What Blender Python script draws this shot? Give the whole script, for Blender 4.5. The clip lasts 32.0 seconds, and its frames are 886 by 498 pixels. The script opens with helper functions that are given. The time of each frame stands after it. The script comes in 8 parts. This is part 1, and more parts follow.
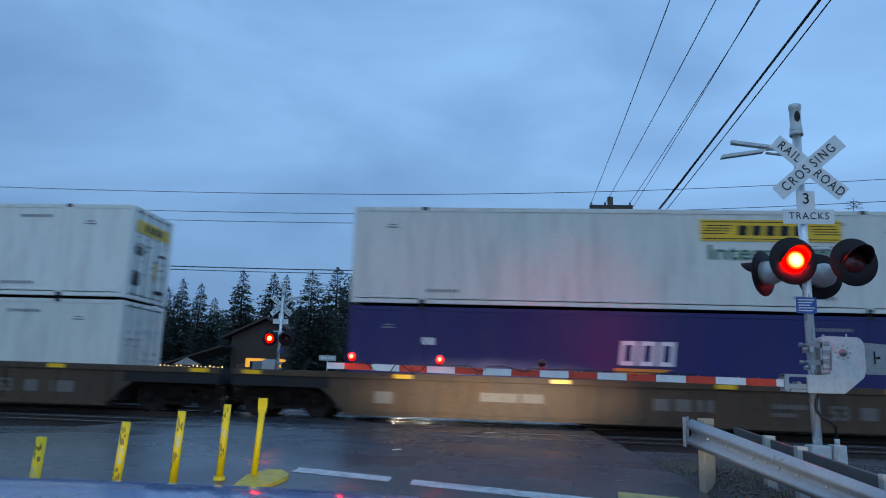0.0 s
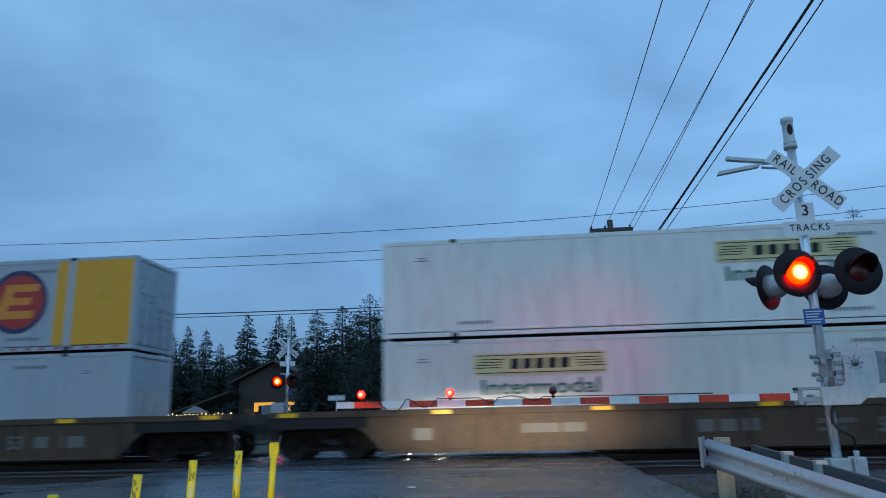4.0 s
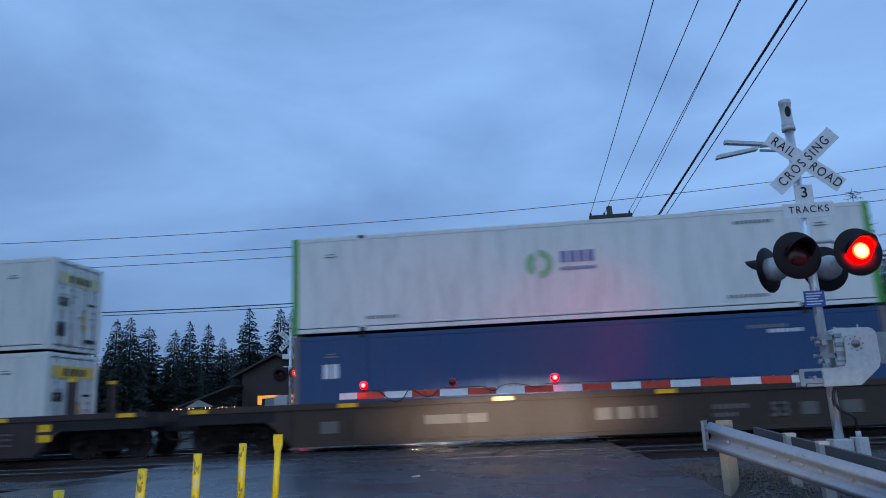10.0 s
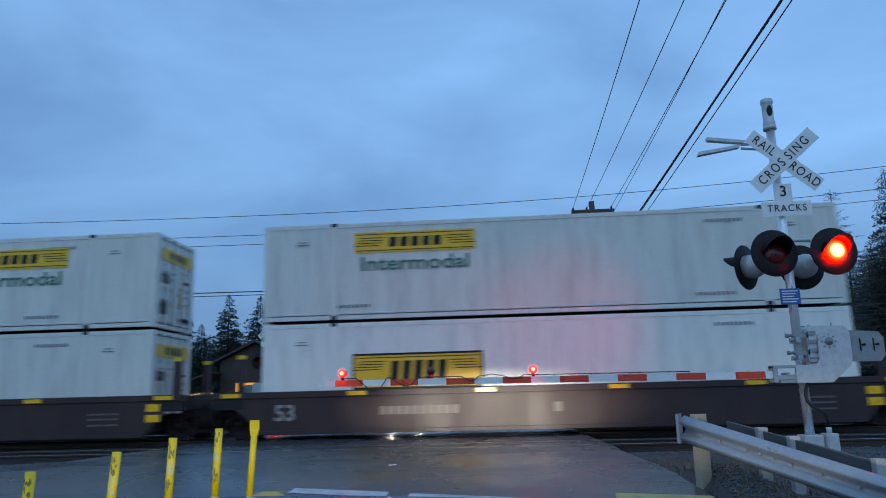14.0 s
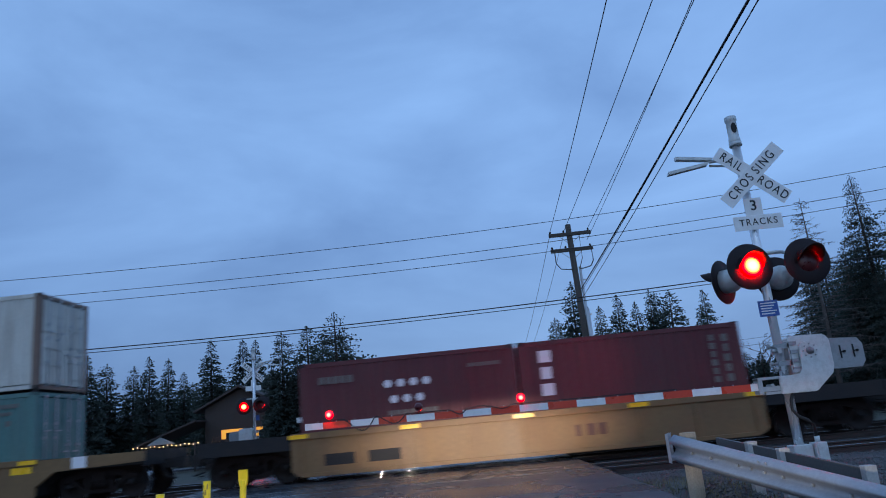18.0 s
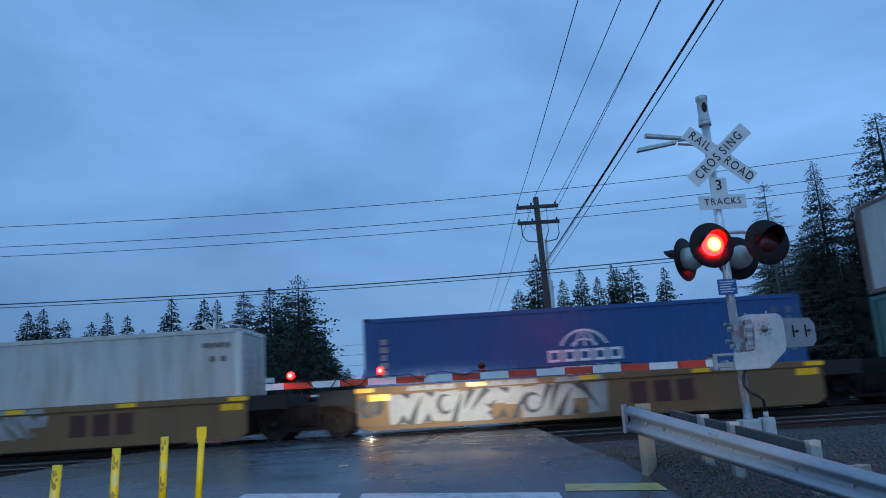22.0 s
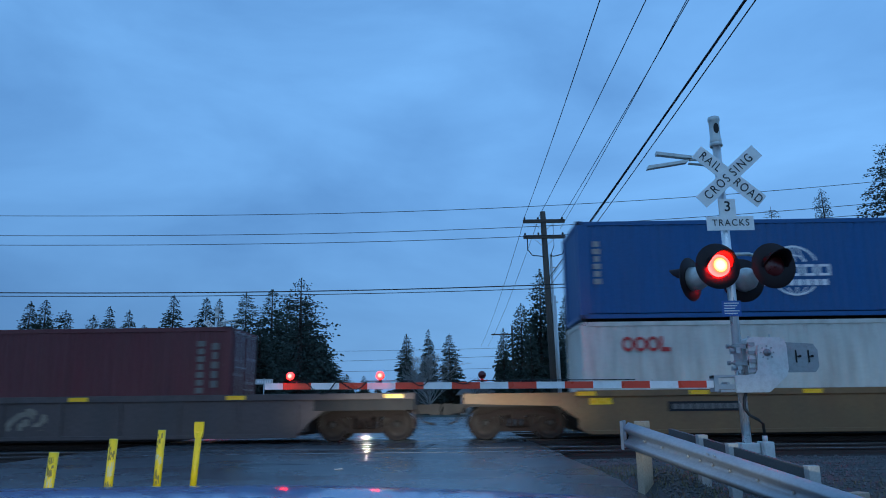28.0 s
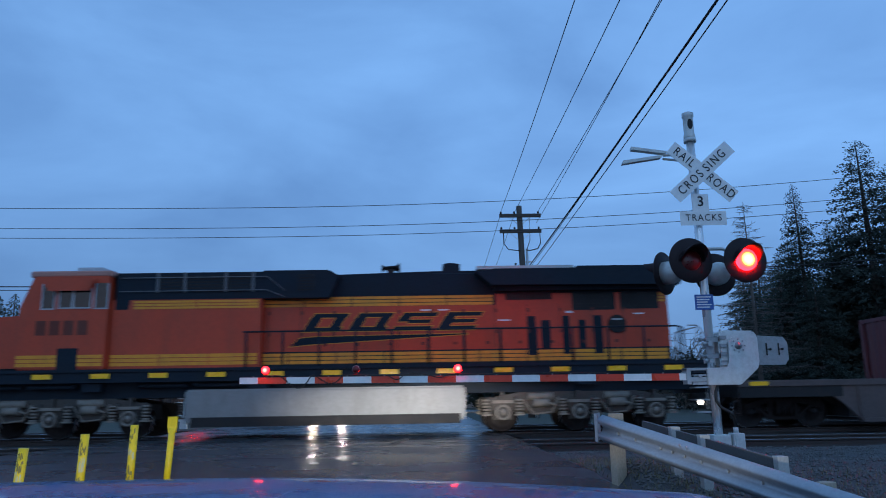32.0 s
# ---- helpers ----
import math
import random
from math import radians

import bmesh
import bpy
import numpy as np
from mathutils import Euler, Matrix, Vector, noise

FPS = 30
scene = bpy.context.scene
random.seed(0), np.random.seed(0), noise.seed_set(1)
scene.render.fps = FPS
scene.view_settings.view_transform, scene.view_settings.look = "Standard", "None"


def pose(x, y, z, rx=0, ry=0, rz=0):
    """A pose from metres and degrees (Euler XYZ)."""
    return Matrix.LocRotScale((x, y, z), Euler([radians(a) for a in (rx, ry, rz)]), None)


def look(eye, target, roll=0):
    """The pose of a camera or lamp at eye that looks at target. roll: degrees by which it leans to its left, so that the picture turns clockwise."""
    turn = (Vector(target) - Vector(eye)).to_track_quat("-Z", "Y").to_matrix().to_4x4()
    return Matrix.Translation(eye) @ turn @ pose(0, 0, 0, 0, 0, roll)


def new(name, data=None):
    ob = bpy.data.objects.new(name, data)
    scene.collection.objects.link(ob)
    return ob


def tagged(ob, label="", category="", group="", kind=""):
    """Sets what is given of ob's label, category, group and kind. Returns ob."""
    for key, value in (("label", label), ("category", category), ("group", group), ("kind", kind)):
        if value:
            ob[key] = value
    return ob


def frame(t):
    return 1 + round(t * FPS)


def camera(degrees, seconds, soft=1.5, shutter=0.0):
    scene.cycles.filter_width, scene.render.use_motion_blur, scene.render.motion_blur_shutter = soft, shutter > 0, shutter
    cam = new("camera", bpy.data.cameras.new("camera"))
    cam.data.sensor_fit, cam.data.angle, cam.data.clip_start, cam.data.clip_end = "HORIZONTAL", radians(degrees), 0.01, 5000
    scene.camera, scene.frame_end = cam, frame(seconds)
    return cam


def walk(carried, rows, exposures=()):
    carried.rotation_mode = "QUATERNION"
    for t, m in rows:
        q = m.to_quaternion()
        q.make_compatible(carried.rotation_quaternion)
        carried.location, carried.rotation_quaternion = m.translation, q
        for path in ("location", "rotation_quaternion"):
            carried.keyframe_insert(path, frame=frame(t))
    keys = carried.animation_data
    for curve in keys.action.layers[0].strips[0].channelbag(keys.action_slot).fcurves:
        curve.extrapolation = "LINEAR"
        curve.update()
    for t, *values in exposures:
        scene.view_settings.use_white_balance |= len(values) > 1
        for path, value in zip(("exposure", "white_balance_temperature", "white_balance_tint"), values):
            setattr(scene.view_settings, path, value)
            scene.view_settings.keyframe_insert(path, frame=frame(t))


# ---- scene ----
cam = camera(62.76, 32.0, 1.0, 0.5)
PATH = [
    (0, pose(-0.000, 0.018, 0.976, 100.75, -1.90, 5.35)),
    (0.5, pose(-0.001, 0.017, 0.976, 101.36, -0.96, 4.76)),
    (1, pose(-0.003, 0.017, 0.975, 101.77, -0.23, 4.66)),
    (1.5, pose(-0.005, 0.016, 0.975, 102.24, 0.26, 4.96)),
    (2, pose(-0.007, 0.015, 0.976, 102.55, 0.49, 5.37)),
    (2.5, pose(-0.007, 0.013, 0.977, 102.89, 0.73, 5.83)),
    (3, pose(-0.007, 0.011, 0.977, 103.14, 1.07, 6.13)),
    (3.5, pose(-0.007, 0.010, 0.976, 103.25, 1.28, 6.24)),
    (5.5, pose(0.002, 0.008, 0.972, 103.42, 1.52, 6.04)),
    (6, pose(0.002, 0.008, 0.972, 103.39, 1.52, 5.68)),
    (6.5, pose(0.002, 0.009, 0.972, 103.28, 1.58, 5.42)),
    (7, pose(0.001, 0.010, 0.971, 103.07, 1.57, 5.25)),
    (7.5, pose(-0.000, 0.011, 0.970, 102.80, 1.51, 5.27)),
    (8, pose(-0.002, 0.012, 0.969, 102.66, 1.68, 5.49)),
    (8.5, pose(-0.002, 0.012, 0.968, 102.59, 1.96, 5.73)),
    (9, pose(-0.002, 0.013, 0.968, 102.61, 2.20, 5.99)),
    (9.5, pose(-0.001, 0.014, 0.968, 102.59, 2.38, 6.29)),
    (10, pose(-0.000, 0.014, 0.967, 102.53, 2.44, 6.46)),
    (10.5, pose(0.001, 0.013, 0.966, 102.42, 2.29, 6.49)),
    (11, pose(0.002, 0.013, 0.964, 102.33, 2.03, 6.41)),
    (11.5, pose(0.002, 0.013, 0.962, 102.30, 1.90, 6.33)),
    (12, pose(0.003, 0.015, 0.959, 102.26, 1.75, 6.17)),
    (12.5, pose(0.004, 0.017, 0.956, 102.15, 1.62, 5.89)),
    (13, pose(0.006, 0.018, 0.952, 102.01, 1.50, 5.54)),
    (13.5, pose(0.008, 0.018, 0.947, 101.88, 1.41, 5.14)),
    (14, pose(0.010, 0.017, 0.943, 101.81, 1.42, 4.81)),
    (14.5, pose(0.011, 0.017, 0.939, 101.81, 1.92, 4.69)),
    (16.5, pose(0.021, -0.006, 0.970, 103.34, 10.88, 5.46)),
    (17, pose(0.023, -0.010, 0.975, 103.86, 9.55, 4.88)),
    (17.5, pose(0.024, -0.014, 0.979, 104.10, 7.33, 4.38)),
    (18, pose(0.022, -0.017, 0.979, 104.17, 5.26, 4.05)),
    (18.5, pose(0.020, -0.019, 0.977, 103.93, 3.58, 3.67)),
    (19, pose(0.018, -0.020, 0.971, 103.39, 2.21, 3.25)),
    (19.5, pose(0.018, -0.019, 0.968, 102.74, 1.49, 2.65)),
    (20, pose(0.019, -0.017, 0.966, 102.21, 1.33, 2.08)),
    (20.5, pose(0.018, -0.015, 0.964, 101.80, 1.54, 1.63)),
    (21, pose(0.016, -0.013, 0.962, 101.60, 2.21, 1.35)),
    (21.5, pose(0.012, -0.011, 0.958, 101.48, 2.94, 1.17)),
    (22, pose(0.006, -0.009, 0.955, 101.43, 3.46, 0.93)),
    (22.5, pose(-0.001, -0.008, 0.954, 101.62, 3.60, 0.93)),
    (23, pose(-0.008, -0.009, 0.952, 101.81, 3.13, 0.72)),
    (23.5, pose(-0.012, -0.010, 0.948, 102.03, 2.36, 0.68)),
    (24, pose(-0.015, -0.012, 0.943, 102.24, 1.60, 0.76)),
    (24.5, pose(-0.016, -0.013, 0.937, 102.39, 1.22, 0.87)),
    (25, pose(-0.016, -0.013, 0.933, 102.45, 1.02, 0.99)),
    (25.5, pose(-0.016, -0.013, 0.931, 102.47, 0.90, 1.06)),
    (27.5, pose(-0.014, -0.007, 0.916, 102.39, 0.66, 0.91)),
    (28, pose(-0.014, -0.008, 0.914, 102.25, 0.68, 0.72)),
    (28.5, pose(-0.013, -0.010, 0.914, 102.12, 0.75, 0.57)),
    (29, pose(-0.013, -0.011, 0.913, 102.00, 0.67, 0.46)),
    (29.5, pose(-0.014, -0.012, 0.911, 101.94, 0.49, 0.38)),
    (30, pose(-0.014, -0.011, 0.909, 101.84, 0.23, 0.32)),
    (30.5, pose(-0.013, -0.010, 0.909, 101.84, 0.25, 0.33)),
    (31, pose(-0.012, -0.010, 0.909, 101.86, 0.38, 0.26)),
    (31.5, pose(-0.011, -0.010, 0.909, 101.71, 0.53, -0.38)),
    (32, pose(-0.011, -0.012, 0.910, 101.76, 0.94, -1.12)),
]
walk(cam, PATH, [(0.0, 0.06, 6950, 11), (1.5, 0.0, 6850, 6), (3.0, 0.0, 6950, 5), (6.0, 0.0, 6150, 3), (7.0, 0.0, 6500, 9), (9.0, 0.0, 6500, 7), (10.2, 0.0, 6850, 20), (11.2, 0.0, 6800, 18), (12.0, 0.0, 6650, 10), (14.5, 0.0, 6600, 10), (17.0, 0.0, 6400, 6), (18.5, -0.08, 6850, 24), (19.3, -0.08, 6850, 24), (20.5, -0.1, 6550, 11),
                 (23.0, -0.15, 6050, 10), (25.0, -0.15, 5700, 9), (28.0, -0.15, 5750, 4), (29.2, -0.15, 6650, 16), (31.0, -0.17, 6650, 24), (32.0, -0.17, 6050, 13)])

# ---------------------------------------------------------------- light
world = bpy.data.worlds.new("dusk_sky")
scene.world = world
world.use_nodes = True
wn, wl = world.node_tree.nodes, world.node_tree.links
wn.clear()


def wnode(kind, **values):
    n = wn.new(kind)
    for k, v in values.items():
        n.inputs[k].default_value = v
    return n


w_out = wn.new("ShaderNodeOutputWorld")
w_sky = wn.new("ShaderNodeTexSky")
w_sky.sky_type, w_sky.sun_disc = "NISHITA", False
w_sky.sun_elevation, w_sky.sun_rotation = radians(6), radians(200)
w_geo = wn.new("ShaderNodeTexCoord")
w_map = wn.new("ShaderNodeMapping")
w_map.inputs["Scale"].default_value = (1.2, 1.5, 3.4)
w_map.inputs["Rotation"].default_value = (0.0, 0.0, 0.35)
w_cloud = wnode("ShaderNodeTexNoise", Scale=1.7, Detail=7.0, Roughness=0.52, Distortion=0.35)
w_ramp = wn.new("ShaderNodeValToRGB")
w_ramp.color_ramp.elements[0].position, w_ramp.color_ramp.elements[0].color = 0.34, (0.148, 0.330, 0.672, 1)
w_ramp.color_ramp.elements[1].position, w_ramp.color_ramp.elements[1].color = 0.68, (0.246, 0.512, 0.945, 1)
w_sep = wn.new("ShaderNodeSeparateXYZ")
w_back = wnode("ShaderNodeMapRange", **{"From Min": 0.15, "From Max": -0.9, "To Min": 1.0, "To Max": 1.22})
w_back.interpolation_type = "SMOOTHSTEP"
w_tint = wn.new("ShaderNodeMix")
w_tint.data_type = "RGBA"
w_tint.inputs["B"].default_value = (0.27, 0.50, 0.84, 1)
w_warm = wnode("ShaderNodeMapRange", **{"From Min": 0.1, "From Max": -0.9, "To Min": 0.0, "To Max": 0.75})
w_mix = wn.new("ShaderNodeMix")
w_mix.data_type, w_mix.blend_type = "RGBA", "ADD"
w_mix.inputs["Factor"].default_value = 0.012
w_bg = wnode("ShaderNodeBackground")
w_mul = wn.new("ShaderNodeMath")
w_mul.operation = "MULTIPLY"
w_side = wnode("ShaderNodeMapRange", **{"From Min": -0.6, "From Max": 0.6, "To Min": 0.89, "To Max": 1.02})
w_low = wnode("ShaderNodeMapRange", **{"From Min": -0.02, "From Max": 0.34, "To Min": 0.77, "To Max": 1.02})
w_low.interpolation_type = "SMOOTHSTEP"
w_mul2 = wn.new("ShaderNodeMath")
w_mul2.operation = "MULTIPLY"
for a, b in ((w_geo.outputs["Generated"], w_map.inputs["Vector"]), (w_map.outputs["Vector"], w_cloud.inputs["Vector"]),
             (w_cloud.outputs["Fac"], w_ramp.inputs["Fac"]), (w_geo.outputs["Generated"], w_sep.inputs["Vector"]),
             (w_sep.outputs["Y"], w_back.inputs["Value"]), (w_sep.outputs["X"], w_side.inputs["Value"]), (w_side.outputs["Result"], w_mul.inputs[1]), (w_sep.outputs["Y"], w_warm.inputs["Value"]),
             (w_warm.outputs["Result"], w_tint.inputs["Factor"]), (w_ramp.outputs["Color"], w_tint.inputs["A"]),
             (w_tint.outputs["Result"], w_mix.inputs["A"]), (w_sky.outputs["Color"], w_mix.inputs["B"]),
             (w_mix.outputs["Result"], w_bg.inputs["Color"]), (w_back.outputs["Result"], w_mul.inputs[0]),
             (w_mul.outputs["Value"], w_mul2.inputs[0]), (w_sep.outputs["Z"], w_low.inputs["Value"]), (w_low.outputs["Result"], w_mul2.inputs[1]), (w_mul2.outputs["Value"], w_bg.inputs["Strength"]), (w_bg.outputs["Background"], w_out.inputs["Surface"])):
    wl.new(a, b)

# weak evening light from the bright part of the clouded sky behind the camera
sun = new("sun", bpy.data.lights.new("sun", "SUN"))
sun.data.energy, sun.data.angle, sun.data.color = 0.11, radians(50), (0.50, 0.76, 1.0)
sun.matrix_world = look((-8, -30, 22), (0, 0, 0))


def headlamp(x, y, z, target, watts, spread=27, flat=0.34):
    ob = new("headlight_beam", bpy.data.lights.new("headlight_beam", "SPOT"))
    ob.data.energy, ob.data.spot_size, ob.data.spot_blend = watts, radians(spread), 1.0
    ob.data.shadow_soft_size, ob.data.color = 0.07, (1.0, 0.92, 0.78)
    ob.matrix_world = look((x, y, z), target) @ Matrix.Diagonal((1.0, flat, 1.0, 1.0))
    return ob


# low beams of the car that the camera rides in
headlamp(-1.02, 2.45, 0.18, (-0.9, 20.3, 0.72), 9400, 27, 0.27)
headlamp(0.22, 2.45, 0.18, (0.1, 20.3, 0.72), 9400, 27, 0.27)
# and their wide, weaker spill towards the kerbs
headlamp(-1.02, 2.47, 0.18, (-3.6, 14.0, 0.50), 520, 62, 0.22)
headlamp(0.22, 2.47, 0.18, (5.6, 14.0, 0.85), 620, 40, 0.22)



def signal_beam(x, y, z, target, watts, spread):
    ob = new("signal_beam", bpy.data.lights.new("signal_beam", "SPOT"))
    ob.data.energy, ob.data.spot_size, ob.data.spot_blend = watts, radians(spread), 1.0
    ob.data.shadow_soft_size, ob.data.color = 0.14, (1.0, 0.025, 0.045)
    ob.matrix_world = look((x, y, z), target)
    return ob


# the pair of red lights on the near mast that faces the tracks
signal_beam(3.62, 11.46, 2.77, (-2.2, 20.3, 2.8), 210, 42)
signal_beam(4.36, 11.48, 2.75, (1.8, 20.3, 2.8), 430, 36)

# ---------------------------------------------------------------- materials
MATS = {}


def mat(name, col, rough=0.6, metal=0.0, var=0.18, scale=2.5, bump=0.0, bump_scale=40.0, dirt=0.0, dirt_col=(0.06, 0.045, 0.035),
        streak=1.0, emit=0.0, emit_col=None, coat=0.0, each=0.0, spec=0.5):
    """A painted or natural surface: two scales of colour variation, dirt, bump and gloss that varies with them."""
    if name in MATS:
        return MATS[name]
    m = bpy.data.materials.new(name)
    m.use_nodes = True
    n, l = m.node_tree.nodes, m.node_tree.links
    b = n["Principled BSDF"]
    b.inputs["Metallic"].default_value = metal
    b.inputs["Coat Weight"].default_value = coat
    b.inputs["Specular IOR Level"].default_value = spec
    b.inputs["Coat Roughness"].default_value = 0.08
    tc, mp = n.new("ShaderNodeTexCoord"), n.new("ShaderNodeMapping")
    mp.inputs["Scale"].default_value = (1.0, 1.0, 1.0 / streak)
    l.new(tc.outputs["Object"], mp.inputs["Vector"])
    big, fine = n.new("ShaderNodeTexNoise"), n.new("ShaderNodeTexNoise")
    big.inputs["Scale"].default_value, big.inputs["Detail"].default_value = scale, 5.0
    fine.inputs["Scale"].default_value, fine.inputs["Detail"].default_value = scale * 14.0, 4.0
    l.new(mp.outputs["Vector"], big.inputs["Vector"]), l.new(tc.outputs["Object"], fine.inputs["Vector"])
    add = n.new("ShaderNodeMath")
    add.operation = "ADD"
    l.new(big.outputs["Fac"], add.inputs[0]), l.new(fine.outputs["Fac"], add.inputs[1])
    rng = n.new("ShaderNodeMapRange")
    rng.inputs["From Min"].default_value, rng.inputs["From Max"].default_value = 0.6, 1.4
    rng.inputs["To Min"].default_value, rng.inputs["To Max"].default_value = 1.0 - var, 1.0 + var
    l.new(add.outputs["Value"], rng.inputs["Value"])
    fac = rng.outputs["Result"]
    if each:
        info, er = n.new("ShaderNodeObjectInfo"), n.new("ShaderNodeMapRange")
        er.inputs["To Min"].default_value, er.inputs["To Max"].default_value = 1.0 - each, 1.0 + each
        l.new(info.outputs["Random"], er.inputs["Value"])
        mu = n.new("ShaderNodeMath")
        mu.operation = "MULTIPLY"
        l.new(fac, mu.inputs[0]), l.new(er.outputs["Result"], mu.inputs[1])
        fac = mu.outputs["Value"]
    sc = n.new("ShaderNodeVectorMath")
    sc.operation = "SCALE"
    sc.inputs[0].default_value = col
    l.new(fac, sc.inputs["Scale"])
    out = sc.outputs["Vector"]
    if dirt:
        dn, dr, mx = n.new("ShaderNodeTexNoise"), n.new("ShaderNodeMapRange"), n.new("ShaderNodeMix")
        dn.inputs["Scale"].default_value, dn.inputs["Detail"].default_value = scale * 2.3, 8.0
        dn.inputs["Roughness"].default_value = 0.65
        l.new(mp.outputs["Vector"], dn.inputs["Vector"])
        dr.inputs["From Min"].default_value, dr.inputs["From Max"].default_value = 0.46, 0.74
        dr.inputs["To Max"].default_value = dirt
        l.new(dn.outputs["Fac"], dr.inputs["Value"])
        mx.data_type = "RGBA"
        mx.inputs["B"].default_value = (*dirt_col, 1)
        l.new(dr.outputs["Result"], mx.inputs["Factor"]), l.new(out, mx.inputs["A"])
        out = mx.outputs["Result"]
    l.new(out, b.inputs["Base Color"])
    rr = n.new("ShaderNodeMapRange")
    rr.inputs["From Min"].default_value, rr.inputs["From Max"].default_value = 0.3, 0.7
    rr.inputs["To Min"].default_value, rr.inputs["To Max"].default_value = max(0.02, rough - 0.12), min(1.0, rough + 0.12)
    l.new(big.outputs["Fac"], rr.inputs["Value"]), l.new(rr.outputs["Result"], b.inputs["Roughness"])
    if bump:
        bn, bp = n.new("ShaderNodeTexNoise"), n.new("ShaderNodeBump")
        bn.inputs["Scale"].default_value, bn.inputs["Detail"].default_value = bump_scale, 6.0
        bp.inputs["Strength"].default_value, bp.inputs["Distance"].default_value = bump, 0.02
        l.new(tc.outputs["Object"], bn.inputs["Vector"])
        l.new(bn.outputs["Fac"], bp.inputs["Height"]), l.new(bp.outputs["Normal"], b.inputs["Normal"])
    if emit:
        b.inputs["Emission Color"].default_value = (*(emit_col or col), 1)
        b.inputs["Emission Strength"].default_value = emit
    MATS[name] = m
    return m


def wet_asphalt():
    """Dark asphalt with fine stone grain; damp film whose gloss comes and goes in broad patches, tarred cracks."""
    m = mat("wet_asphalt", (0.052, 0.055, 0.062), 0.4, var=0.3, scale=0.7, bump=0.09, bump_scale=160.0)
    n, l = m.node_tree.nodes, m.node_tree.links
    b = n["Principled BSDF"]
    tc = n.new("ShaderNodeTexCoord")
    w, r = n.new("ShaderNodeTexNoise"), n.new("ShaderNodeMapRange")
    w.inputs["Scale"].default_value, w.inputs["Detail"].default_value = 0.45, 5.0
    r.inputs["From Min"].default_value, r.inputs["From Max"].default_value = 0.35, 0.65
    r.inputs["To Min"].default_value, r.inputs["To Max"].default_value = 0.20, 0.36
    l.new(tc.outputs["Object"], w.inputs["Vector"]), l.new(w.outputs["Fac"], r.inputs["Value"])
    l.new(r.outputs["Result"], b.inputs["Roughness"])
    return m


# ---------------------------------------------------------------- mesh helpers
def bx(bm, x0, x1, y0, y1, z0, z1):
    v = [bm.verts.new((x, y, z)) for x in (x0, x1) for y in (y0, y1) for z in (z0, z1)]
    for f in ((0, 1, 3, 2), (4, 6, 7, 5), (0, 4, 5, 1), (2, 3, 7, 6), (0, 2, 6, 4), (1, 5, 7, 3)):
        bm.faces.new([v[i] for i in f])
    return bm


def box(x0, x1, y0, y1, z0, z1, bevel=0.0):
    bm = bx(bmesh.new(), x0, x1, y0, y1, z0, z1)
    if bevel:
        bmesh.ops.bevel(bm, geom=bm.edges[:], offset=bevel, segments=2, affect="EDGES", profile=0.5)
    return bm


def cyl(bm, a, b, r0, r1=None, seg=16, caps=True):
    """A tapered tube between two points."""
    a, b = Vector(a), Vector(b)
    r1 = r0 if r1 is None else r1
    q = (b - a).to_track_quat("Z", "Y")
    ring = []
    for p, r in ((a, r0), (b, r1)):
        ring.append([bm.verts.new(p + q @ Vector((r * math.cos(i * math.tau / seg), r * math.sin(i * math.tau / seg), 0))) for i in range(seg)])
    for i in range(seg):
        bm.faces.new((ring[0][i], ring[0][(i + 1) % seg], ring[1][(i + 1) % seg], ring[1][i])).smooth = True
    if caps:
        bm.faces.new(ring[0][::-1]), bm.faces.new(ring[1])
    return bm


def tube(bm, pts, r, seg=8):
    """A tube swept along points."""
    pts = [Vector(p) for p in pts]
    prev = None
    for i, p in enumerate(pts):
        d = (pts[min(i + 1, len(pts) - 1)] - pts[max(i - 1, 0)]).normalized()
        q = d.to_track_quat("Z", "Y")
        ring = [bm.verts.new(p + q @ Vector((r * math.cos(k * math.tau / seg), r * math.sin(k * math.tau / seg), 0))) for k in range(seg)]
        if prev:
            best = min(range(seg), key=lambda s: (ring[s].co - prev[0].co).length)
            ring = ring[best:] + ring[:best]
            for k in range(seg):
                bm.faces.new((prev[k], prev[(k + 1) % seg], ring[(k + 1) % seg], ring[k])).smooth = True
        else:
            bm.faces.new(ring[::-1])
        prev = ring
    bm.faces.new(prev)
    return bm


def prism(bm, pts, y0, y1):
    """A polygon in x and z, pushed from y0 to y1."""
    a = [bm.verts.new((x, y0, z)) for x, z in pts]
    b = [bm.verts.new((x, y1, z)) for x, z in pts]
    n = len(pts)
    bm.faces.new(a), bm.faces.new(b[::-1])
    for i in range(n):
        bm.faces.new((a[i], b[i], b[(i + 1) % n], a[(i + 1) % n]))
    return bm


def lathe(bm, prof, axis_from, axis_to, seg=24):
    """A profile of (distance along, radius) turned round the line between two points."""
    a, d = Vector(axis_from), (Vector(axis_to) - Vector(axis_from)).normalized()
    q = d.to_track_quat("Z", "Y")
    rings = []
    for h, r in prof:
        rings.append([bm.verts.new(a + d * h + q @ Vector((r * math.cos(i * math.tau / seg), r * math.sin(i * math.tau / seg), 0))) for i in range(seg)])
    for r0, r1 in zip(rings, rings[1:]):
        for i in range(seg):
            bm.faces.new((r0[i], r0[(i + 1) % seg], r1[(i + 1) % seg], r1[i])).smooth = True
    if prof[0][1] > 1e-4:
        bm.faces.new(rings[0][::-1])
    if prof[-1][1] > 1e-4:
        bm.faces.new(rings[-1])
    return bm


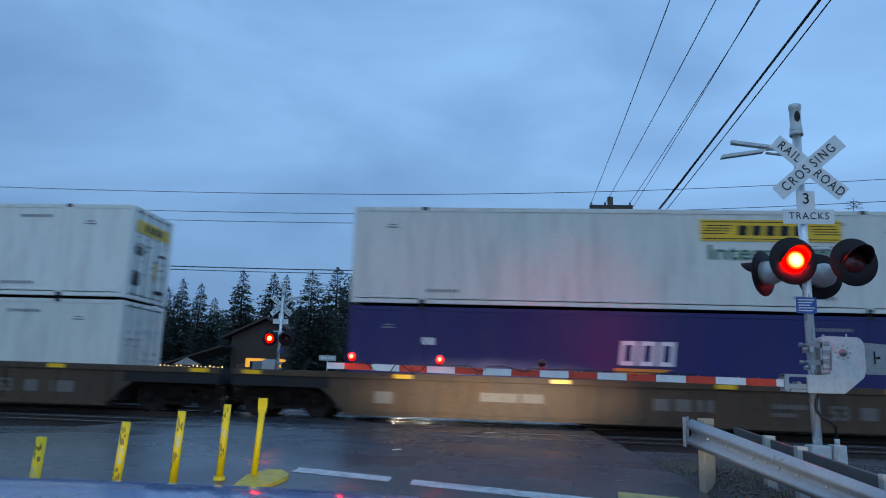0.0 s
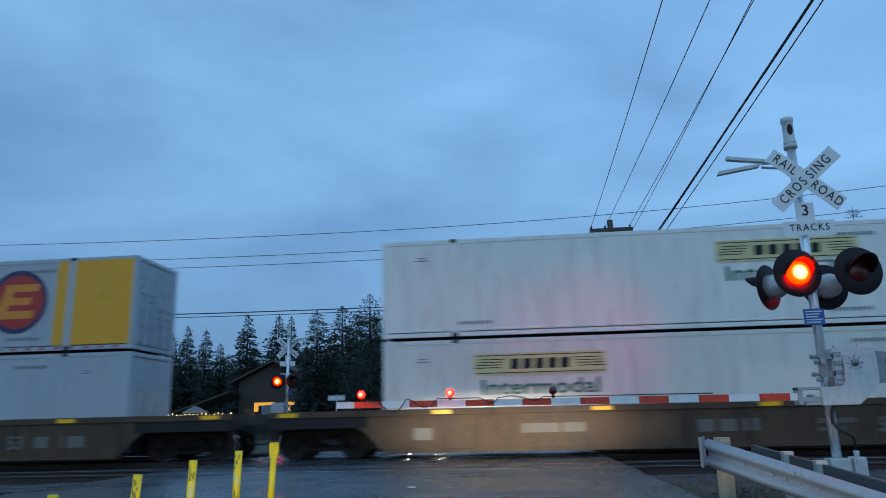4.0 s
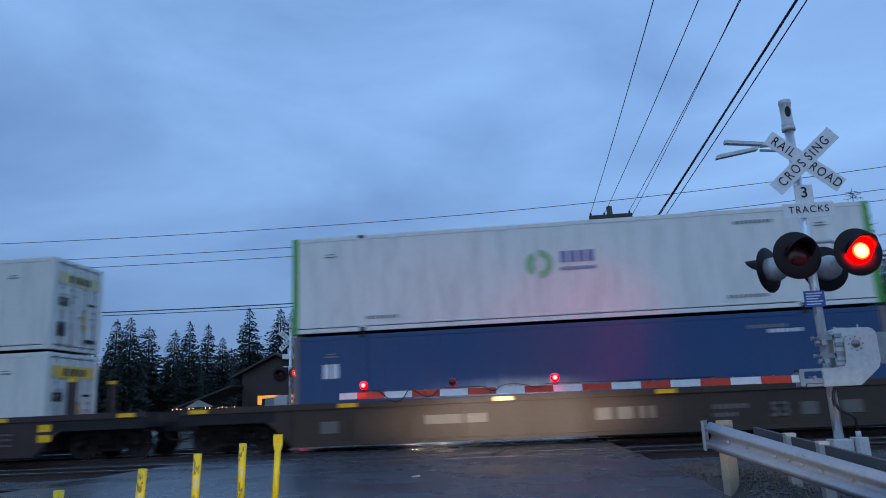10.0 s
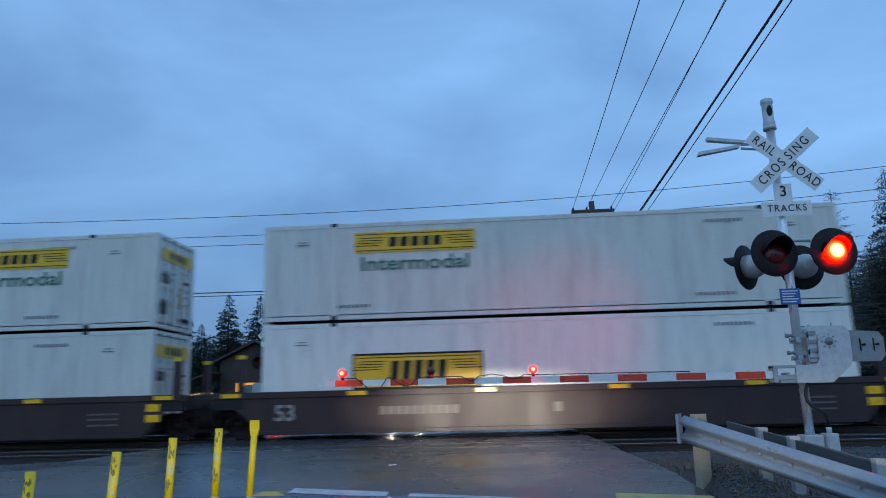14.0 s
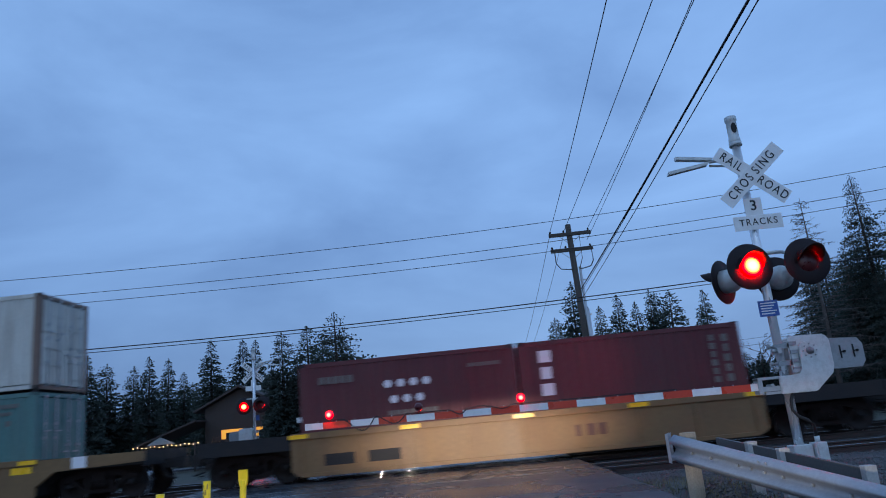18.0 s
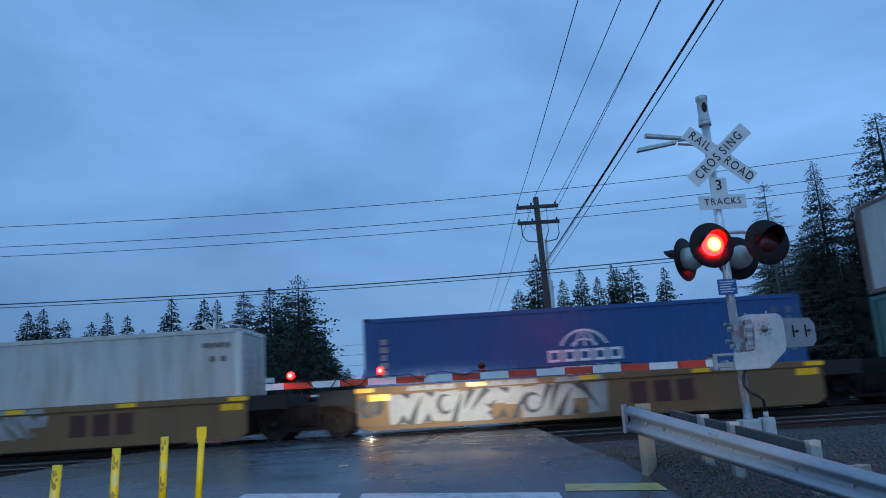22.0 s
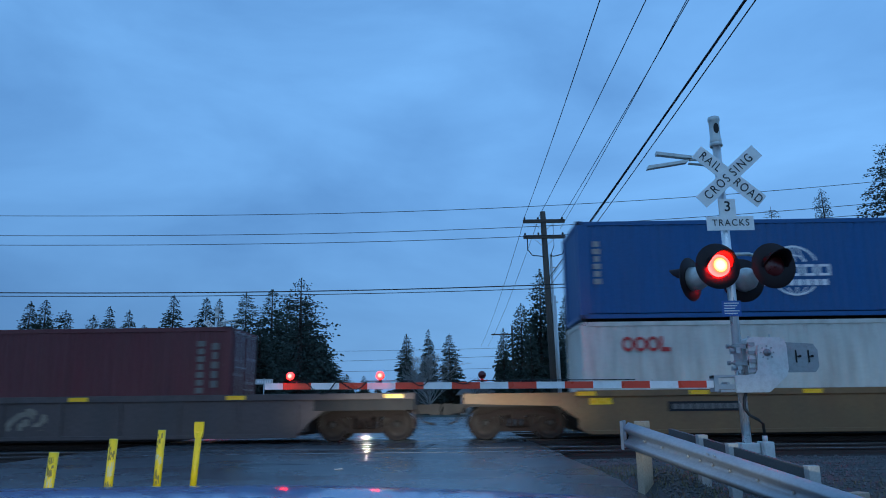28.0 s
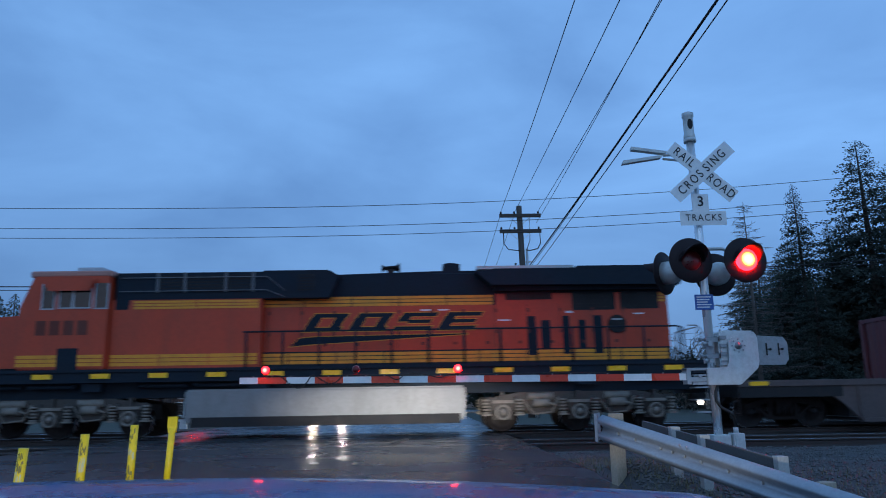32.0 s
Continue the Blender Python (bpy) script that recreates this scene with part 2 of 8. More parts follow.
def mesh_of(name, bm, material):
    bmesh.ops.recalc_face_normals(bm, faces=bm.faces[:])
    me = bpy.data.meshes.new(name)
    bm.to_mesh(me)
    bm.free()
    for one in material if isinstance(material, (list, tuple)) else [material]:
        me.materials.append(one)
    return me


def part(name, bm, material, parent, label=""):
    me = bm if isinstance(bm, bpy.types.Mesh) else mesh_of(name, bm, material)
    ob = new(name, me)
    ob.parent = parent
    return tagged(ob, label)


def thing(name, label, category, at=(0, 0, 0), group="", kind="", turn=0):
    ob = new(name)
    ob.empty_display_size = 0.2
    ob.matrix_basis = pose(*at, 0, 0, turn)
    return tagged(ob, label, category, group, kind)


def solid(name, bm, material, label, category="", group="", kind=""):
    return tagged(new(name, mesh_of(name, bm, material)), label, category, group, kind)


def flat_mesh(name, verts, faces, material, smooth=False):
    me = bpy.data.meshes.new(name)
    me.from_pydata(verts, [], faces)
    if smooth:
        me.polygons.foreach_set("use_smooth", [True] * len(faces))
    me.materials.append(material)
    me.update()
    return me


WORDS = {}


def word(text, height, material, bold=0.0, squeeze=1.0, space=1.0):
    """A word as a flat mesh in x and z, centred, facing -y, of that cap height."""
    key = (text, height, material.name, bold, squeeze, space)
    if key not in WORDS:
        cu = bpy.data.curves.new("lettering", "FONT")
        cu.body, cu.align_x, cu.align_y, cu.size, cu.extrude, cu.offset = text, "CENTER", "CENTER", 1.0, 0.002, bold
        cu.space_character = space
        ob = bpy.data.objects.new("lettering", cu)
        scene.collection.objects.link(ob)
        me = bpy.data.meshes.new_from_object(ob.evaluated_get(bpy.context.evaluated_depsgraph_get()))
        bpy.data.objects.remove(ob)
        bpy.data.curves.remove(cu)
        s = height / 0.70
        me.transform(Matrix(((s * squeeze, 0, 0, 0), (0, 0, -1, 0), (0, s, 0, 0), (0, 0, 0, 1))))
        me.name = "lettering"
        me.materials.clear()
        me.materials.append(material)
        WORDS[key] = me
    return WORDS[key]


def lettered(parent, text, height, material, m, label="", bold=0.0, squeeze=1.0, space=1.0):
    ob = new("lettering", word(text, height, material, bold, squeeze, space))
    ob.parent = parent
    ob.matrix_basis = m
    return tagged(ob, label)


def bars(bm, x0, x1, z0, z1, n, y, depth=0.004, gap=0.22, slant=0.0, hollow=False, seed=1):
    """A row of plain letter-sized blocks."""
    rnd = random.Random(seed)
    w = (x1 - x0) / n
    for i in range(n):
        a, b = x0 + i * w + w * gap / 2, x0 + (i + 1) * w - w * gap / 2
        if hollow and rnd.random() < 0.9:
            t = min((b - a) * 0.26, (z1 - z0) * 0.22)
            for q in (((a, z0), (a + t, z0), (a + t, z1), (a, z1)), ((b - t, z0), (b, z0), (b, z1), (b - t, z1)),
                      ((a + t, z0), (b - t, z0), (b - t, z0 + t), (a + t, z0 + t)), ((a + t, z1 - t), (b - t, z1 - t), (b - t, z1), (a + t, z1))):
                prism(bm, [(x + slant * (z - z0), z) for x, z in q], y, y - depth)
        else:
            prism(bm, [(x + slant * (z - z0), z) for x, z in ((a, z0), (b, z0), (b, z1), (a, z1))], y, y - depth)
    return bm


def disc(bm, x, z, r, y, depth=0.004, seg=28, squash=1.0):
    prism(bm, [(x + r * math.cos(i * math.tau / seg), z + squash * r * math.sin(i * math.tau / seg)) for i in range(seg)], y, y - depth)
    return bm


def ring(bm, x, z, r0, r1, y, depth=0.004, seg=28, squash=1.0, a0=0.0, a1=math.tau):
    for i in range(seg):
        a, b = a0 + (a1 - a0) * i / seg, a0 + (a1 - a0) * (i + 1) / seg
        prism(bm, [(x + r * math.cos(t), z + squash * r * math.sin(t)) for r, t in ((r0, a), (r1, a), (r1, b), (r0, b))], y, y - depth)
    return bm


WHITE = mat("white_paint", (0.82, 0.83, 0.76), 0.45, var=0.06, scale=1.2, dirt=0.35, dirt_col=(0.34, 0.32, 0.29), streak=5)
GREY_W = mat("grey_white_paint", (0.72, 0.725, 0.655), 0.5, var=0.08, scale=1.0, dirt=0.4, dirt_col=(0.30, 0.28, 0.26), streak=6)
SILVER = mat("silver_grey_paint", (0.42, 0.45, 0.48), 0.5, var=0.08, scale=1.0, dirt=0.35, dirt_col=(0.25, 0.25, 0.25), streak=6)
RUSTY_W = mat("rust_streaked_grey_paint", (0.60, 0.585, 0.52), 0.6, var=0.12, scale=1.1, dirt=0.5, dirt_col=(0.16, 0.10, 0.06), streak=7)
BLUE = mat("blue_paint", (0.003, 0.060, 0.170), 0.45, var=0.18, scale=0.8, dirt=0.3, dirt_col=(0.010, 0.06, 0.17), streak=4)
NAVY = mat("purple_navy_paint", (0.006, 0.008, 0.105), 0.5, var=0.15, scale=0.8, dirt=0.2, dirt_col=(0.02, 0.02, 0.08), streak=4)
SEA_BLUE = mat("sea_blue_paint", (0.010, 0.080, 0.240), 0.5, var=0.18, scale=0.9, dirt=0.3, dirt_col=(0.006, 0.065, 0.20), streak=5)
TEAL = mat("teal_green_paint", (0.070, 0.190, 0.175), 0.55, var=0.15, scale=0.9, dirt=0.4, dirt_col=(0.09, 0.11, 0.11), streak=5)
MAROON = mat("dark_red_oxide_paint", (0.105, 0.019, 0.024), 0.55, var=0.16, scale=0.9, dirt=0.35, dirt_col=(0.06, 0.025, 0.02), streak=5)
YELLOW = mat("yellow_paint", (0.86, 0.52, 0.02), 0.45, var=0.08, scale=2.0, dirt=0.15)
PALE_Y = mat("faded_yellow_paint", (0.66, 0.60, 0.30), 0.5, var=0.08, scale=2.0, dirt=0.3, dirt_col=(0.4, 0.36, 0.22))
REFLECT = mat("yellow_reflective_strip", (0.97, 0.52, 0.004), 0.3, var=0.05, scale=8)
BLACK = mat("black_paint", (0.010, 0.010, 0.011), 0.5, var=0.2, scale=4, spec=0.3)
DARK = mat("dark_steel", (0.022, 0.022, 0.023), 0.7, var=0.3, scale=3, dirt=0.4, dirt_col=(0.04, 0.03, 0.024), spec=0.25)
GREEN = mat("dark_green_paint", (0.03, 0.17, 0.11), 0.5, var=0.08, scale=3)
LIME = mat("bright_green_paint", (0.06, 0.36, 0.05), 0.45, var=0.1, scale=3)
RED = mat("red_paint", (0.46, 0.022, 0.02), 0.45, var=0.12, scale=3, dirt=0.2)
ORANGE_R = mat("orange_red_sheeting", (0.70, 0.055, 0.02), 0.35, var=0.1, scale=5)
ORANGE = mat("orange_logo_paint", (0.75, 0.24, 0.02), 0.45, var=0.08, scale=3)
WHITE_S = mat("white_sheeting", (0.82, 0.83, 0.82), 0.35, var=0.05, scale=5, dirt=0.25, dirt_col=(0.5, 0.48, 0.45))
LOGO_W = mat("white_logo_paint", (0.78, 0.79, 0.80), 0.5, var=0.05, scale=3, dirt=0.2, dirt_col=(0.5, 0.5, 0.5))
PURPLE = mat("purple_logo_paint", (0.05, 0.018, 0.17), 0.4, var=0.08, scale=3)
CAR_BROWN = mat("weathered_brown_yellow_paint", (0.082, 0.050, 0.027), 0.75, var=0.35, scale=0.9, dirt=0.85, dirt_col=(0.032, 0.022, 0.018), streak=3)
CAR_DIRTY = mat("grimy_brown_paint", (0.050, 0.034, 0.022), 0.7, var=0.3, scale=0.9, dirt=0.6, dirt_col=(0.05, 0.032, 0.022), streak=3)
CAR_YELLOW = mat("weathered_mustard_paint", (0.192, 0.110, 0.045), 0.65, var=0.22, scale=0.8, dirt=0.5, dirt_col=(0.15, 0.075, 0.035), streak=3)
CAR_MAROON = mat("dark_maroon_paint", (0.030, 0.0135, 0.0145), 0.55, var=0.2, scale=0.8, dirt=0.4, dirt_col=(0.05, 0.035, 0.03), streak=3)
CAR_GREY = mat("dark_grey_brown_paint", (0.082, 0.061, 0.058), 0.65, var=0.3, scale=0.8, dirt=0.5, dirt_col=(0.06, 0.042, 0.034), streak=3)
WHEEL = mat("wheel_steel", (0.010, 0.007, 0.007), 0.7, metal=0.2, var=0.3, scale=5, dirt=0.5, dirt_col=(0.028, 0.016, 0.012))
TREAD = mat("bright_wheel_tread", (0.55, 0.55, 0.55), 0.25, metal=1.0, var=0.1, scale=6)
GALV = mat("galvanised_steel", (0.42, 0.44, 0.45), 0.5, metal=0.6, var=0.18, scale=6, dirt=0.35, dirt_col=(0.30, 0.29, 0.28))
ALU = mat("aluminium_paint", (0.57, 0.60, 0.59), 0.45, metal=0.2, var=0.12, scale=5, dirt=0.4, dirt_col=(0.28, 0.27, 0.25))
WOOD_POST = mat("weathered_wood_post", (0.36, 0.30, 0.22), 0.8, var=0.3, scale=4, bump=0.4, bump_scale=30, streak=6, dirt=0.3)
POLE_WOOD = mat("dark_pole_wood", (0.075, 0.062, 0.052), 0.85, var=0.35, scale=3, bump=0.5, bump_scale=25, streak=10)
CONCRETE = mat("concrete", (0.33, 0.33, 0.32), 0.8, var=0.18, scale=2, bump=0.3, bump_scale=60, dirt=0.3)
GUARD = mat("weathered_guardrail_zinc", (0.33, 0.36, 0.39), 0.5, metal=0.5, var=0.14, scale=2.2, dirt=0.3, dirt_col=(0.20, 0.21, 0.22), bump=0.02, bump_scale=30)
RUBBER = mat("black_rubber", (0.012, 0.012, 0.012), 0.6, var=0.2, scale=10)
RAIL_TOP = mat("polished_rail_head", (0.50, 0.50, 0.50), 0.15, metal=1.0, var=0.15, scale=5)
RAIL_SIDE = mat("rusty_rail_web", (0.040, 0.028, 0.024), 0.75, var=0.3, scale=8)
DELIN = mat("yellow_plastic", (0.86, 0.60, 0.006), 0.4, var=0.08, scale=6, dirt=0.3, dirt_col=(0.25, 0.18, 0.03))
BARK = mat("bark", (0.05, 0.038, 0.03), 0.9, var=0.3, scale=6, bump=0.5)
NEEDLE = mat("fir_needles", (0.046, 0.062, 0.050), 0.9, var=0.4, scale=1.2, each=0.25)
TWIG = mat("bare_twigs", (0.10, 0.085, 0.075), 0.85, var=0.3, scale=3)
FROST = mat("pale_bare_twigs", (0.26, 0.26, 0.255), 0.85, var=0.3, scale=3)
HEDGE = mat("winter_hedge", (0.085, 0.066, 0.050), 0.85, var=0.4, scale=1.5)
LOCO_ORANGE = mat("loco_orange_paint", (0.50, 0.052, 0.014), 0.5, var=0.14, scale=0.8, dirt=0.35, dirt_col=(0.12, 0.04, 0.02), streak=4)
LOCO_BLACK = mat("loco_black_paint", (0.014, 0.023, 0.034), 0.7, var=0.3, scale=1.5, spec=0.15, dirt=0.3, dirt_col=(0.02, 0.019, 0.018))
LOCO_YELLOW = mat("loco_yellow_paint", (0.78, 0.31, 0.015), 0.5, var=0.12, scale=2, dirt=0.3)
TANK = mat("grey_fuel_tank_paint", (0.22, 0.225, 0.22), 0.5, var=0.15, scale=1, dirt=0.4, dirt_col=(0.10, 0.09, 0.08), streak=3)
TRUCK_DARK = mat("grimy_truck_casting", (0.060, 0.053, 0.046), 0.75, var=0.35, scale=3, dirt=0.5, dirt_col=(0.03, 0.024, 0.02))
TRUCK_GREY = mat("dusty_truck_frame", (0.21, 0.188, 0.155), 0.7, var=0.3, scale=3, dirt=0.5, dirt_col=(0.07, 0.05, 0.04))
GLASS_D = mat("dark_glass", (0.012, 0.014, 0.016), 0.08, var=0.1, scale=3)
LENS_OFF = mat("unlit_red_lens", (0.085, 0.005, 0.007), 0.35, var=0.1, scale=20, coat=0.15)
LENS_ON = mat("lit_red_lens", (0.9, 0.05, 0.03), 0.4, var=0.02, emit=260.0, emit_col=(1.0, 0.0007, 0.00006))
CORE_ON = mat("lit_red_lens_centre", (1.0, 0.5, 0.3), 0.4, var=0.02, emit=7.0, emit_col=(1.0, 0.20, 0.018))
GATE_ON = mat("lit_gate_lamp", (1.0, 0.1, 0.08), 0.4, var=0.02, emit=60.0, emit_col=(1.0, 0.0012, 0.0008))
GATE_CORE = mat("lit_gate_lamp_centre", (1.0, 0.4, 0.3), 0.4, var=0.02, emit=9.0, emit_col=(1.0, 0.075, 0.03))
HEAD_ON = mat("lit_headlight", (1.0, 0.95, 0.85), 0.4, var=0.02, emit=520.0, emit_col=(1.0, 0.93, 0.80))
SMALL_ON = mat("lit_marker_lamp", (1.0, 0.95, 0.85), 0.4, var=0.02, emit=9.0, emit_col=(1.0, 0.88, 0.66))
STRING_ON = mat("lit_string_bulb", (1.0, 0.8, 0.5), 0.4, var=0.02, emit=7.0, emit_col=(1.0, 0.62, 0.25))

AMBER_ON = mat("lit_amber_board", (1.0, 0.6, 0.1), 0.4, var=0.05, emit=0.7, emit_col=(1.0, 0.36, 0.02))


def let_through(m, share):
    """Thin needles and leaves pass part of the light on."""
    n, l = m.node_tree.nodes, m.node_tree.links
    b, tr, mx = n["Principled BSDF"], n.new("ShaderNodeBsdfTranslucent"), n.new("ShaderNodeMixShader")
    mx.inputs["Fac"].default_value = share
    l.new(b.inputs["Base Color"].links[0].from_socket, tr.inputs["Color"])
    l.new(b.outputs["BSDF"], mx.inputs[1]), l.new(tr.outputs["BSDF"], mx.inputs[2])
    l.new(mx.outputs["Shader"], n["Material Output"].inputs["Surface"])


let_through(NEEDLE, 0.3)


def lamp_glow(m, r, power, hot):
    """A lit lens: hot yellow-white in the middle, deep red towards the rim."""
    n, l = m.node_tree.nodes, m.node_tree.links
    tc, mu, ln, ramp = n.new("ShaderNodeTexCoord"), n.new("ShaderNodeVectorMath"), n.new("ShaderNodeVectorMath"), n.new("ShaderNodeValToRGB")
    mu.operation, ln.operation = "MULTIPLY", "LENGTH"
    mu.inputs[1].default_value = (1 / r, 0.0, 1 / r)
    e = ramp.color_ramp.elements
    e[0].position, e[0].color = 0.0, hot[0]
    e[1].position, e[1].color = 1.0, (1.0, 0.0004, 0.0002, 1)
    for p, c in ((0.44, hot[1]), (0.63, hot[2]), (0.80, (0.5, 0.0006, 0.0003, 1))):
        e.new(p).color = c
    l.new(tc.outputs["Object"], mu.inputs[0]), l.new(mu.outputs["Vector"], ln.inputs[0]), l.new(ln.outputs["Value"], ramp.inputs["Fac"])
    b = n["Principled BSDF"]
    l.new(ramp.outputs["Color"], b.inputs["Emission Color"])
    b.inputs["Emission Strength"].default_value = power


lamp_glow(LENS_ON, 0.165, 190.0, ((0.081, 0.030, 0.008, 1), (0.070, 0.020, 0.0036, 1), (0.07, 0.0022, 0.0005, 1)))
lamp_glow(GATE_ON, 0.06, 60.0, ((0.4, 0.034, 0.020, 1), (0.5, 0.010, 0.007, 1), (0.8, 0.0012, 0.0009, 1)))

# ---------------------------------------------------------------- ground, road and tracks
TRACK_Y = (16.35, 21.6, 26.3)
TRAIN_Y = 21.6
ROAD_L, ROAD_R = -8.3, 2.05


def lie(y):
    """Height of the road: level over the tracks, falling away towards the car."""
    k = min(1.0, max(0.0, (10.4 - y) / 10.0))
    return -0.008 - 0.62 * k * k * (3 - 2 * k)


def earth(y):
    k = min(1.0, max(0.0, (abs(y - 21.5) - 7.5) / 3.0))
    return lie(y) - 0.20 + 0.10 * k


GRAVEL = mat("grey_ballast", (0.058, 0.057, 0.058), 0.9, var=0.5, scale=2.2, bump=0.6, bump_scale=60, dirt=0.5, dirt_col=(0.04, 0.036, 0.03))
EARTH = mat("winter_grass_and_soil", (0.05, 0.052, 0.034), 0.9, var=0.4, scale=0.35, bump=0.7, bump_scale=22, dirt=0.5, dirt_col=(0.04, 0.032, 0.024))
ASPHALT = wet_asphalt()
LINE_W = mat("worn_white_road_paint", (0.55, 0.56, 0.56), 0.5, var=0.15, scale=3, dirt=0.75, dirt_col=(0.09, 0.09, 0.095))
LINE_Y = mat("worn_yellow_road_paint", (0.50, 0.40, 0.12), 0.5, var=0.15, scale=3, dirt=0.7, dirt_col=(0.10, 0.09, 0.07))
CURB_Y = mat("worn_yellow_curb_paint", (0.62, 0.44, 0.03), 0.5, var=0.2, scale=5, dirt=0.6, dirt_col=(0.12, 0.10, 0.06))
SEAM = mat("tarred_joint", (0.010, 0.010, 0.011), 0.45, var=0.2, scale=4)

ys = [-2500, -400, -60, -20] + [-10 + i * 0.7 for i in range(32)] + [13, 14, 15.5, 28, 29, 30.5, 32, 36, 60, 120, 300, 900, 2600]
xs = [-2600, -600, -150, -60, -30, -15, -9, -5, 0, 3, 6, 10, 16, 30, 60, 150, 600, 2600]
verts = [(x, y, earth(y)) for y in ys for x in xs]
faces = [(j * len(xs) + i, j * len(xs) + i + 1, (j + 1) * len(xs) + i + 1, (j + 1) * len(xs) + i) for j in range(len(ys) - 1) for i in range(len(xs) - 1)]
tagged(new("ground", flat_mesh("ground", verts, faces, EARTH, True)), "damp winter grass and bare soil round the crossing", "ground", kind="structure")



def bank(x, y):
    """Top of the ballast: uneven, with a low gravel shoulder where the guardrail begins."""
    k = min(1.0, max(0.0, (x - ROAD_R - 0.06) / 0.32))
    hump = 0.22 * k * k * (3 - 2 * k) * math.exp(-(max(0.0, x - 2.5) / 0.5) ** 2 - ((y - 8.9) / 1.1) ** 2)
    return earth(y) + 0.05 + hump + 0.05 * noise.noise(Vector((x * 0.6, y * 0.8, 0)))


# ballast beds on both sides of the road
for x0, x1, y0, y1 in ((ROAD_R + 0.5, 140, 12.4, 29.4), (-140, ROAD_L - 0.5, 12.4, 29.4), (ROAD_R - 0.08, 26, 6.6, 12.6)):
    v, f, nx, ny = [], [], 60, 26
    for j in range(ny + 1):
        for i in range(nx + 1):
            x, y = x0 + (x1 - x0) * (i / nx) ** (2 if x0 > 0 else 0.5), y0 + (y1 - y0) * j / ny
            v.append((x, y, bank(x, y)))
    for j in range(ny):
        for i in range(nx):
            a = j * (nx + 1) + i
            f.append((a, a + 1, a + nx + 2, a + nx + 1))
    tagged(new("ballast_bed", flat_mesh("ballast_bed", v, f, GRAVEL, True)), "grey crushed-stone ballast beside the road", "ballast", kind="structure")

# loose stones
rnd = random.Random(5)
v, f = [], []
for i in range(13000):
    u = rnd.random()
    x = ROAD_R + 0.25 + 9.5 * u ** 1.5
    y = rnd.uniform(7.0, 15.4)
    if rnd.random() < 0.18:
        x, y = rnd.uniform(-13, ROAD_L - 0.5), rnd.uniform(12.6, 15.4)
    s = rnd.uniform(0.010, 0.036)
    z = bank(x, y) + 0.005
    o = len(v)
    for d in ((1, 0, 0.1), (-0.5, 0.86, 0), (-0.5, -0.86, 0.15), (0, 0, 0.9), (0.1, 0.1, -0.6)):
        v.append((x + s * d[0] * rnd.uniform(0.7, 1.3), y + s * d[1] * rnd.uniform(0.7, 1.3), z + s * d[2] * rnd.uniform(0.6, 1.2)))
    f += [(o, o + 1, o + 3), (o + 1, o + 2, o + 3), (o + 2, o, o + 3), (o + 1, o, o + 4), (o + 2, o + 1, o + 4), (o, o + 2, o + 4)]
STONE = mat("ballast_stone", (0.11, 0.108, 0.106), 0.8, var=0.6, scale=5, dirt=0.4)
tagged(new("loose_stones", flat_mesh("loose_stones", v, f, STONE)), "loose grey ballast stones and gravel", "gravel", kind="stuff")

# withered grass along the road's edge
v, f = [], []
for i in range(2600):
    if rnd.random() < 0.55:
        x, y = ROAD_R + rnd.uniform(0.1, 0.9) ** 1.0, rnd.uniform(6.0, 12.6)
    else:
        x, y = rnd.uniform(2.2, 5.5), rnd.uniform(6.4, 9.6)
    z = bank(x, y) - 0.01
    h, a, w = rnd.uniform(0.03, 0.11), rnd.uniform(0, math.tau), 0.006
    dx, dy = math.cos(a), math.sin(a)
    o = len(v)
    v += [(x - w * dy, y + w * dx, z), (x + w * dy, y - w * dx, z), (x + dx * h * 0.6, y + dy * h * 0.6, z + h)]
    f.append((o, o + 1, o + 2))
GRASS = mat("withered_grass", (0.16, 0.14, 0.075), 0.85, var=0.35, scale=3)
tagged(new("roadside_grass", flat_mesh("roadside_grass", v, f, GRASS)), "thin withered grass at the road's edge", "grass", kind="stuff")

# road: a crowned ribbon with a ragged shoulder
rys = [-14 + i * 0.5 for i in range(58)] + [15 + i for i in range(14)] + [30, 34, 38, 44, 52, 60, 66]
rxs = [ROAD_L - 0.55, ROAD_L, -6, -4, -2, 0, 1.2, ROAD_R, ROAD_R + 0.5]


def road_x(x, y):
    return x + (0.10 * noise.noise(Vector((x, y * 0.9, 3))) if x in (ROAD_L, ROAD_R) else 0)


v, f = [], []
for y in rys:
    for i, x in enumerate(rxs):
        edge = i in (0, len(rxs) - 1)
        v.append((road_x(x, y), y, (earth(y) - 0.05) if edge else lie(y) + 0.004 * noise.noise(Vector((x * 0.7, y * 0.7, 0)))))
n = len(rxs)
for j in range(len(rys) - 1):
    for i in range(n - 1):
        f.append((j * n + i, j * n + i + 1, (j + 1) * n + i + 1, (j + 1) * n + i))
tagged(new("road", flat_mesh("road", v, f, ASPHALT, True)), "wet dark asphalt road over the level crossing", "road", kind="structure")
# cross road behind the tracks, where the road bends
solid("far_road", box(-70, 90, 58, 66, -0.3, 0.006), ASPHALT, "wet asphalt street behind the railway", "road", kind="structure")


def on_road(bm, pts, lift=0.005):
    bm.faces.new([bm.verts.new((x, y, lie(y) + lift)) for x, y in pts])
    return bm


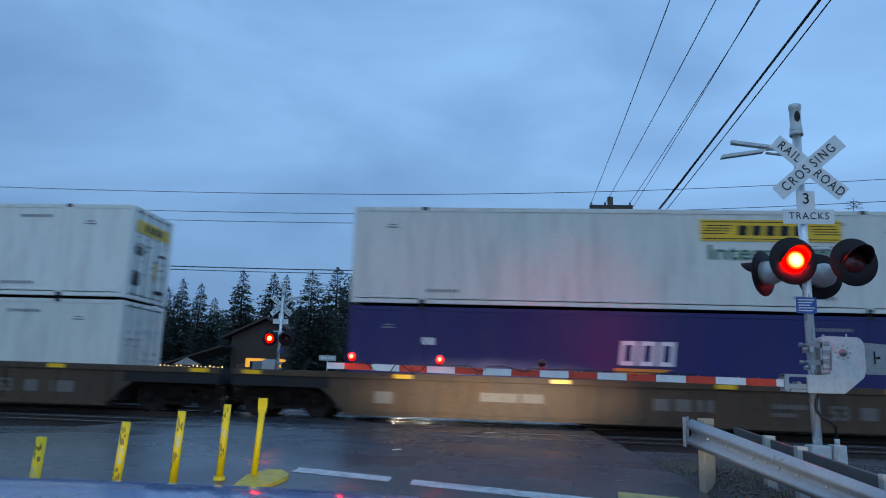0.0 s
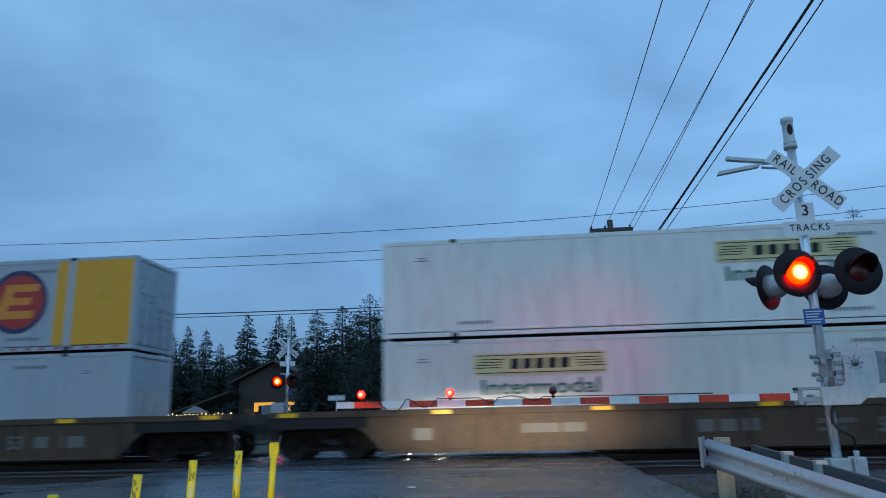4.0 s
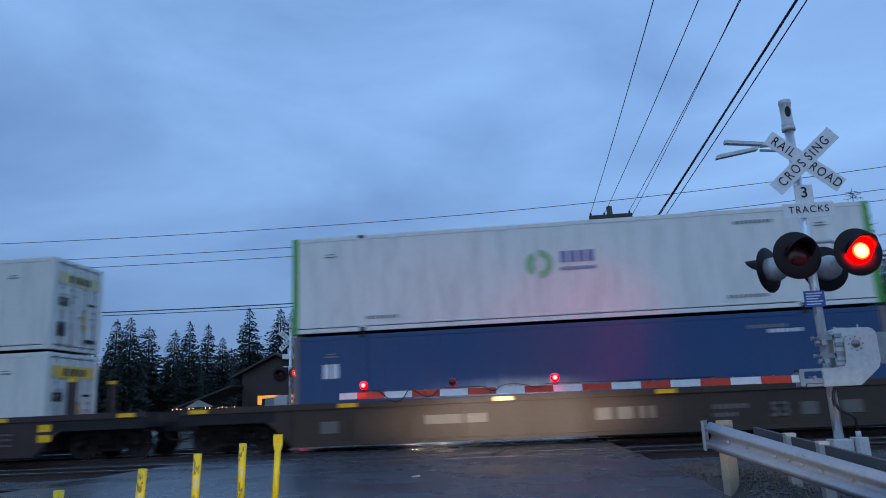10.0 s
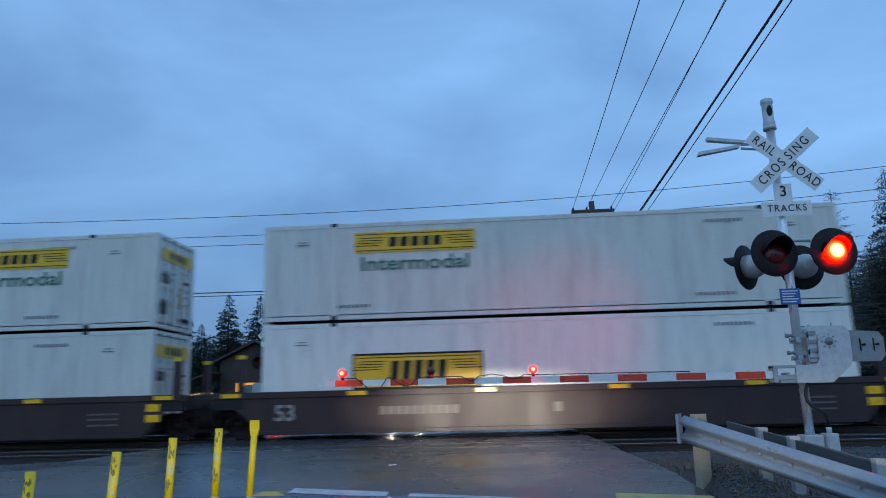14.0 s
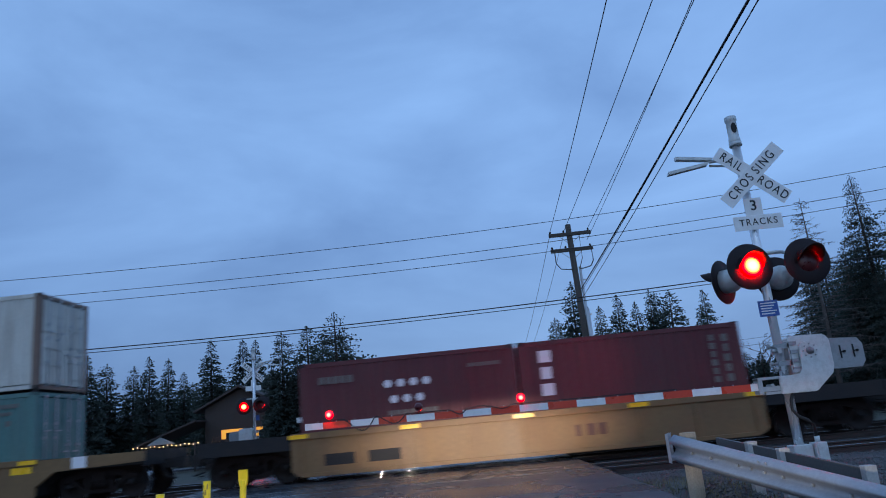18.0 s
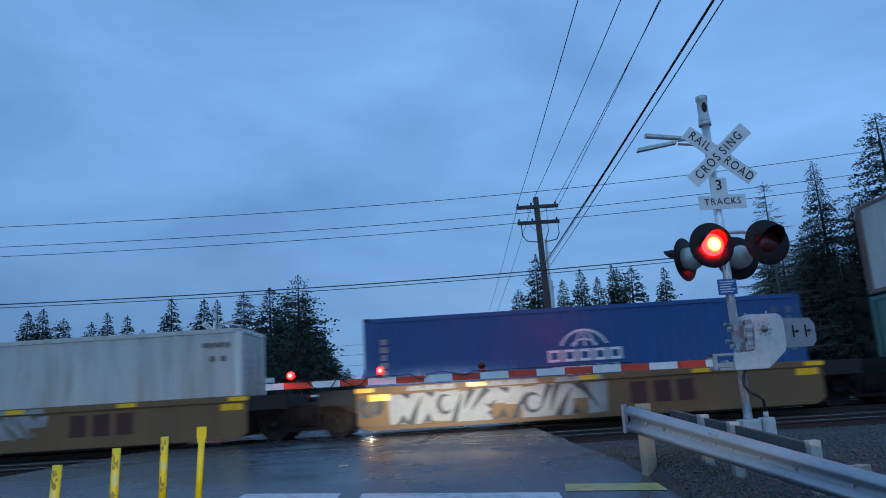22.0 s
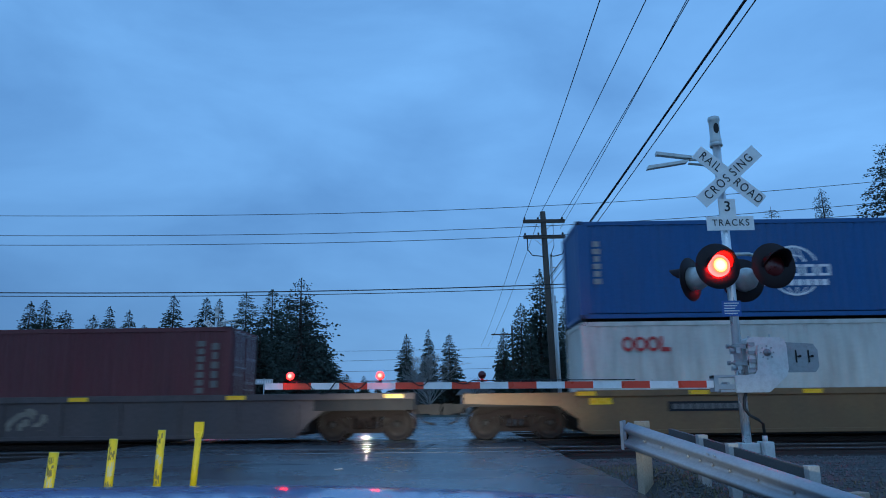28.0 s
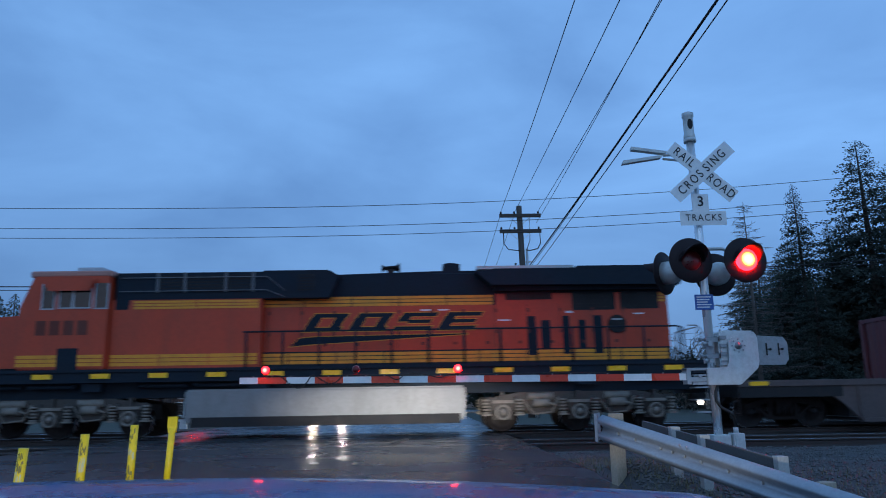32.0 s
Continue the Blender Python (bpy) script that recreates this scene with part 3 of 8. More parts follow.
marks = thing("stop_line", "worn white and yellow stop line on wet asphalt", "road marking", kind="structure")
for name, pts, m_ in (("white_dash", ((-2.55, 8.95), (-1.35, 8.60), (-1.35, 8.30), (-2.55, 8.64)), LINE_W),
                      ("white_dash", ((-1.10, 8.50), (1.02, 7.92), (1.02, 7.62), (-1.10, 8.20)), LINE_W),
                      ("yellow_dash", ((1.15, 8.34), (2.10, 8.10), (2.10, 7.72), (1.10, 7.96)), LINE_Y)):
    part(name, on_road(bmesh.new(), pts), m_, marks)
# tar seam and litter on the crossing
bm = bmesh.new()
on_road(bm, ((-0.92, 15.9), (-0.72, 15.9), (-0.42, 18.9), (-0.58, 18.9)), 0.004)
on_road(bm, ((-3.6, 12.6), (-3.2, 12.9), (-2.4, 12.7), (-2.5, 12.6), (-3.2, 12.75), (-3.5, 12.5)), 0.004)
solid("asphalt_seam", bm, SEAM, "dark tarred joint across the crossing", "road joint", kind="structure")
bm = bmesh.new()
prism(bm, ((-0.06, 0), (0.07, 0.004), (0.05, 0.02), (-0.05, 0.015)), 0, 0.09)
ob = solid("litter", bm, mat("soaked_paper", (0.30, 0.31, 0.32), 0.7, var=0.2, scale=20), "flattened white paper litter on the wet road", "litter")
ob.matrix_basis = pose(-1.75, 11.45, lie(11.4) + 0.004, 0, 0, 20)

# ---- tracks
CROWN = [(-0.036 + 0.009 * i, -0.165 + math.sqrt(0.165 ** 2 - (-0.036 + 0.009 * i) ** 2)) for i in range(9)]
RAIL_PROFILE = (*CROWN, (0.037, -0.012), (0.034, -0.038), (0.010, -0.05), (0.010, -0.13), (0.07, -0.155), (0.07, -0.17), (-0.07, -0.17), (-0.07, -0.155), (-0.010, -0.13), (-0.010, -0.05), (-0.034, -0.038), (-0.037, -0.012))
SLEEPER = mat("tie_wood", (0.032, 0.028, 0.026), 0.85, var=0.35, scale=3, bump=0.4)


def rail_mesh():
    v, f = [], []
    for x in (-220, 220):
        v += [(x, a, b) for a, b in RAIL_PROFILE]
    k = len(RAIL_PROFILE)
    f = [(i, (i + 1) % k, (i + 1) % k + k, i + k) for i in range(k)]
    me = flat_mesh("rail", v, f, RAIL_SIDE)
    me.materials.append(RAIL_TOP)
    for p in me.polygons[:len(CROWN) - 1]:
        p.material_index, p.use_smooth = 1, True
    return me


RAIL = rail_mesh()
tie_me = mesh_of("sleeper", box(-0.115, 0.115, -1.3, 1.3, -0.36, -0.172, 0.012), SLEEPER)
for ty in TRACK_Y:
    tr_ = thing("railway_track", "steel rails on wooden sleepers, running level across the road", "railway track", (0, ty, 0), kind="structure")
    for sy in (-0.753, 0.753):
        ob = new("rail", RAIL)
        ob.parent, ob.location = tr_, (0, sy, 0)
    near = ty < 18
    for i in range(60 if near else 40):
        x = ROAD_R + 0.4 + i * 0.52
        for xx in (x, ROAD_L - 0.4 - i * 0.52):
            ob = new("sleeper", tie_me)
            ob.parent, ob.location = tr_, (xx, 0, 0)
    for sy in (-0.753, 0.753):
        for s, wd in ((0.085, 0.05), (-0.085, 0.05)):
            part("flangeway", box(ROAD_L, ROAD_R + 0.3, sy + s - wd / 2, sy + s + wd / 2, -0.06, -0.0015 - 0.003), SEAM, tr_)
    # panel of the crossing between and beside the rails, with a blunt end
    for a, b in ((-1.35, -0.87), (-0.64, 0.64), (0.87, 1.35)):
        part("crossing_panel", box(ROAD_R - 0.35, ROAD_R + 0.05, a, b, -0.19, -0.012, 0.008), SEAM, tr_)

# ---------------------------------------------------------------- crossing signals
HALF = 15.65 / 30         # seconds that each lamp of a pair stays lit
FLIPS = [(181.4 + k * 15.65 + (0.6 if k < 10 else 2.0 if k > 42 else -0.4 if k == 21 else 0.8 if 21 < k < 25 else 0.0)) / 30 for k in range(-12, 51)]
# the lamps on the arm keep time with the lights, a little ahead of them at some changes
ARM_FLIPS = [t - {0: 2.2, 23: 2.2}.get(k, 0.0 if k < 43 else 5.7 if k < 47 else 3.0) / 30 for k, t in zip(range(-12, 51), FLIPS)]
TURNERS = []              # lamp inserts that turn their lit or unlit side to the front


def lamp_insert(parent, r, at, lit_first, core=True, face=-1):
    """A disc, one side a glowing red lens and the other an unlit one, that turns in its housing."""
    bm = bmesh.new()
    lathe(bm, [(0.0, r), (0.05, r), (0.07, r * 0.9), (0.09, r * 0.6), (0.1, 0.0)] if core else [(0.0, r), (0.02, r * 0.9), (0.045, r * 0.6), (0.055, 0.0)], (0, 0, 0), (0, -1, 0), 28)
    ob = part("lens", bm, LENS_ON if core else GATE_ON, parent, "red signal lens")
    bm = bmesh.new()
    lathe(bm, [(0.004, r), (0.02, r * 0.9), (0.045, r * 0.6), (0.055, 0.0)], (0, 0, 0), (0, 1, 0), 28)
    part("unlit_lens", bm, LENS_OFF, ob)
    ob.matrix_basis = pose(*at, 0, 0, 0 if face < 0 else 180)
    TURNERS.append((ob, at, lit_first, 0 if face < 0 else 180, FLIPS if core else ARM_FLIPS))
    return ob


TARGET = mat("dull_black_enamel", (0.024, 0.017, 0.019), 0.6, var=0.2, scale=6, spec=0.2)


def flashing_light(parent, x, z, face, lit_first, yaw=0, pivot_y=0.0, live=True):
    """Round black target, long visor, grey housing and turning lens; face -1 looks along -y."""
    u = new("flashing_light")
    u.parent = parent
    u.matrix_basis = pose(x, pivot_y, z, 0, 0, yaw + (0 if face < 0 else 180))
    tagged(u, "round red flashing light with a black target and visor")
    bm = bmesh.new()
    ring_pts = 40
    lathe(bm, [(0.0, 0.16), (0.0, 0.333), (0.008, 0.338), (0.016, 0.333), (0.016, 0.16)], (0, -0.13, 0), (0, -1.13, 0), ring_pts)
    part("target_disc", bm, TARGET, u, "round black target disc")
    bm = bmesh.new()
    lathe(bm, [(0, 0.06), (0.02, 0.12), (0.14, 0.174), (0.292, 0.180)], (0, 0.16, 0), (0, -1, 0), 28)
    part("housing", bm, ALU, u)
    bm = bmesh.new()
    seg = 22
    a0, a1 = math.radians(-8), math.radians(188)
    rows_ = []
    for k in range(seg + 1):
        a = a0 + (a1 - a0) * k / seg
        d = 0.07 + 0.25 * max(0.0, math.sin(a)) ** 0.7
        rows_.append([bm.verts.new((rr * math.cos(a), yy, rr * math.sin(a))) for rr, yy in ((0.180, -0.14), (0.192, -0.14 - d), (0.186, -0.14 - d), (0.174, -0.14))])
    for p, q in zip(rows_, rows_[1:]):
        for i in range(4):
            bm.faces.new((p[i], p[(i + 1) % 4], q[(i + 1) % 4], q[i])).smooth = True
    part("visor", bm, TARGET, u)
    if live:
        lamp_insert(u, 0.162, (0, -0.135, 0), lit_first)
    else:
        bm = bmesh.new()
        lathe(bm, [(0.0, 0.15), (0.02, 0.135), (0.045, 0.09), (0.055, 0.0)], (0, -0.135, 0), (0, -1, 0), 28)
        part("unlit_lens", bm, LENS_OFF, u)
    return u


LETTER_BLACK = mat("black_lettering", (0.012, 0.012, 0.014), 0.5, var=0.1, scale=10)


def crossbuck(parent, at, yaw, lettered_face=True):
    u = new("crossbuck")
    u.parent = parent
    u.matrix_basis = pose(*at, 0, 0, yaw)
    tagged(u, "white crossbuck sign with black lettering")
    for k, (ang, text) in enumerate(((-41.5, "RAIL  ROAD"), (41.5, "CROSSING"))):
        b = new("blade", mesh_of("blade", box(-0.61, 0.61, -0.004, 0.004, -0.1145, 0.1145, 0.003), WHITE_S))
        b.parent = u
        b.matrix_basis = pose(0, -0.012 * k, 0, 0, -ang, 0)
        if lettered_face:
            if k == 0:
                words = (("RAIL", -0.352), ("ROAD", 0.352))
            else:
                words = (("CROS", -0.262), ("SING", 0.262))
            for wtext, wx in words:
                lettered(b, wtext, 0.136, LETTER_BLACK, pose(wx, -0.008, 0), bold=0.002, squeeze=0.80, space=1.34 if k else 1.24)
        for wtext, wx in ((("CROS", -0.275), ("SING", 0.275)) if k == 0 else (("RAIL", -0.34), ("ROAD", 0.34))):
            lettered(b, wtext, 0.136, LETTER_BLACK, pose(-wx, 0.008, 0, 0, 0, 180), bold=0.002, squeeze=0.80, space=1.20)
    part("clamp", box(-0.06, 0.06, 0.012, 0.09, -0.03, 0.03), GALV, u)
    return u


MAST = mat("bright_mast_aluminium", (0.74, 0.75, 0.76), 0.30, metal=0.6, var=0.1, scale=5, dirt=0.25, dirt_col=(0.36, 0.35, 0.34), streak=4)
PLATE = mat("dull_grey_plate", (0.30, 0.32, 0.33), 0.5, metal=0.4, var=0.15, scale=5, dirt=0.3)


def gate_signal(at, mirror=False):
    """Mast with crossbuck, track sign, two pairs of lights, gate machine and arm. Local -y faces the traffic."""
    g = thing("crossing_signal", "silver railroad-crossing mast with crossbuck, flashing red lights and lowered gate", "crossing signal", at, "crossing signals", turn=180 if mirror else 0)
    bm = bmesh.new()
    cyl(bm, (0, 0, 0.05), (-0.035, 0, 5.04), 0.063, 0.063, 20)
    part("mast", bm, MAST, g, "round silver mast")
    bm = bmesh.new()
    cyl(bm, (-0.034, 0, 4.79), (-0.036, 0, 4.85), 0.095, 0.095, 20)
    lathe(bm, [(0, 0.075), (0.02, 0.088), (0.08, 0.088), (0.1, 0.078), (0.36, 0.078), (0.38, 0.09), (0.44, 0.088), (0.46, 0.045)], (-0.036, 0, 4.83), (-0.04, 0, 5.83), 20)
    bell = part("bell", bm, ALU, g, "grey electronic bell on top")
    bm = bmesh.new()
    prism(bm, [(-0.038 + 0.04 * math.cos(a * math.tau / 16), 5.07 + 0.085 * math.sin(a * math.tau / 16)) for a in range(16)], -0.084, -0.066)
    part("bell_slot", bm, BLACK, bell)
    crossbuck(g, (0.055, -0.15, 4.26), 0)
    bm = box(-0.115, 0.135, -0.085, -0.078, 3.62, 3.92, 0.003)
    s3 = part("number_sign", bm, WHITE_S, g)
    lettered(s3, "3", 0.155, LETTER_BLACK, pose(0.01, -0.089, 3.80), bold=0.01)
    bm = box(-0.325, 0.385, -0.095, -0.088, 3.43, 3.65, 0.003)
    bmesh.ops.bevel(bm, geom=[e for e in bm.edges if abs(e.verts[0].co.y - e.verts[1].co.y) > 0.004], offset=0.03, segments=3, affect="EDGES")
    st = part("tracks_sign", bm, WHITE_S, g)
    lettered(st, "TRACKS", 0.102, LETTER_BLACK, pose(0.035, -0.099, 3.545), bold=0.0, squeeze=0.9, space=1.22)
    # side-light arm with the pairs of lights
    bm = bmesh.new()
    tube(bm, [(-0.34, 0, 3.04), (-0.16, 0, 3.08), (0.30, 0, 3.08), (0.40, -0.02, 3.04)], 0.028, 10)
    cyl(bm, (-0.02, 0, 2.78), (-0.02, 0, 3.10), 0.095, 0.095, 16)
    part("light_arm", bm, ALU, g)
    flashing_light(g, -0.31, 2.85, -1, True, yaw=6, pivot_y=-0.16, live=not mirror)
    flashing_light(g, 0.50, 2.845, -1, False, yaw=6, pivot_y=-0.16, live=not mirror)
    flashing_light(g, -0.41, 2.76, 1, False, yaw=44 if not mirror else 4, pivot_y=0.20)
    flashing_light(g, 0.32, 2.74, 1, True, yaw=4, pivot_y=0.22)
    # spare side brackets with long visors near the top
    bm = bmesh.new()
    tube(bm, [(-0.04, 0.0, 4.60), (-0.48, -0.01, 4.58)], 0.024, 8)
    tube(bm, [(-0.04, 0.02, 4.48), (-0.48, 0.02, 4.53)], 0.02, 8)
    prism(bm, ((-0.98, 4.665), (-0.45, 4.595), (-0.43, 4.635), (-0.98, 4.715)), -0.05, 0.05)
    prism(bm, ((-1.14, 4.43), (-0.53, 4.525), (-0.49, 4.575), (-1.12, 4.485)), -0.06, 0.04)
    part("bracket", bm, ALU, g, "pale bare bracket arms")
    # information plate
    bm = box(-0.21, 0.07, -0.085, -0.079, 2.14, 2.37, 0.004)
    ip = part("notice_plate", bm, mat("blue_plate", (0.03, 0.10, 0.36), 0.4, var=0.06, scale=8), g, "small blue notice plate")
    bm = bmesh.new()
    for i in range(5):
        bx(bm, -0.18, 0.04 - 0.03 * (i % 3), -0.088, -0.0855, 2.325 - i * 0.038, 2.34 - i * 0.038)
    part("writing", bm, WHITE_S, ip)
    # gate machine
    bm = bmesh.new()
    prism(bm, ((0.075, 1.24), (0.56, 1.20), (0.66, 1.36), (0.66, 1.74), (0.60, 1.82), (0.14, 1.83), (0.075, 1.78)), -0.12, 0.17)
    bmesh.ops.bevel(bm, geom=bm.edges[:], offset=0.02, segments=2, affect="EDGES")
    gm = part("gate_machine", bm, ALU, g, "cast grey gate machine")
    bm = bmesh.new()
    prism(bm, ((-0.15, 1.04), (0.33, 1.04), (0.60, 1.27), (0.63, 1.38), (0.50, 1.56), (0.44, 1.68), (0.38, 1.73), (0.30, 1.735), (0.23, 1.71), (0.195, 1.65), (0.19, 1.37), (0.15, 1.29), (-0.15, 1.28)), -0.18, -0.125)
    bmesh.ops.bevel(bm, geom=bm.edges[:], offset=0.01, segments=2, affect="EDGES")
    part("arm_casting", bm, ALU, gm, "hook-shaped cast arm bracket")
    bm = bmesh.new()
    for zz in (1.34, 1.46, 1.58, 1.70):
        bx(bm, 0.085, 0.185, -0.145, -0.118, zz, zz + 0.05)
    part("cover_rib", bm, PLATE, gm, "ribs of the machine cover")
    for zz in (1.70, 1.46):
        bm = bx(bmesh.new(), -0.10, 0.10, -0.10, -0.065, zz - 0.035, zz + 0.035)
        cyl(bm, (-0.19, -0.08, zz), (0.09, -0.08, zz), 0.016, seg=8), cyl(bm, (-0.20, -0.08, zz), (-0.16, -0.08, zz), 0.034, seg=6), cyl(bm, (-0.12, -0.08, zz), (-0.095, -0.08, zz), 0.03, seg=6)
        part("mast_clamp", bm, PLATE, gm, "bolted mast clamp")
    bm = bmesh.new()
    lathe(bm, [(0, 0.055), (0.02, 0.052), (0.025, 0.03), (0.045, 0.028), (0.05, 0.0)], (0.335, -0.18, 1.60), (0.335, -1.18, 1.60), 20)
    for k in range(8):
        a = k * math.tau / 8
        cyl(bm, (0.335 + 0.092 * math.cos(a), -0.18, 1.60 + 0.092 * math.sin(a)), (0.335 + 0.092 * math.cos(a), -0.195, 1.60 + 0.092 * math.sin(a)), 0.011, seg=6)
    part("shaft_cap", bm, PLATE, gm)
    bm = box(0.05, 0.30, -0.16, -0.14, 1.32, 1.36)
    bx(bm, -0.09, -0.03, -0.15, 0.1, 1.60, 1.68), bx(bm, -0.09, -0.03, -0.15, 0.1, 1.36, 1.42)
    cyl(bm, (-0.09, -0.1, 1.64), (-0.16, -0.1, 1.64), 0.03, seg=10), cyl(bm, (-0.09, -0.1, 1.39), (-0.15, -0.1, 1.39), 0.025, seg=10)
    cyl(bm, (0.45, -0.05, 1.80), (0.45, -0.05, 1.87), 0.012, seg=8), cyl(bm, (0.14, -0.05, 1.78), (0.14, -0.05, 1.85), 0.02, seg=8)
    part("bolt", bm, GALV, gm)
    bm = prism(bmesh.new(), ((0.64, 1.36), (0.70, 1.32), (1.08, 1.32), (1.14, 1.40), (1.14, 1.64), (1.08, 1.73), (0.64, 1.76)), -0.02, 0.0)
    cw = part("counterweight_plate", bm, PLATE, gm, "flat grey counterweight plate")
    bm = bmesh.new()
    for sx in (0.82, 1.0):
        bx(bm, sx - 0.01, sx + 0.01, -0.026, -0.021, 1.46, 1.64)
        bx(bm, sx - 0.012, sx + 0.05, -0.032, -0.026, 1.542, 1.558)
        cyl(bm, (sx + 0.05, -0.02, 1.55), (sx + 0.05, -0.045, 1.55), 0.018, seg=8)
    part("slot", bm, BLACK, cw)
    # arm clamp
    bm = box(-0.42, 0.18, -0.13, -0.09, 1.09, 1.16, 0.006)
    bx(bm, -0.44, 0.0, -0.15, 0.06, 1.255, 1.29)
    bx(bm, -0.44, -0.38, -0.14, 0.05, 1.06, 1.28)
    bx(bm, -0.36, -0.05, -0.14, 0.02, 1.05, 1.085)
    cyl(bm, (-0.25, -0.16, 1.17), (-0.25, 0.06, 1.17), 0.022, seg=10)
    part("arm_clamp", bm, GALV, g)
    # arm in stripes
    x = -0.42
    arm = new("gate_arm")
    arm.parent = g
    tagged(arm, "red and white striped gate arm, lowered")
    k, end = 0, -6.90
    w = 0.4064
    first = True
    while x > end + 0.02:
        x2 = max(end, x - (0.12 if first else w))
        z0, z1 = 1.112 + 0.0075 * (-x), 1.212 + 0.0062 * (-x)
        z0b, z1b = 1.112 + 0.0075 * (-x2), 1.212 + 0.0062 * (-x2)
        bm = bmesh.new()
        prism(bm, ((x2, z0b), (x, z0), (x, z1), (x2, z1b)), -0.105, -0.065)
        part("stripe", bm, WHITE_S if (first or k % 2 == 0) else ORANGE_R, arm, "white stripe" if (first or k % 2 == 0) else "orange-red stripe")
        k += 1
        first = False
        x = x2
    bm = bmesh.new()
    for i in range(24):
        xx = -0.5 - i * 0.27
        zz = 1.212 + 0.0062 * (-xx)
        cyl(bm, (xx, -0.085, zz), (xx, -0.085, zz + 0.018), 0.006, seg=6)
    part("bolt", bm, GALV, arm)
    # lamps on the arm and the cable that feeds them
    for lx, mode in ((-6.53, 0), (-5.23, 1), (-3.76, 2)):
        zz = 1.212 + 0.0062 * (-lx)
        la = new("arm_lamp")
        la.parent = arm
        la.matrix_basis = pose(lx, -0.085, zz)
        tagged(la, "small red lamp on the gate arm")
        bm = bmesh.new()
        bx(bm, -0.02, 0.02, -0.02, 0.02, 0.0, 0.05)
        lathe(bm, [(0, 0.03), (0.0, 0.055), (0.09, 0.055), (0.09, 0.045)], (0, 0.045, 0.10), (0, -1, 0.10), 18)
        part("lamp_body", bm, BLACK, la)
        if mode == 0:
            bm = bmesh.new()
            lathe(bm, [(0.0, 0.058), (0.02, 0.052), (0.04, 0.035), (0.05, 0.0)], (0, 0, 0), (0, -1, 0), 18)
            ln_ = part("lens", bm, GATE_ON, la, "steady red lamp")
            ln_.location = (0, -0.04, 0.10)
        else:
            lamp_insert(la, 0.058, (0, -0.045, 0.10), mode == 1, core=False)
    bm = bmesh.new()
    pts = []
    for i in range(330):
        xx = -6.5 + 0.015 * i
        dz, coil = 0.022, 0.0
        for xa, xb, deep, curl in ((-6.34, -5.87, 0.18, 0.011), (-5.84, -5.42, 0.12, 0.008), (-4.80, -4.54, 0.07, 0.0), (-4.50, -4.24, -0.02, 0.010), (-4.22, -3.90, 0.045, 0.0)):
            if xa < xx < xb:
                u = (xx - xa) / (xb - xa)
                dz -= deep * math.sin(math.pi * u ** 1.35)
                coil = curl if u < 0.7 else 0.0
        pts.append((xx, -0.118 + coil * math.sin(i * 2.1), 1.212 + 0.0062 * (-xx) + dz + coil * math.cos(i * 2.1)))
    tube(bm, pts, 0.008, 6)
    part("lamp_cable", bm, RUBBER, arm, "sagging black cable")
    # base with junction box and hose
    bm = box(-0.13, 0.13, -0.13, 0.13, -0.25, 0.34, 0.01)
    base = part("mast_base", bm, ALU, g, "grey cast mast base")
    bm = box(0.14, 0.30, -0.20, 0.02, 0.10, 0.36, 0.012)
    bx(bm, 0.16, 0.28, -0.215, -0.2, 0.13, 0.33)
    cyl(bm, (0.22, -0.09, 0.36), (0.22, -0.09, 0.44), 0.035, seg=12)
    part("junction_box", bm, ALU, base)
    bm = bmesh.new()
    tube(bm, [(0.02, -0.12, 1.07), (-0.04, -0.14, 0.95), (-0.05, -0.14, 0.82), (0.02, -0.14, 0.72), (0.14, -0.12, 0.66), (0.21, -0.1, 0.60), (0.22, -0.09, 0.44)], 0.022, 8)
    part("hose", bm, RUBBER, base, "black conduit hose")
    return g


near_signal = gate_signal((4.18, 10.74, 0.02))
far_signal = gate_signal((-10.45, 32.0, 0.10), mirror=True)

# ---------------------------------------------------------------- guardrail
P0, P1 = Vector((2.05, 8.80, 0.71)), Vector((2.05 + 0.74 * 3.4, 8.80 - 1.4 * 3.4, 0.71 - 0.32 * 3.4))
gr = thing("guardrail", "galvanised W-beam guardrail on timber posts beside the road", "guardrail")
ax = (P1 - P0).normalized()
side = Vector((ax.y, -ax.x, 0)).normalized()      # towards the road
if side.x > 0:
    side = -side
WB = ((0.0, 0.0), (0.03, -0.02), (0.083, -0.055), (0.083, -0.085), (0.015, -0.125), (0.0, -0.155), (0.015, -0.185), (0.083, -0.225), (0.083, -0.255), (0.03, -0.29), (0.0, -0.31))
bm = bmesh.new()
prev = None
steps = [i / 16 for i in range(17)]
for s in steps:
    p = P0.lerp(P1, s)
    ringv = [bm.verts.new(p + side * d + Vector((0, 0, h))) for d, h in WB] + [bm.verts.new(p + side * (d - 0.004) + Vector((0, 0, h))) for d, h in reversed(WB)]
    if prev:
        for i in range(len(ringv)):
            fc = bm.faces.new((prev[i], prev[(i + 1) % len(ringv)], ringv[(i + 1) % len(ringv)], ringv[i]))
            fc.smooth = True
    else:
        bm.faces.new(ringv)
    prev = ringv
bm.faces.new(prev)
part("w_beam", bm, GUARD, gr, "dull galvanised W-beam")
bm = bmesh.new()
q = [P0 + side * 0.085 + Vector((0, 0, 0.005)), P0 + side * 0.085 - ax * 0.05 + Vector((0, 0, 0.005)), P0 - side * 0.06 - ax * 0.12 + Vector((0, 0, 0.0)),
     P0 - side * 0.06 - ax * 0.12 + Vector((0, 0, -0.315)), P0 + side * 0.085 - ax * 0.05 + Vector((0, 0, -0.315)), P0 + side * 0.085 + Vector((0, 0, -0.315))]
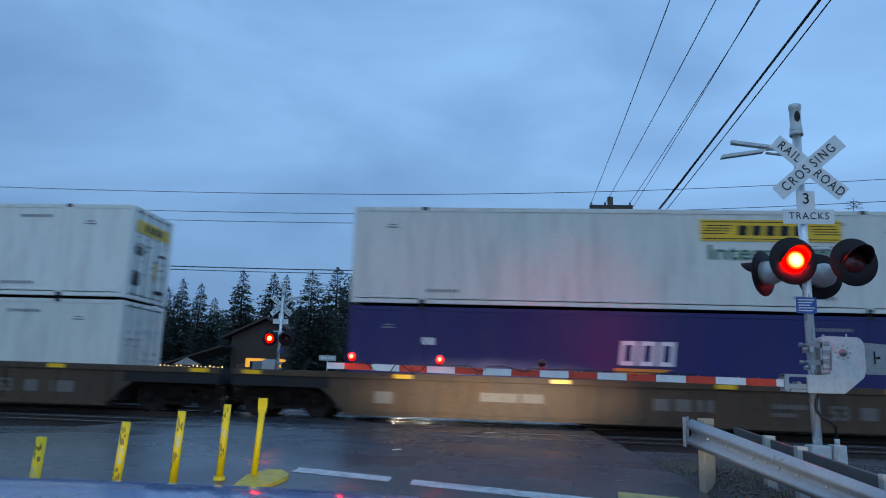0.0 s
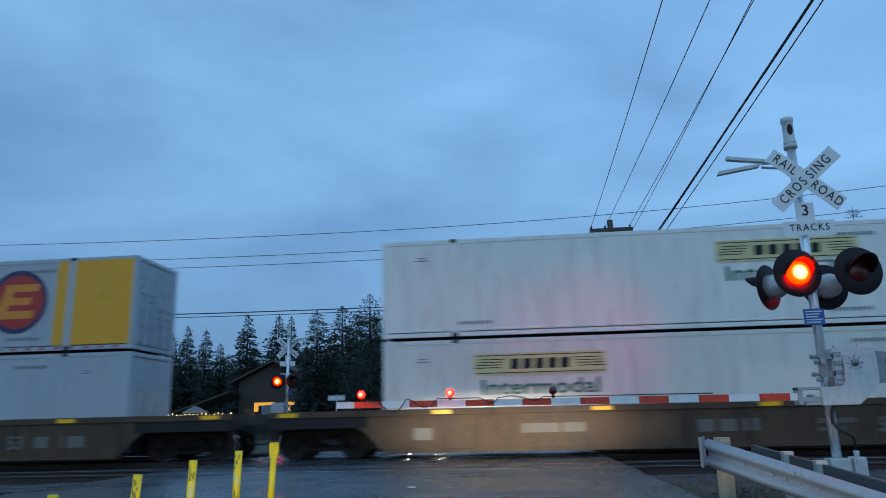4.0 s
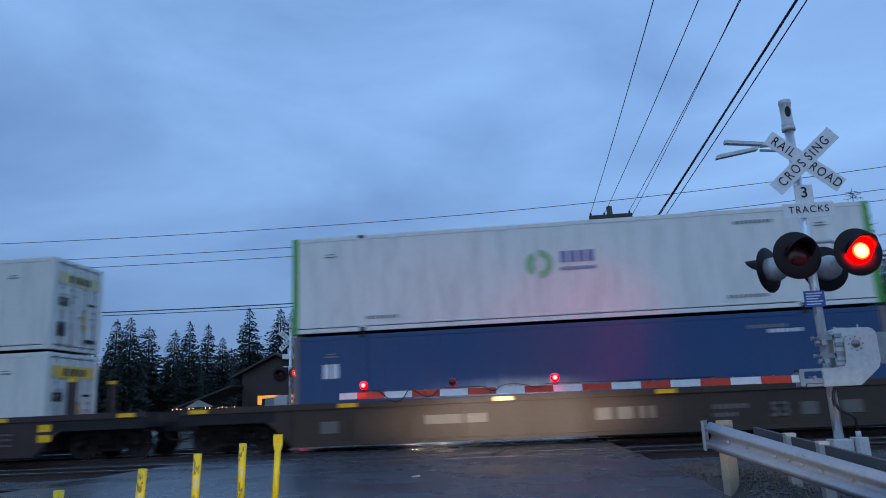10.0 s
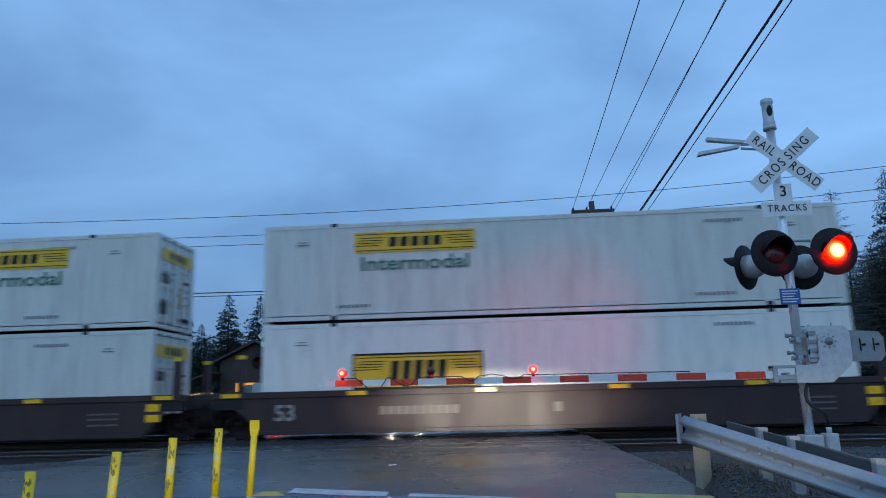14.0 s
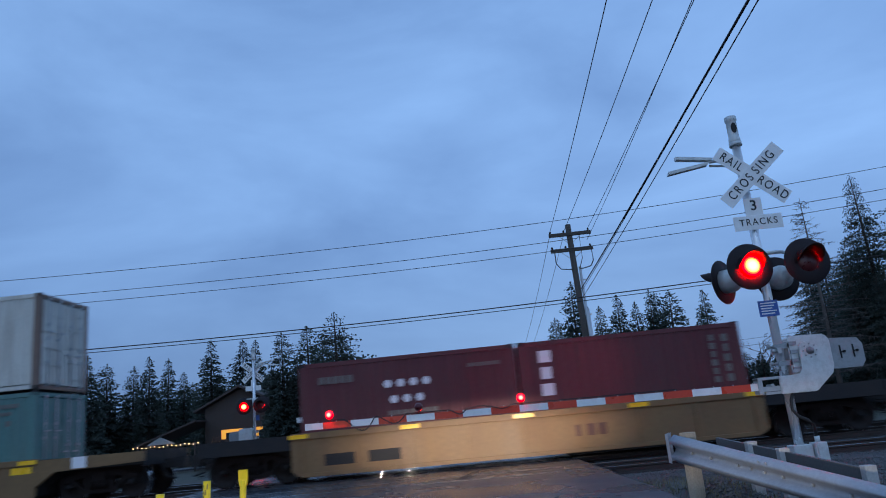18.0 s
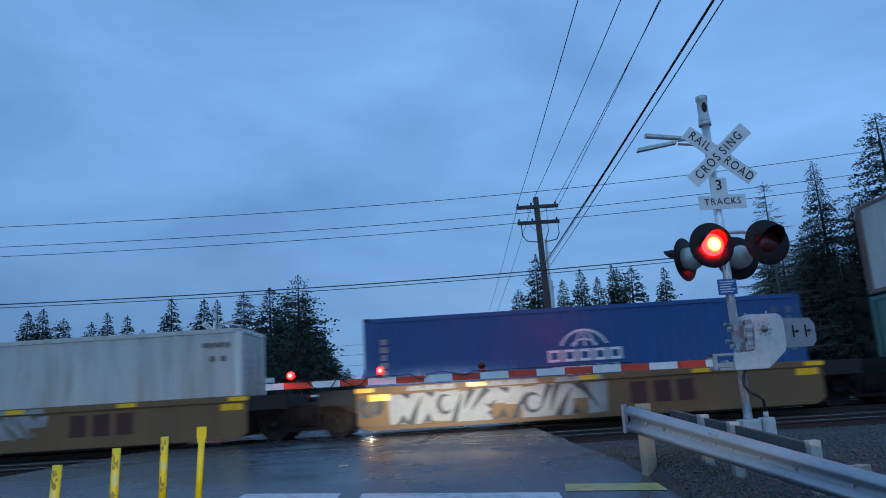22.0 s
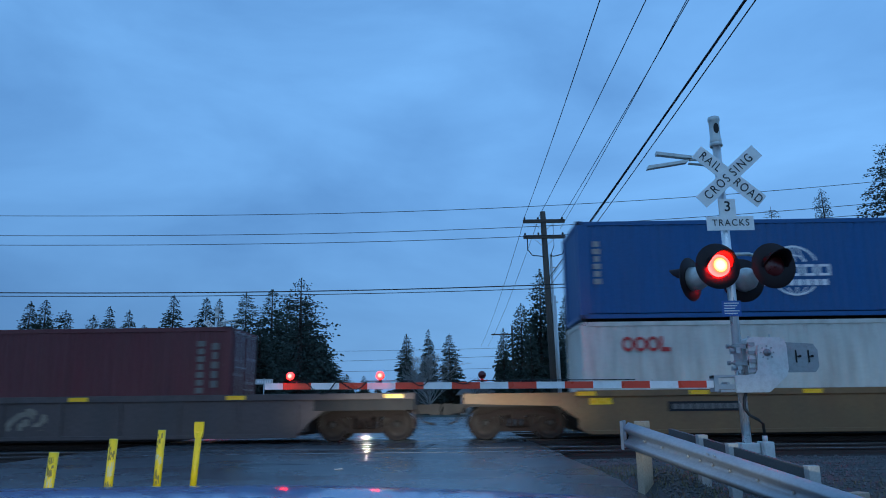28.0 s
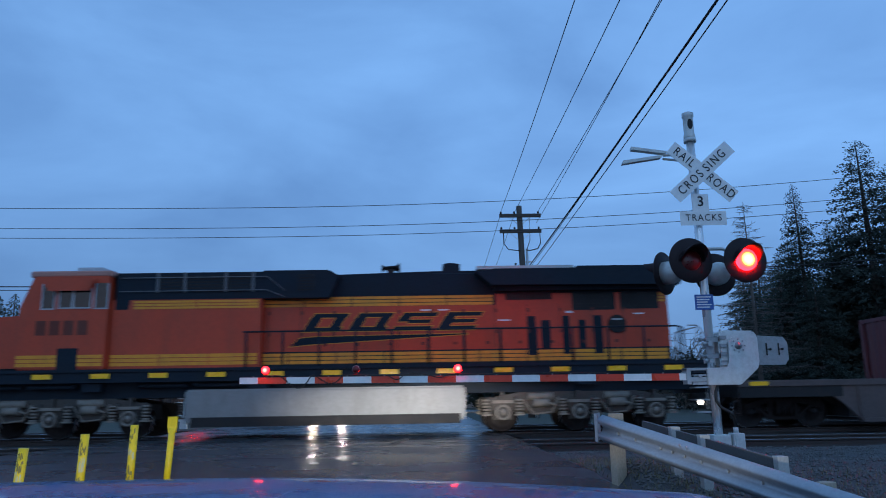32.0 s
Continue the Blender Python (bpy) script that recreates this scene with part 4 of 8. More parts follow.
va = [bm.verts.new(p) for p in q]
vb = [bm.verts.new(p + side * -0.005) for p in q]
for i in range(6):
    j = (i + 1) % 6
    bm.faces.new((va[i], va[j], vb[j], vb[i]))
bm.faces.new((va[0], va[1], va[4], va[5])), bm.faces.new((va[1], va[2], va[3], va[4]))
part("end_piece", bm, GUARD, gr, "bent terminal piece")
for s in (0.02, 0.50, 0.80):
    p = P0.lerp(P1, s)
    bm = bmesh.new()
    g0 = earth(p.y) - 0.1
    b = bx(bm, -0.055, 0.055, -0.075, 0.075, g0 - p.z, 0.035 if s < 0.05 else 0.0)
    bmesh.ops.bevel(bm, geom=bm.edges[:], offset=0.006, segments=1, affect="EDGES")
    ob = part("post", bm, WOOD_POST, gr, "weathered timber post")
    ob.matrix_basis = Matrix.Translation(p - side * 0.11) @ Matrix.Rotation(math.atan2(ax.y, ax.x), 4, "Z")
bm = bmesh.new()
for s in (0.05, 0.1, 0.17, 0.2, 0.23, 0.27, 0.33, 0.4, 0.5, 0.6):
    p = P0.lerp(P1, s) + side * 0.012 + Vector((0, 0, -0.155))
    cyl(bm, p, p + side * 0.02, 0.018, 0.012, 8)
for s in (0.235, 0.25):
    p = P0.lerp(P1, s) + side * 0.085 + Vector((0, 0, -0.04))
    cyl(bm, p, p + side * 0.015, 0.014, seg=8)
part("bolt", bm, GALV, gr)

# second, lower rail behind it with white-painted blocks
gb = thing("barrier_rail", "low grey barrier rail with pale timber blocks behind the guardrail", "guardrail")
A, B = Vector((2.617, 9.02, 0.625)), Vector((3.48, 7.39, 0.285))
d = (B - A).normalized()
sd = Vector((d.y, -d.x, 0)).normalized()
BOARD = mat("dark_barrier_board", (0.085, 0.085, 0.085), 0.6, var=0.25, scale=4)
for s0, s1 in ((0.0, 0.235), (0.285, 0.465), (0.51, 0.975)):
    bm = bmesh.new()
    va = [bm.verts.new(p + sd * k + Vector((0, 0, z))) for p in (A.lerp(B, s0), A.lerp(B, s1)) for k in (0, 0.05) for z in (-0.11, 0.0)]
    for f_ in ((0, 1, 3, 2), (4, 6, 7, 5), (0, 4, 5, 1), (2, 3, 7, 6), (0, 2, 6, 4), (1, 5, 7, 3)):
        bm.faces.new([va[i] for i in f_])
    part("board", bm, BOARD, gb)
for s_ in (0.26, 0.487, 1.0):
    p = A.lerp(B, s_)
    bm = box(-0.055, 0.055, -0.06, 0.06, earth(p.y) - 0.15 - p.z, 0.03, 0.006)
    ob = part("post", bm, mat("pale_timber", (0.40, 0.40, 0.38), 0.7, var=0.2, scale=4, dirt=0.3), gb, "pale timber block post")
    ob.matrix_basis = Matrix.Translation(p + sd * 0.02)

# ---------------------------------------------------------------- delineator posts on the median
for i, (x, y, top) in enumerate(((-2.85, 8.20, 0.783), (-3.17, 8.02, 0.705), (-3.42, 7.42, 0.640), (-3.60, 6.62, 0.560), (-3.82, 5.75, 0.47))):
    z0 = lie(y)
    h = top - z0
    p = thing("delineator_post", "yellow plastic delineator post with scuffed reflective bands" if i else "plain yellow plastic delineator post with a flattened top", "delineator post", (x, y, z0), "delineator posts on the median")
    lean = (0.05, 0.03, 0.04, 0.07, 0.05)[i]
    bm = bmesh.new()
    if i == 0:
        cyl(bm, (0, 0, 0), (lean * h, 0, h - 0.12), 0.036, 0.036, 14)
        va = [bm.verts.new((lean * h + sx * 0.052, sy * 0.015, z)) for z in (h - 0.10, h) for sx, sy in ((-1, -1), (1, -1), (1, 1), (-1, 1))]
        vb = [bm.verts.new((lean * h + sx * 0.036, sy * 0.03, h - 0.17)) for sx, sy in ((-1, -1), (1, -1), (1, 1), (-1, 1))]
        for k in range(4):
            j = (k + 1) % 4
            bm.faces.new((va[k], va[j], va[j + 4], va[k + 4])), bm.faces.new((vb[k], vb[j], va[j], va[k]))
        bm.faces.new(va[4:])
    else:
        cyl(bm, (0, 0, 0), (lean * h, 0, h), 0.041, 0.041, 16)
    part("tube", bm, DELIN, p)
    if i:
        rb = random.Random(i)
        for k, zz in enumerate((h - 0.06, h - 0.22, h - 0.42)):
            bm = bmesh.new()
            for q_ in range(9):
                a, zq = rb.uniform(-2.4, -0.7), zz - rb.uniform(0.0, 0.13)
                r_, ww, hh = 0.0418, rb.uniform(0.1, 0.35), rb.uniform(0.012, 0.04)
                pts = [(lean * zq + r_ * math.cos(a + s * ww), r_ * math.sin(a + s * ww), zq + t * hh) for s, t in ((-1, -1), (1, -0.6), (0.8, 1), (-0.7, 0.7))]
                bm.faces.new([bm.verts.new(c_) for c_ in pts])
            part("scuffed_band", bm, mat("scuffed_band", (0.27, 0.21, 0.045), 0.6, var=0.4, scale=12) if k != 1 else PALE_Y, p)
    bm = bmesh.new()
    cyl(bm, (0, 0, -0.07), (0, 0, 0.03), 0.075, 0.06, 16)
    part("foot", bm, RUBBER if i == 0 else DELIN, p)
nose = bmesh.new()
ptn = [(-2.80, 8.56), (-2.66, 8.58), (-2.50, 8.36), (-2.46, 8.15), (-2.50, 7.85), (-2.60, 7.5), (-2.85, 7.6), (-2.92, 8.2)]
tn = [nose.verts.new((x, y, lie(y) + 0.035)) for x, y in ptn]
ln = [nose.verts.new((x + (x + 2.68) * 0.12, y + (y - 8.05) * 0.08, lie(y) - 0.05)) for x, y in ptn]
nose.faces.new(tn)
for i in range(8):
    nose.faces.new((tn[i], ln[i], ln[(i + 1) % 8], tn[(i + 1) % 8]))
bmesh.ops.recalc_face_normals(nose, faces=nose.faces[:])
solid("curb_nose", nose, CURB_Y, "low yellow-painted nose of the median curb", "curb", kind="structure")

# ---------------------------------------------------------------- the train
SPEED_T = (0, 1, 2, 3, 5, 8, 12, 16, 20, 24, 26, 28, 29, 30, 31, 32)
SPEED_V = (11.86, 12.01, 11.85, 11.72, 11.59, 11.2, 10.71, 10.15, 9.6, 8.92, 8.57, 8.61, 8.48, 7.77, 7.22, 7.12)


def gone(t):
    """Metres that the train has rolled since the start of the clip."""
    s = 0.0
    for t0, t1, v0, v1 in zip(SPEED_T, SPEED_T[1:], SPEED_V, SPEED_V[1:]):
        if t <= t0:
            break
        u = min(t, t1)
        vu = v0 + (v1 - v0) * (u - t0) / (t1 - t0)
        s += (u - t0) * (v0 + vu) / 2
    return s + float(np.interp(t, (0, 1, 2, 3.2, 28.5, 30, 31, 32), (0, -0.17, -0.14, 0, 0, 0.14, 0.25, 0.75)))


MOVERS = []      # (thing, x at the start, height)
ROLLERS = []     # (wheelset, its x on the train, its place on its truck, radius)
CONT_H = 2.81
SHARED = {}


def shared(key, make):
    if key not in SHARED:
        SHARED[key] = make()
    return SHARED[key]


def put(name, mesh, parent, m=None, label=""):
    ob = new(name, mesh)
    ob.parent = parent
    if m is not None:
        ob.matrix_basis = m
    return tagged(ob, label)


# ---- containers
def wall_mesh(length, paint, deep):
    """A corrugated side in x and z at y = 0, facing -y."""
    def make():
        v, f = [], []
        z0, z1 = 0.16, CONT_H - 0.11
        if deep:
            pitch, d, flat = 0.278, 0.034, 0.36
        if deep == 2:
            pitch, d, flat = 0.305, 0.024, 0.62
        if not deep:
            pitch, d, flat = 0.405, 0.012, 0.78
        n = int((length - 0.24) / pitch)
        start = -n * pitch / 2
        xs_ = [(-length / 2 + 0.08, 0.0)]
        for i in range(n):
            a = start + i * pitch
            xs_ += [(a, 0.0), (a + pitch * flat, 0.0), (a + pitch * (flat + (1 - flat) * 0.33), d), (a + pitch * (flat + (1 - flat) * 0.67), d)]
        xs_.append((length / 2 - 0.08, 0.0))
        for x, y in xs_:
            v += [(x, y, z0), (x, y, z1)]
        for i in range(len(xs_) - 1):
            f.append((2 * i, 2 * i + 2, 2 * i + 3, 2 * i + 1))
        return flat_mesh("side_wall", v, f, paint)
    return shared(("wall", length, paint.name, deep), make)


def container(length, paint, deep, x, z, label, group="containers on the train", post=None, ends=None, end_paint=None):
    """A shipping container whose base centre is the origin; doors at its +x end."""
    c = thing("shipping_container", label, "shipping container", (x, TRAIN_Y, z), group)
    MOVERS.append((c, x, z))
    hw, hl = 1.29, length / 2
    post = post or paint
    w = wall_mesh(length, paint, deep)
    put("side_wall", w, c, pose(0, -hw, 0))
    put("side_wall", w, c, pose(0, hw, 0, 0, 0, 180))
    kp = (length, paint.name)

    rl = shared(("rail", *kp), lambda: mesh_of("side_rail", box(-hl + 0.1, hl - 0.1, -0.036, 0.036, -0.06, 0.06, 0.006), paint))
    for sy in (-1, 1):
        for zz in (0.07, CONT_H - 0.065):
            put("side_rail", rl, c, pose(0, sy * (hw - 0.024), zz))

    def roof():
        v, f = [], []
        n = int(length / 0.55)
        for i in range(n + 1):
            xx = -hl + 0.05 + (length - 0.1) * i / n
            v += [(xx, -hw + 0.03, CONT_H - 0.03 + 0.015 * (i % 2)), (xx, hw - 0.03, CONT_H - 0.03 + 0.015 * (i % 2))]
        f = [(2 * i, 2 * i + 2, 2 * i + 3, 2 * i + 1) for i in range(n)]
        return flat_mesh("roof", v, f, paint)
    put("roof", shared(("roof", *kp), roof), c)
    put("floor", shared(("floor", length), lambda: mesh_of("floor", box(-hl + 0.1, hl - 0.1, -hw + 0.05, hw - 0.05, 0.05, 0.14), DARK)), c)

    def posts():
        return mesh_of("corner_post", box(-0.09, 0.09, -0.09, 0.09, 0.0, CONT_H, 0.012), post)
    pm = shared(("post", post.name), posts)
    for sx in (-1, 1):
        for sy in (-1, 1):
            put("corner_post", pm, c, pose(sx * (hl - 0.09), sy * (hw - 0.075), 0))

    def cast():
        return mesh_of("corner_casting", box(-0.09, 0.09, -0.07, 0.07, -0.06, 0.062, 0.01), DARK)
    cm = shared("cast", cast)
    lift = 6.02 if length > 13 else hl - 0.09
    for sx in (-1, 1):
        for zz in (0.06, CONT_H - 0.052):
            put("corner_casting", cm, c, pose(sx * lift, -hw + 0.055, zz))
    if length > 13:
        def mid():
            bm = bmesh.new()
            bx(bm, -0.11, 0.11, -0.02, 0.05, 0.12, CONT_H - 0.1)
            return mesh_of("lift_post", bm, paint)
        for sx in (-1, 1):
            put("lift_post", shared(("mid", paint.name), mid), c, pose(sx * lift, -hw, 0))
    if z > 1:
        lk = shared("lock", lambda: mesh_of("interbox_lock", box(-0.06, 0.06, -0.05, 0.05, -0.08, 0.006, 0.008), DARK))
        for sx in (-1, 1):
            for sy in (-1, 1):
                put("interbox_lock", lk, c, pose(sx * lift, sy * (hw - 0.075), 0))
    # doors and front
    ep = end_paint or paint

    def door():
        bm = bmesh.new()
        bx(bm, -0.03, 0.0, 0.02, hw - 0.14, 0.16, CONT_H - 0.16)
        for k in range(5):
            z_ = 0.35 + k * 0.5
            bx(bm, 0.0, 0.018, 0.08, hw - 0.2, z_, z_ + 0.26)
        return mesh_of("door", bm, ep)
    dm = shared(("door", ep.name), door)

    def rod():
        bm = bmesh.new()
        cyl(bm, (0.045, 0, 0.1), (0.045, 0, CONT_H - 0.1), 0.017, seg=8)
        for z_ in (0.12, 0.9, 1.3, 2.0, CONT_H - 0.14):
            bx(bm, 0.0, 0.06, -0.045, 0.045, z_ - 0.04, z_ + 0.04)
        bx(bm, 0.03, 0.06, -0.25, 0.02, 1.08, 1.12)
        return mesh_of("lock_rod", bm, GALV)
    rm = shared("rod", rod)
    for s in (-1, 1):
        d = put("door", dm, c, pose(hl - 0.01, 0, 0) if s > 0 else Matrix.Translation((hl - 0.01, 0, 0)) @ Matrix.Rotation(math.pi, 4, "X") @ Matrix.Translation((0, 0, -CONT_H)))
        for yy in (0.32, 0.86):
            put("lock_rod", rm, d, pose(0, yy, 0))

    def front():
        v, f = [], []
        ysn = [-hw + 0.14 + i * 0.17 for i in range(15)]
        ysn = [y for y in ysn if y < hw - 0.1]
        for i, y in enumerate(ysn):
            xx = -hl + 0.02 + (0.035 if i % 2 else 0.0)
            v += [(xx, y, 0.1), (xx, y, CONT_H - 0.1)]
        return flat_mesh("front_wall", v, [(2 * i, 2 * i + 1, 2 * i + 3, 2 * i + 2) for i in range(len(ysn) - 1)], ep)
    put("front_wall", shared(("front", length, ep.name), front), c)

    bmh = shared(("beam", post.name), lambda: mesh_of("end_beam", box(-0.055, 0.055, -hw + 0.1, hw - 0.1, -0.06, 0.06, 0.008), post))
    for sx in (-1, 1):
        for zz in (0.065, CONT_H - 0.066):
            put("end_beam", bmh, c, pose(sx * (hl - 0.06), 0, zz))
    # small marks: numbers and notices
    def marks_():
        bm = bmesh.new()
        y = -hw - 0.013
        for x0, x1, z0 in ((hl - 3.6, hl - 2.55, CONT_H - 0.42), (-hl + 2.0, -hl + 3.1, 0.34), (hl - 4.0, hl - 2.9, 0.34)):
            bars(bm, x0, x1, z0, z0 + 0.09, 9, y, 0.002, 0.35)
        for x0, z0 in ((-hl + 0.95, CONT_H - 0.62), (hl - 1.5, CONT_H - 0.62)):
            bx(bm, x0, x0 + 0.36, y - 0.002, y, z0, z0 + 0.035), bx(bm, x0 + 0.05, x0 + 0.3, y - 0.002, y, z0 + 0.08, z0 + 0.11)
        return mesh_of("marking", bm, mat("grey_marking", (0.22, 0.23, 0.24), 0.6, var=0.1, scale=5))
    if length > 13:
        put("marking", shared(("marks", length), marks_), c)
    return c


YF = -1.29 - 0.014      # just before the near side wall


def haul_logo(c, x0, x1, ztop, paint, size=1.0, words=True, border=False):
    """Yellow panel with dark plain blocks and a green word under it; x from the left end."""
    hl = 8.075
    a, b = x0 - hl, x1 - hl
    z1, z0 = CONT_H - ztop, CONT_H - ztop - 0.60 * size
    p = part("logo_panel", box(a, b, YF - 0.004, YF, z0, z1), paint, c, "yellow logo panel")
    bm = bmesh.new()
    bars(bm, a + 0.95, b - 0.95, z0 + 0.16, z1 - 0.16, 5, YF - 0.005, 0.002, 0.3, slant=0.1)
    for k in range(4):
        for s in (-1, 1):
            m_ = (a + b) / 2 + s * ((b - a) / 2 - 0.52)
            bx(bm, m_ - 0.36 + 0.05 * k * s, m_ + 0.36 + 0.05 * k * s, YF - 0.0065, YF - 0.005, z1 - 0.18 - 0.075 * k, z1 - 0.155 - 0.075 * k)
    bx(bm, a + 0.06, b - 0.06, YF - 0.0065, YF - 0.005, z1 - 0.075, z1 - 0.05), bx(bm, a + 0.06, b - 0.06, YF - 0.0065, YF - 0.005, z0 + 0.05, z0 + 0.075)
    if border:
        for q in ((a - 0.05, b + 0.05, z0 - 0.06, z0), (a - 0.05, b + 0.05, z1, z1 + 0.06), (a - 0.06, a, z0, z1), (b, b + 0.06, z0, z1)):
            bx(bm, q[0], q[1], YF - 0.0065, YF - 0.001, q[2], q[3])
    part("logo_block", bm, BLACK, p)
    # the same panel small on the door end, over dark notices
    ex = hl + 0.026
    ep_ = part("end_logo", box(ex - 0.018, ex, -1.05, 1.05, 2.05, 2.42), paint, c, "yellow logo band on the doors")
    bm = bars(bmesh.new(), -0.6, 0.6, 2.12, 2.35, 5, 0, 0.003, 0.3, slant=0.05)
    bm.transform(Matrix.Translation((ex + 0.001, 0, 0)) @ Matrix.Rotation(math.pi / 2, 4, "Z"))
    part("logo_block", bm, BLACK, ep_)
    for y0, y1, e0, e1 in ((-1.0, -0.55, 1.35, 1.62), (-1.0, -0.62, 0.42, 0.86), (0.5, 0.95, 1.5, 1.58), (0.45, 1.0, 0.3, 0.42)):
        part("end_notice", bx(bmesh.new(), ex - 0.012, ex + 0.002, y0, y1, e0, e1), BLACK, c, "dark notice on the doors")
    part("end_placard", box(ex - 0.012, ex + 0.003, 0.25, 0.42, 0.7, 1.25), YELLOW, c)
    if words:
        lettered(c, "Intermodal", 0.40, GREEN, pose((a + b) / 2, YF - 0.003, z0 - 0.34), "green lettering", bold=0.016, squeeze=(b - a) / 3.55 * 1.28)


def globe_logo(c, x0, x1, z, hl):
    a, b = x0 - hl, x1 - hl
    m_ = (a + b) / 2
    bm = bmesh.new()
    bars(bm, a, b, z - 0.16, z + 0.17, 5, YF - 0.003, 0.003, 0.16, hollow=True, seed=4)
    bars(bm, a + 0.12, b - 0.12, z - 0.43, z - 0.26, 8, YF - 0.003, 0.003, 0.22)
    r = 0.72
    ring(bm, m_, z, r - 0.055, r, YF - 0.003, a0=0.42, a1=math.pi - 0.42, seg=18)
    ring(bm, m_, z, r - 0.055, r, YF - 0.003, a0=math.pi + 0.75, a1=math.tau - 0.75, seg=14)
    for s in (-0.45, 0.0, 0.45):
        prism(bm, [(m_ + s * 0.62, z + 0.24), (m_ + s * 0.62 + 0.05, z + 0.24), (m_ + s * 0.25 + 0.045, z + 0.66), (m_ + s * 0.25, z + 0.66)], YF - 0.003, YF - 0.006)
        prism(bm, [(m_ + s * 0.62, z - 0.48), (m_ + s * 0.62 + 0.05, z - 0.48), (m_ + s * 0.25 + 0.045, z - 0.66), (m_ + s * 0.25, z - 0.66)], YF - 0.003, YF - 0.006)
    ring(bm, m_, z + 0.02, 0.40, 0.44, YF - 0.003, a0=0.6, a1=math.pi - 0.6, seg=14)
    part("globe_logo", bm, LOGO_W, c, "white globe-shaped logo of plain blocks")


def ring_logo(c, x0, x1, ztop, hl, h=0.42):
    a, b = x0 - hl, x1 - hl
    z0 = CONT_H - ztop - h
    bm = bmesh.new()
    w = (b - a) / 4
    for i in range(4):
        x = a + w * (i + 0.5)
        if i < 3:
            ring(bm, x, z0 + h / 2, w * 0.30, w * 0.49, YF - 0.003, squash=h / w, seg=20)
        else:
            bx(bm, x - w * 0.42, x - w * 0.2, YF - 0.006, YF - 0.003, z0, z0 + h), bx(bm, x - w * 0.2, x + w * 0.35, YF - 0.006, YF - 0.003, z0, z0 + h * 0.28)
    part("ring_logo", bm, RED, c, "faded red logo of plain rounded shapes")


def side_bars(c, material, items, name="writing", label="", depth=0.003):
    """Rows of plain blocks: x0, x1 from the centre, z0, z1, count."""
    bm = bmesh.new()
    for x0, x1, z0, z1, n in items:
        bars(bm, x0, x1, z0, z1, n, YF - 0.003, depth, 0.25)
    return part(name, bm, material, c, label)


def upright(c, x, z0, z1, n, w, material, label):
    """A column of plain letter-sized blocks."""
    bm = bmesh.new()
    h = (z1 - z0) / n
    for i in range(n):
        k = (0.5, 0.42, 0.5, 0.36)[i % 4] * w
        bx(bm, x - k, x + k, YF - 0.006, YF - 0.003, z0 + h * (i + 0.14), z0 + h * (i + 0.86))
    return part("upright_writing", bm, material, c, label)


# ---- well cars
WHEEL_R = 0.46


def wheelset_mesh():
    bm = bmesh.new()
    cyl(bm, (0, -0.95, 0), (0, 0.95, 0), 0.085, seg=12)
    for s in (-1, 1):
        lathe(bm, [(-0.02, 0.10), (-0.02, 0.22), (0.02, 0.25), (0.03, 0.37), (-0.005, 0.40), (-0.005, WHEEL_R + 0.025), (0.02, WHEEL_R + 0.025), (0.035, WHEEL_R), (0.13, WHEEL_R - 0.006), (0.13, 0.40), (0.09, 0.37), (0.07, 0.25), (0.12, 0.18), (0.12, 0.10)],
              (0, s * 0.69, 0), (0, s * 1.69, 0), 30)
    me = mesh_of("wheelset", bm, [WHEEL, TREAD])
    for p in me.polygons:
        c = p.center
        if abs((c.x ** 2 + c.z ** 2) ** 0.5 - WHEEL_R) < 0.012:
            p.material_index = 1
    return me


def hub_mesh():
    bm = bmesh.new()
    for s in (-1, 1):
        lathe(bm, [(0, 0.07), (0.16, 0.10), (0.2, 0.09), (0.22, 0.05)], (0, s * 0.84, 0), (0, s * 1.84, 0), 12)
        for k in range(3):
            a = k * math.tau / 3
            cyl(bm, (0.05 * math.cos(a), s * 1.05, 0.05 * math.sin(a)), (0.05 * math.cos(a), s * 1.085, 0.05 * math.sin(a)), 0.018, seg=6)
    return mesh_of("axle_cap", bm, DARK)


def frame_mesh(paint, gap):
    bm = bmesh.new()
    for s in (-1, 1):
        y0, y1 = (-1.08, -0.96) if s < 0 else (0.96, 1.08)
        h = gap / 2
        prism(bm, ((-h - 0.22, 0.54), (-h + 0.14, 0.60), (-0.42, 0.70), (0.42, 0.70), (h - 0.14, 0.60), (h + 0.22, 0.54), (h + 0.22, 0.66), (h - 0.1, 0.74), (0.5, 0.82), (-0.5, 0.82), (-h + 0.1, 0.74), (-h - 0.22, 0.66)), y0, y1)
        prism(bm, ((-h + 0.20, 0.52), (-0.48, 0.23), (0.48, 0.23), (h - 0.20, 0.52), (h - 0.08, 0.56), (h - 0.20, 0.60), (0.40, 0.33), (-0.40, 0.33), (-h + 0.20, 0.60), (-h + 0.08, 0.56)), y0, y1)
        for k in (-1, 1):
            bx(bm, k * 0.36 - 0.06, k * 0.36 + 0.06, y0, y1, 0.30, 0.74)
            prism(bm, [(k * (h + q), z) for q, z in ((-0.19, 0.60), (-0.17, 0.42), (-0.12, 0.42), (-0.10, 0.57), (0.10, 0.57), (0.12, 0.42), (0.17, 0.42), (0.20, 0.60))], y0, y1)
        for k in (-0.18, 0.0, 0.18):
            cyl(bm, (k, s * 1.09, 0.34), (k, s * 1.09, 0.62), 0.07, seg=10)
    bx(bm, -0.22, 0.22, -1.15, 1.15, 0.56, 0.78)
    bx(bm, -gap / 2 - 0.2, gap / 2 + 0.2, -0.9, 0.9, 0.66, 0.90)
    return mesh_of("side_frame", bm, paint)


AXLE_GAP = 1.78


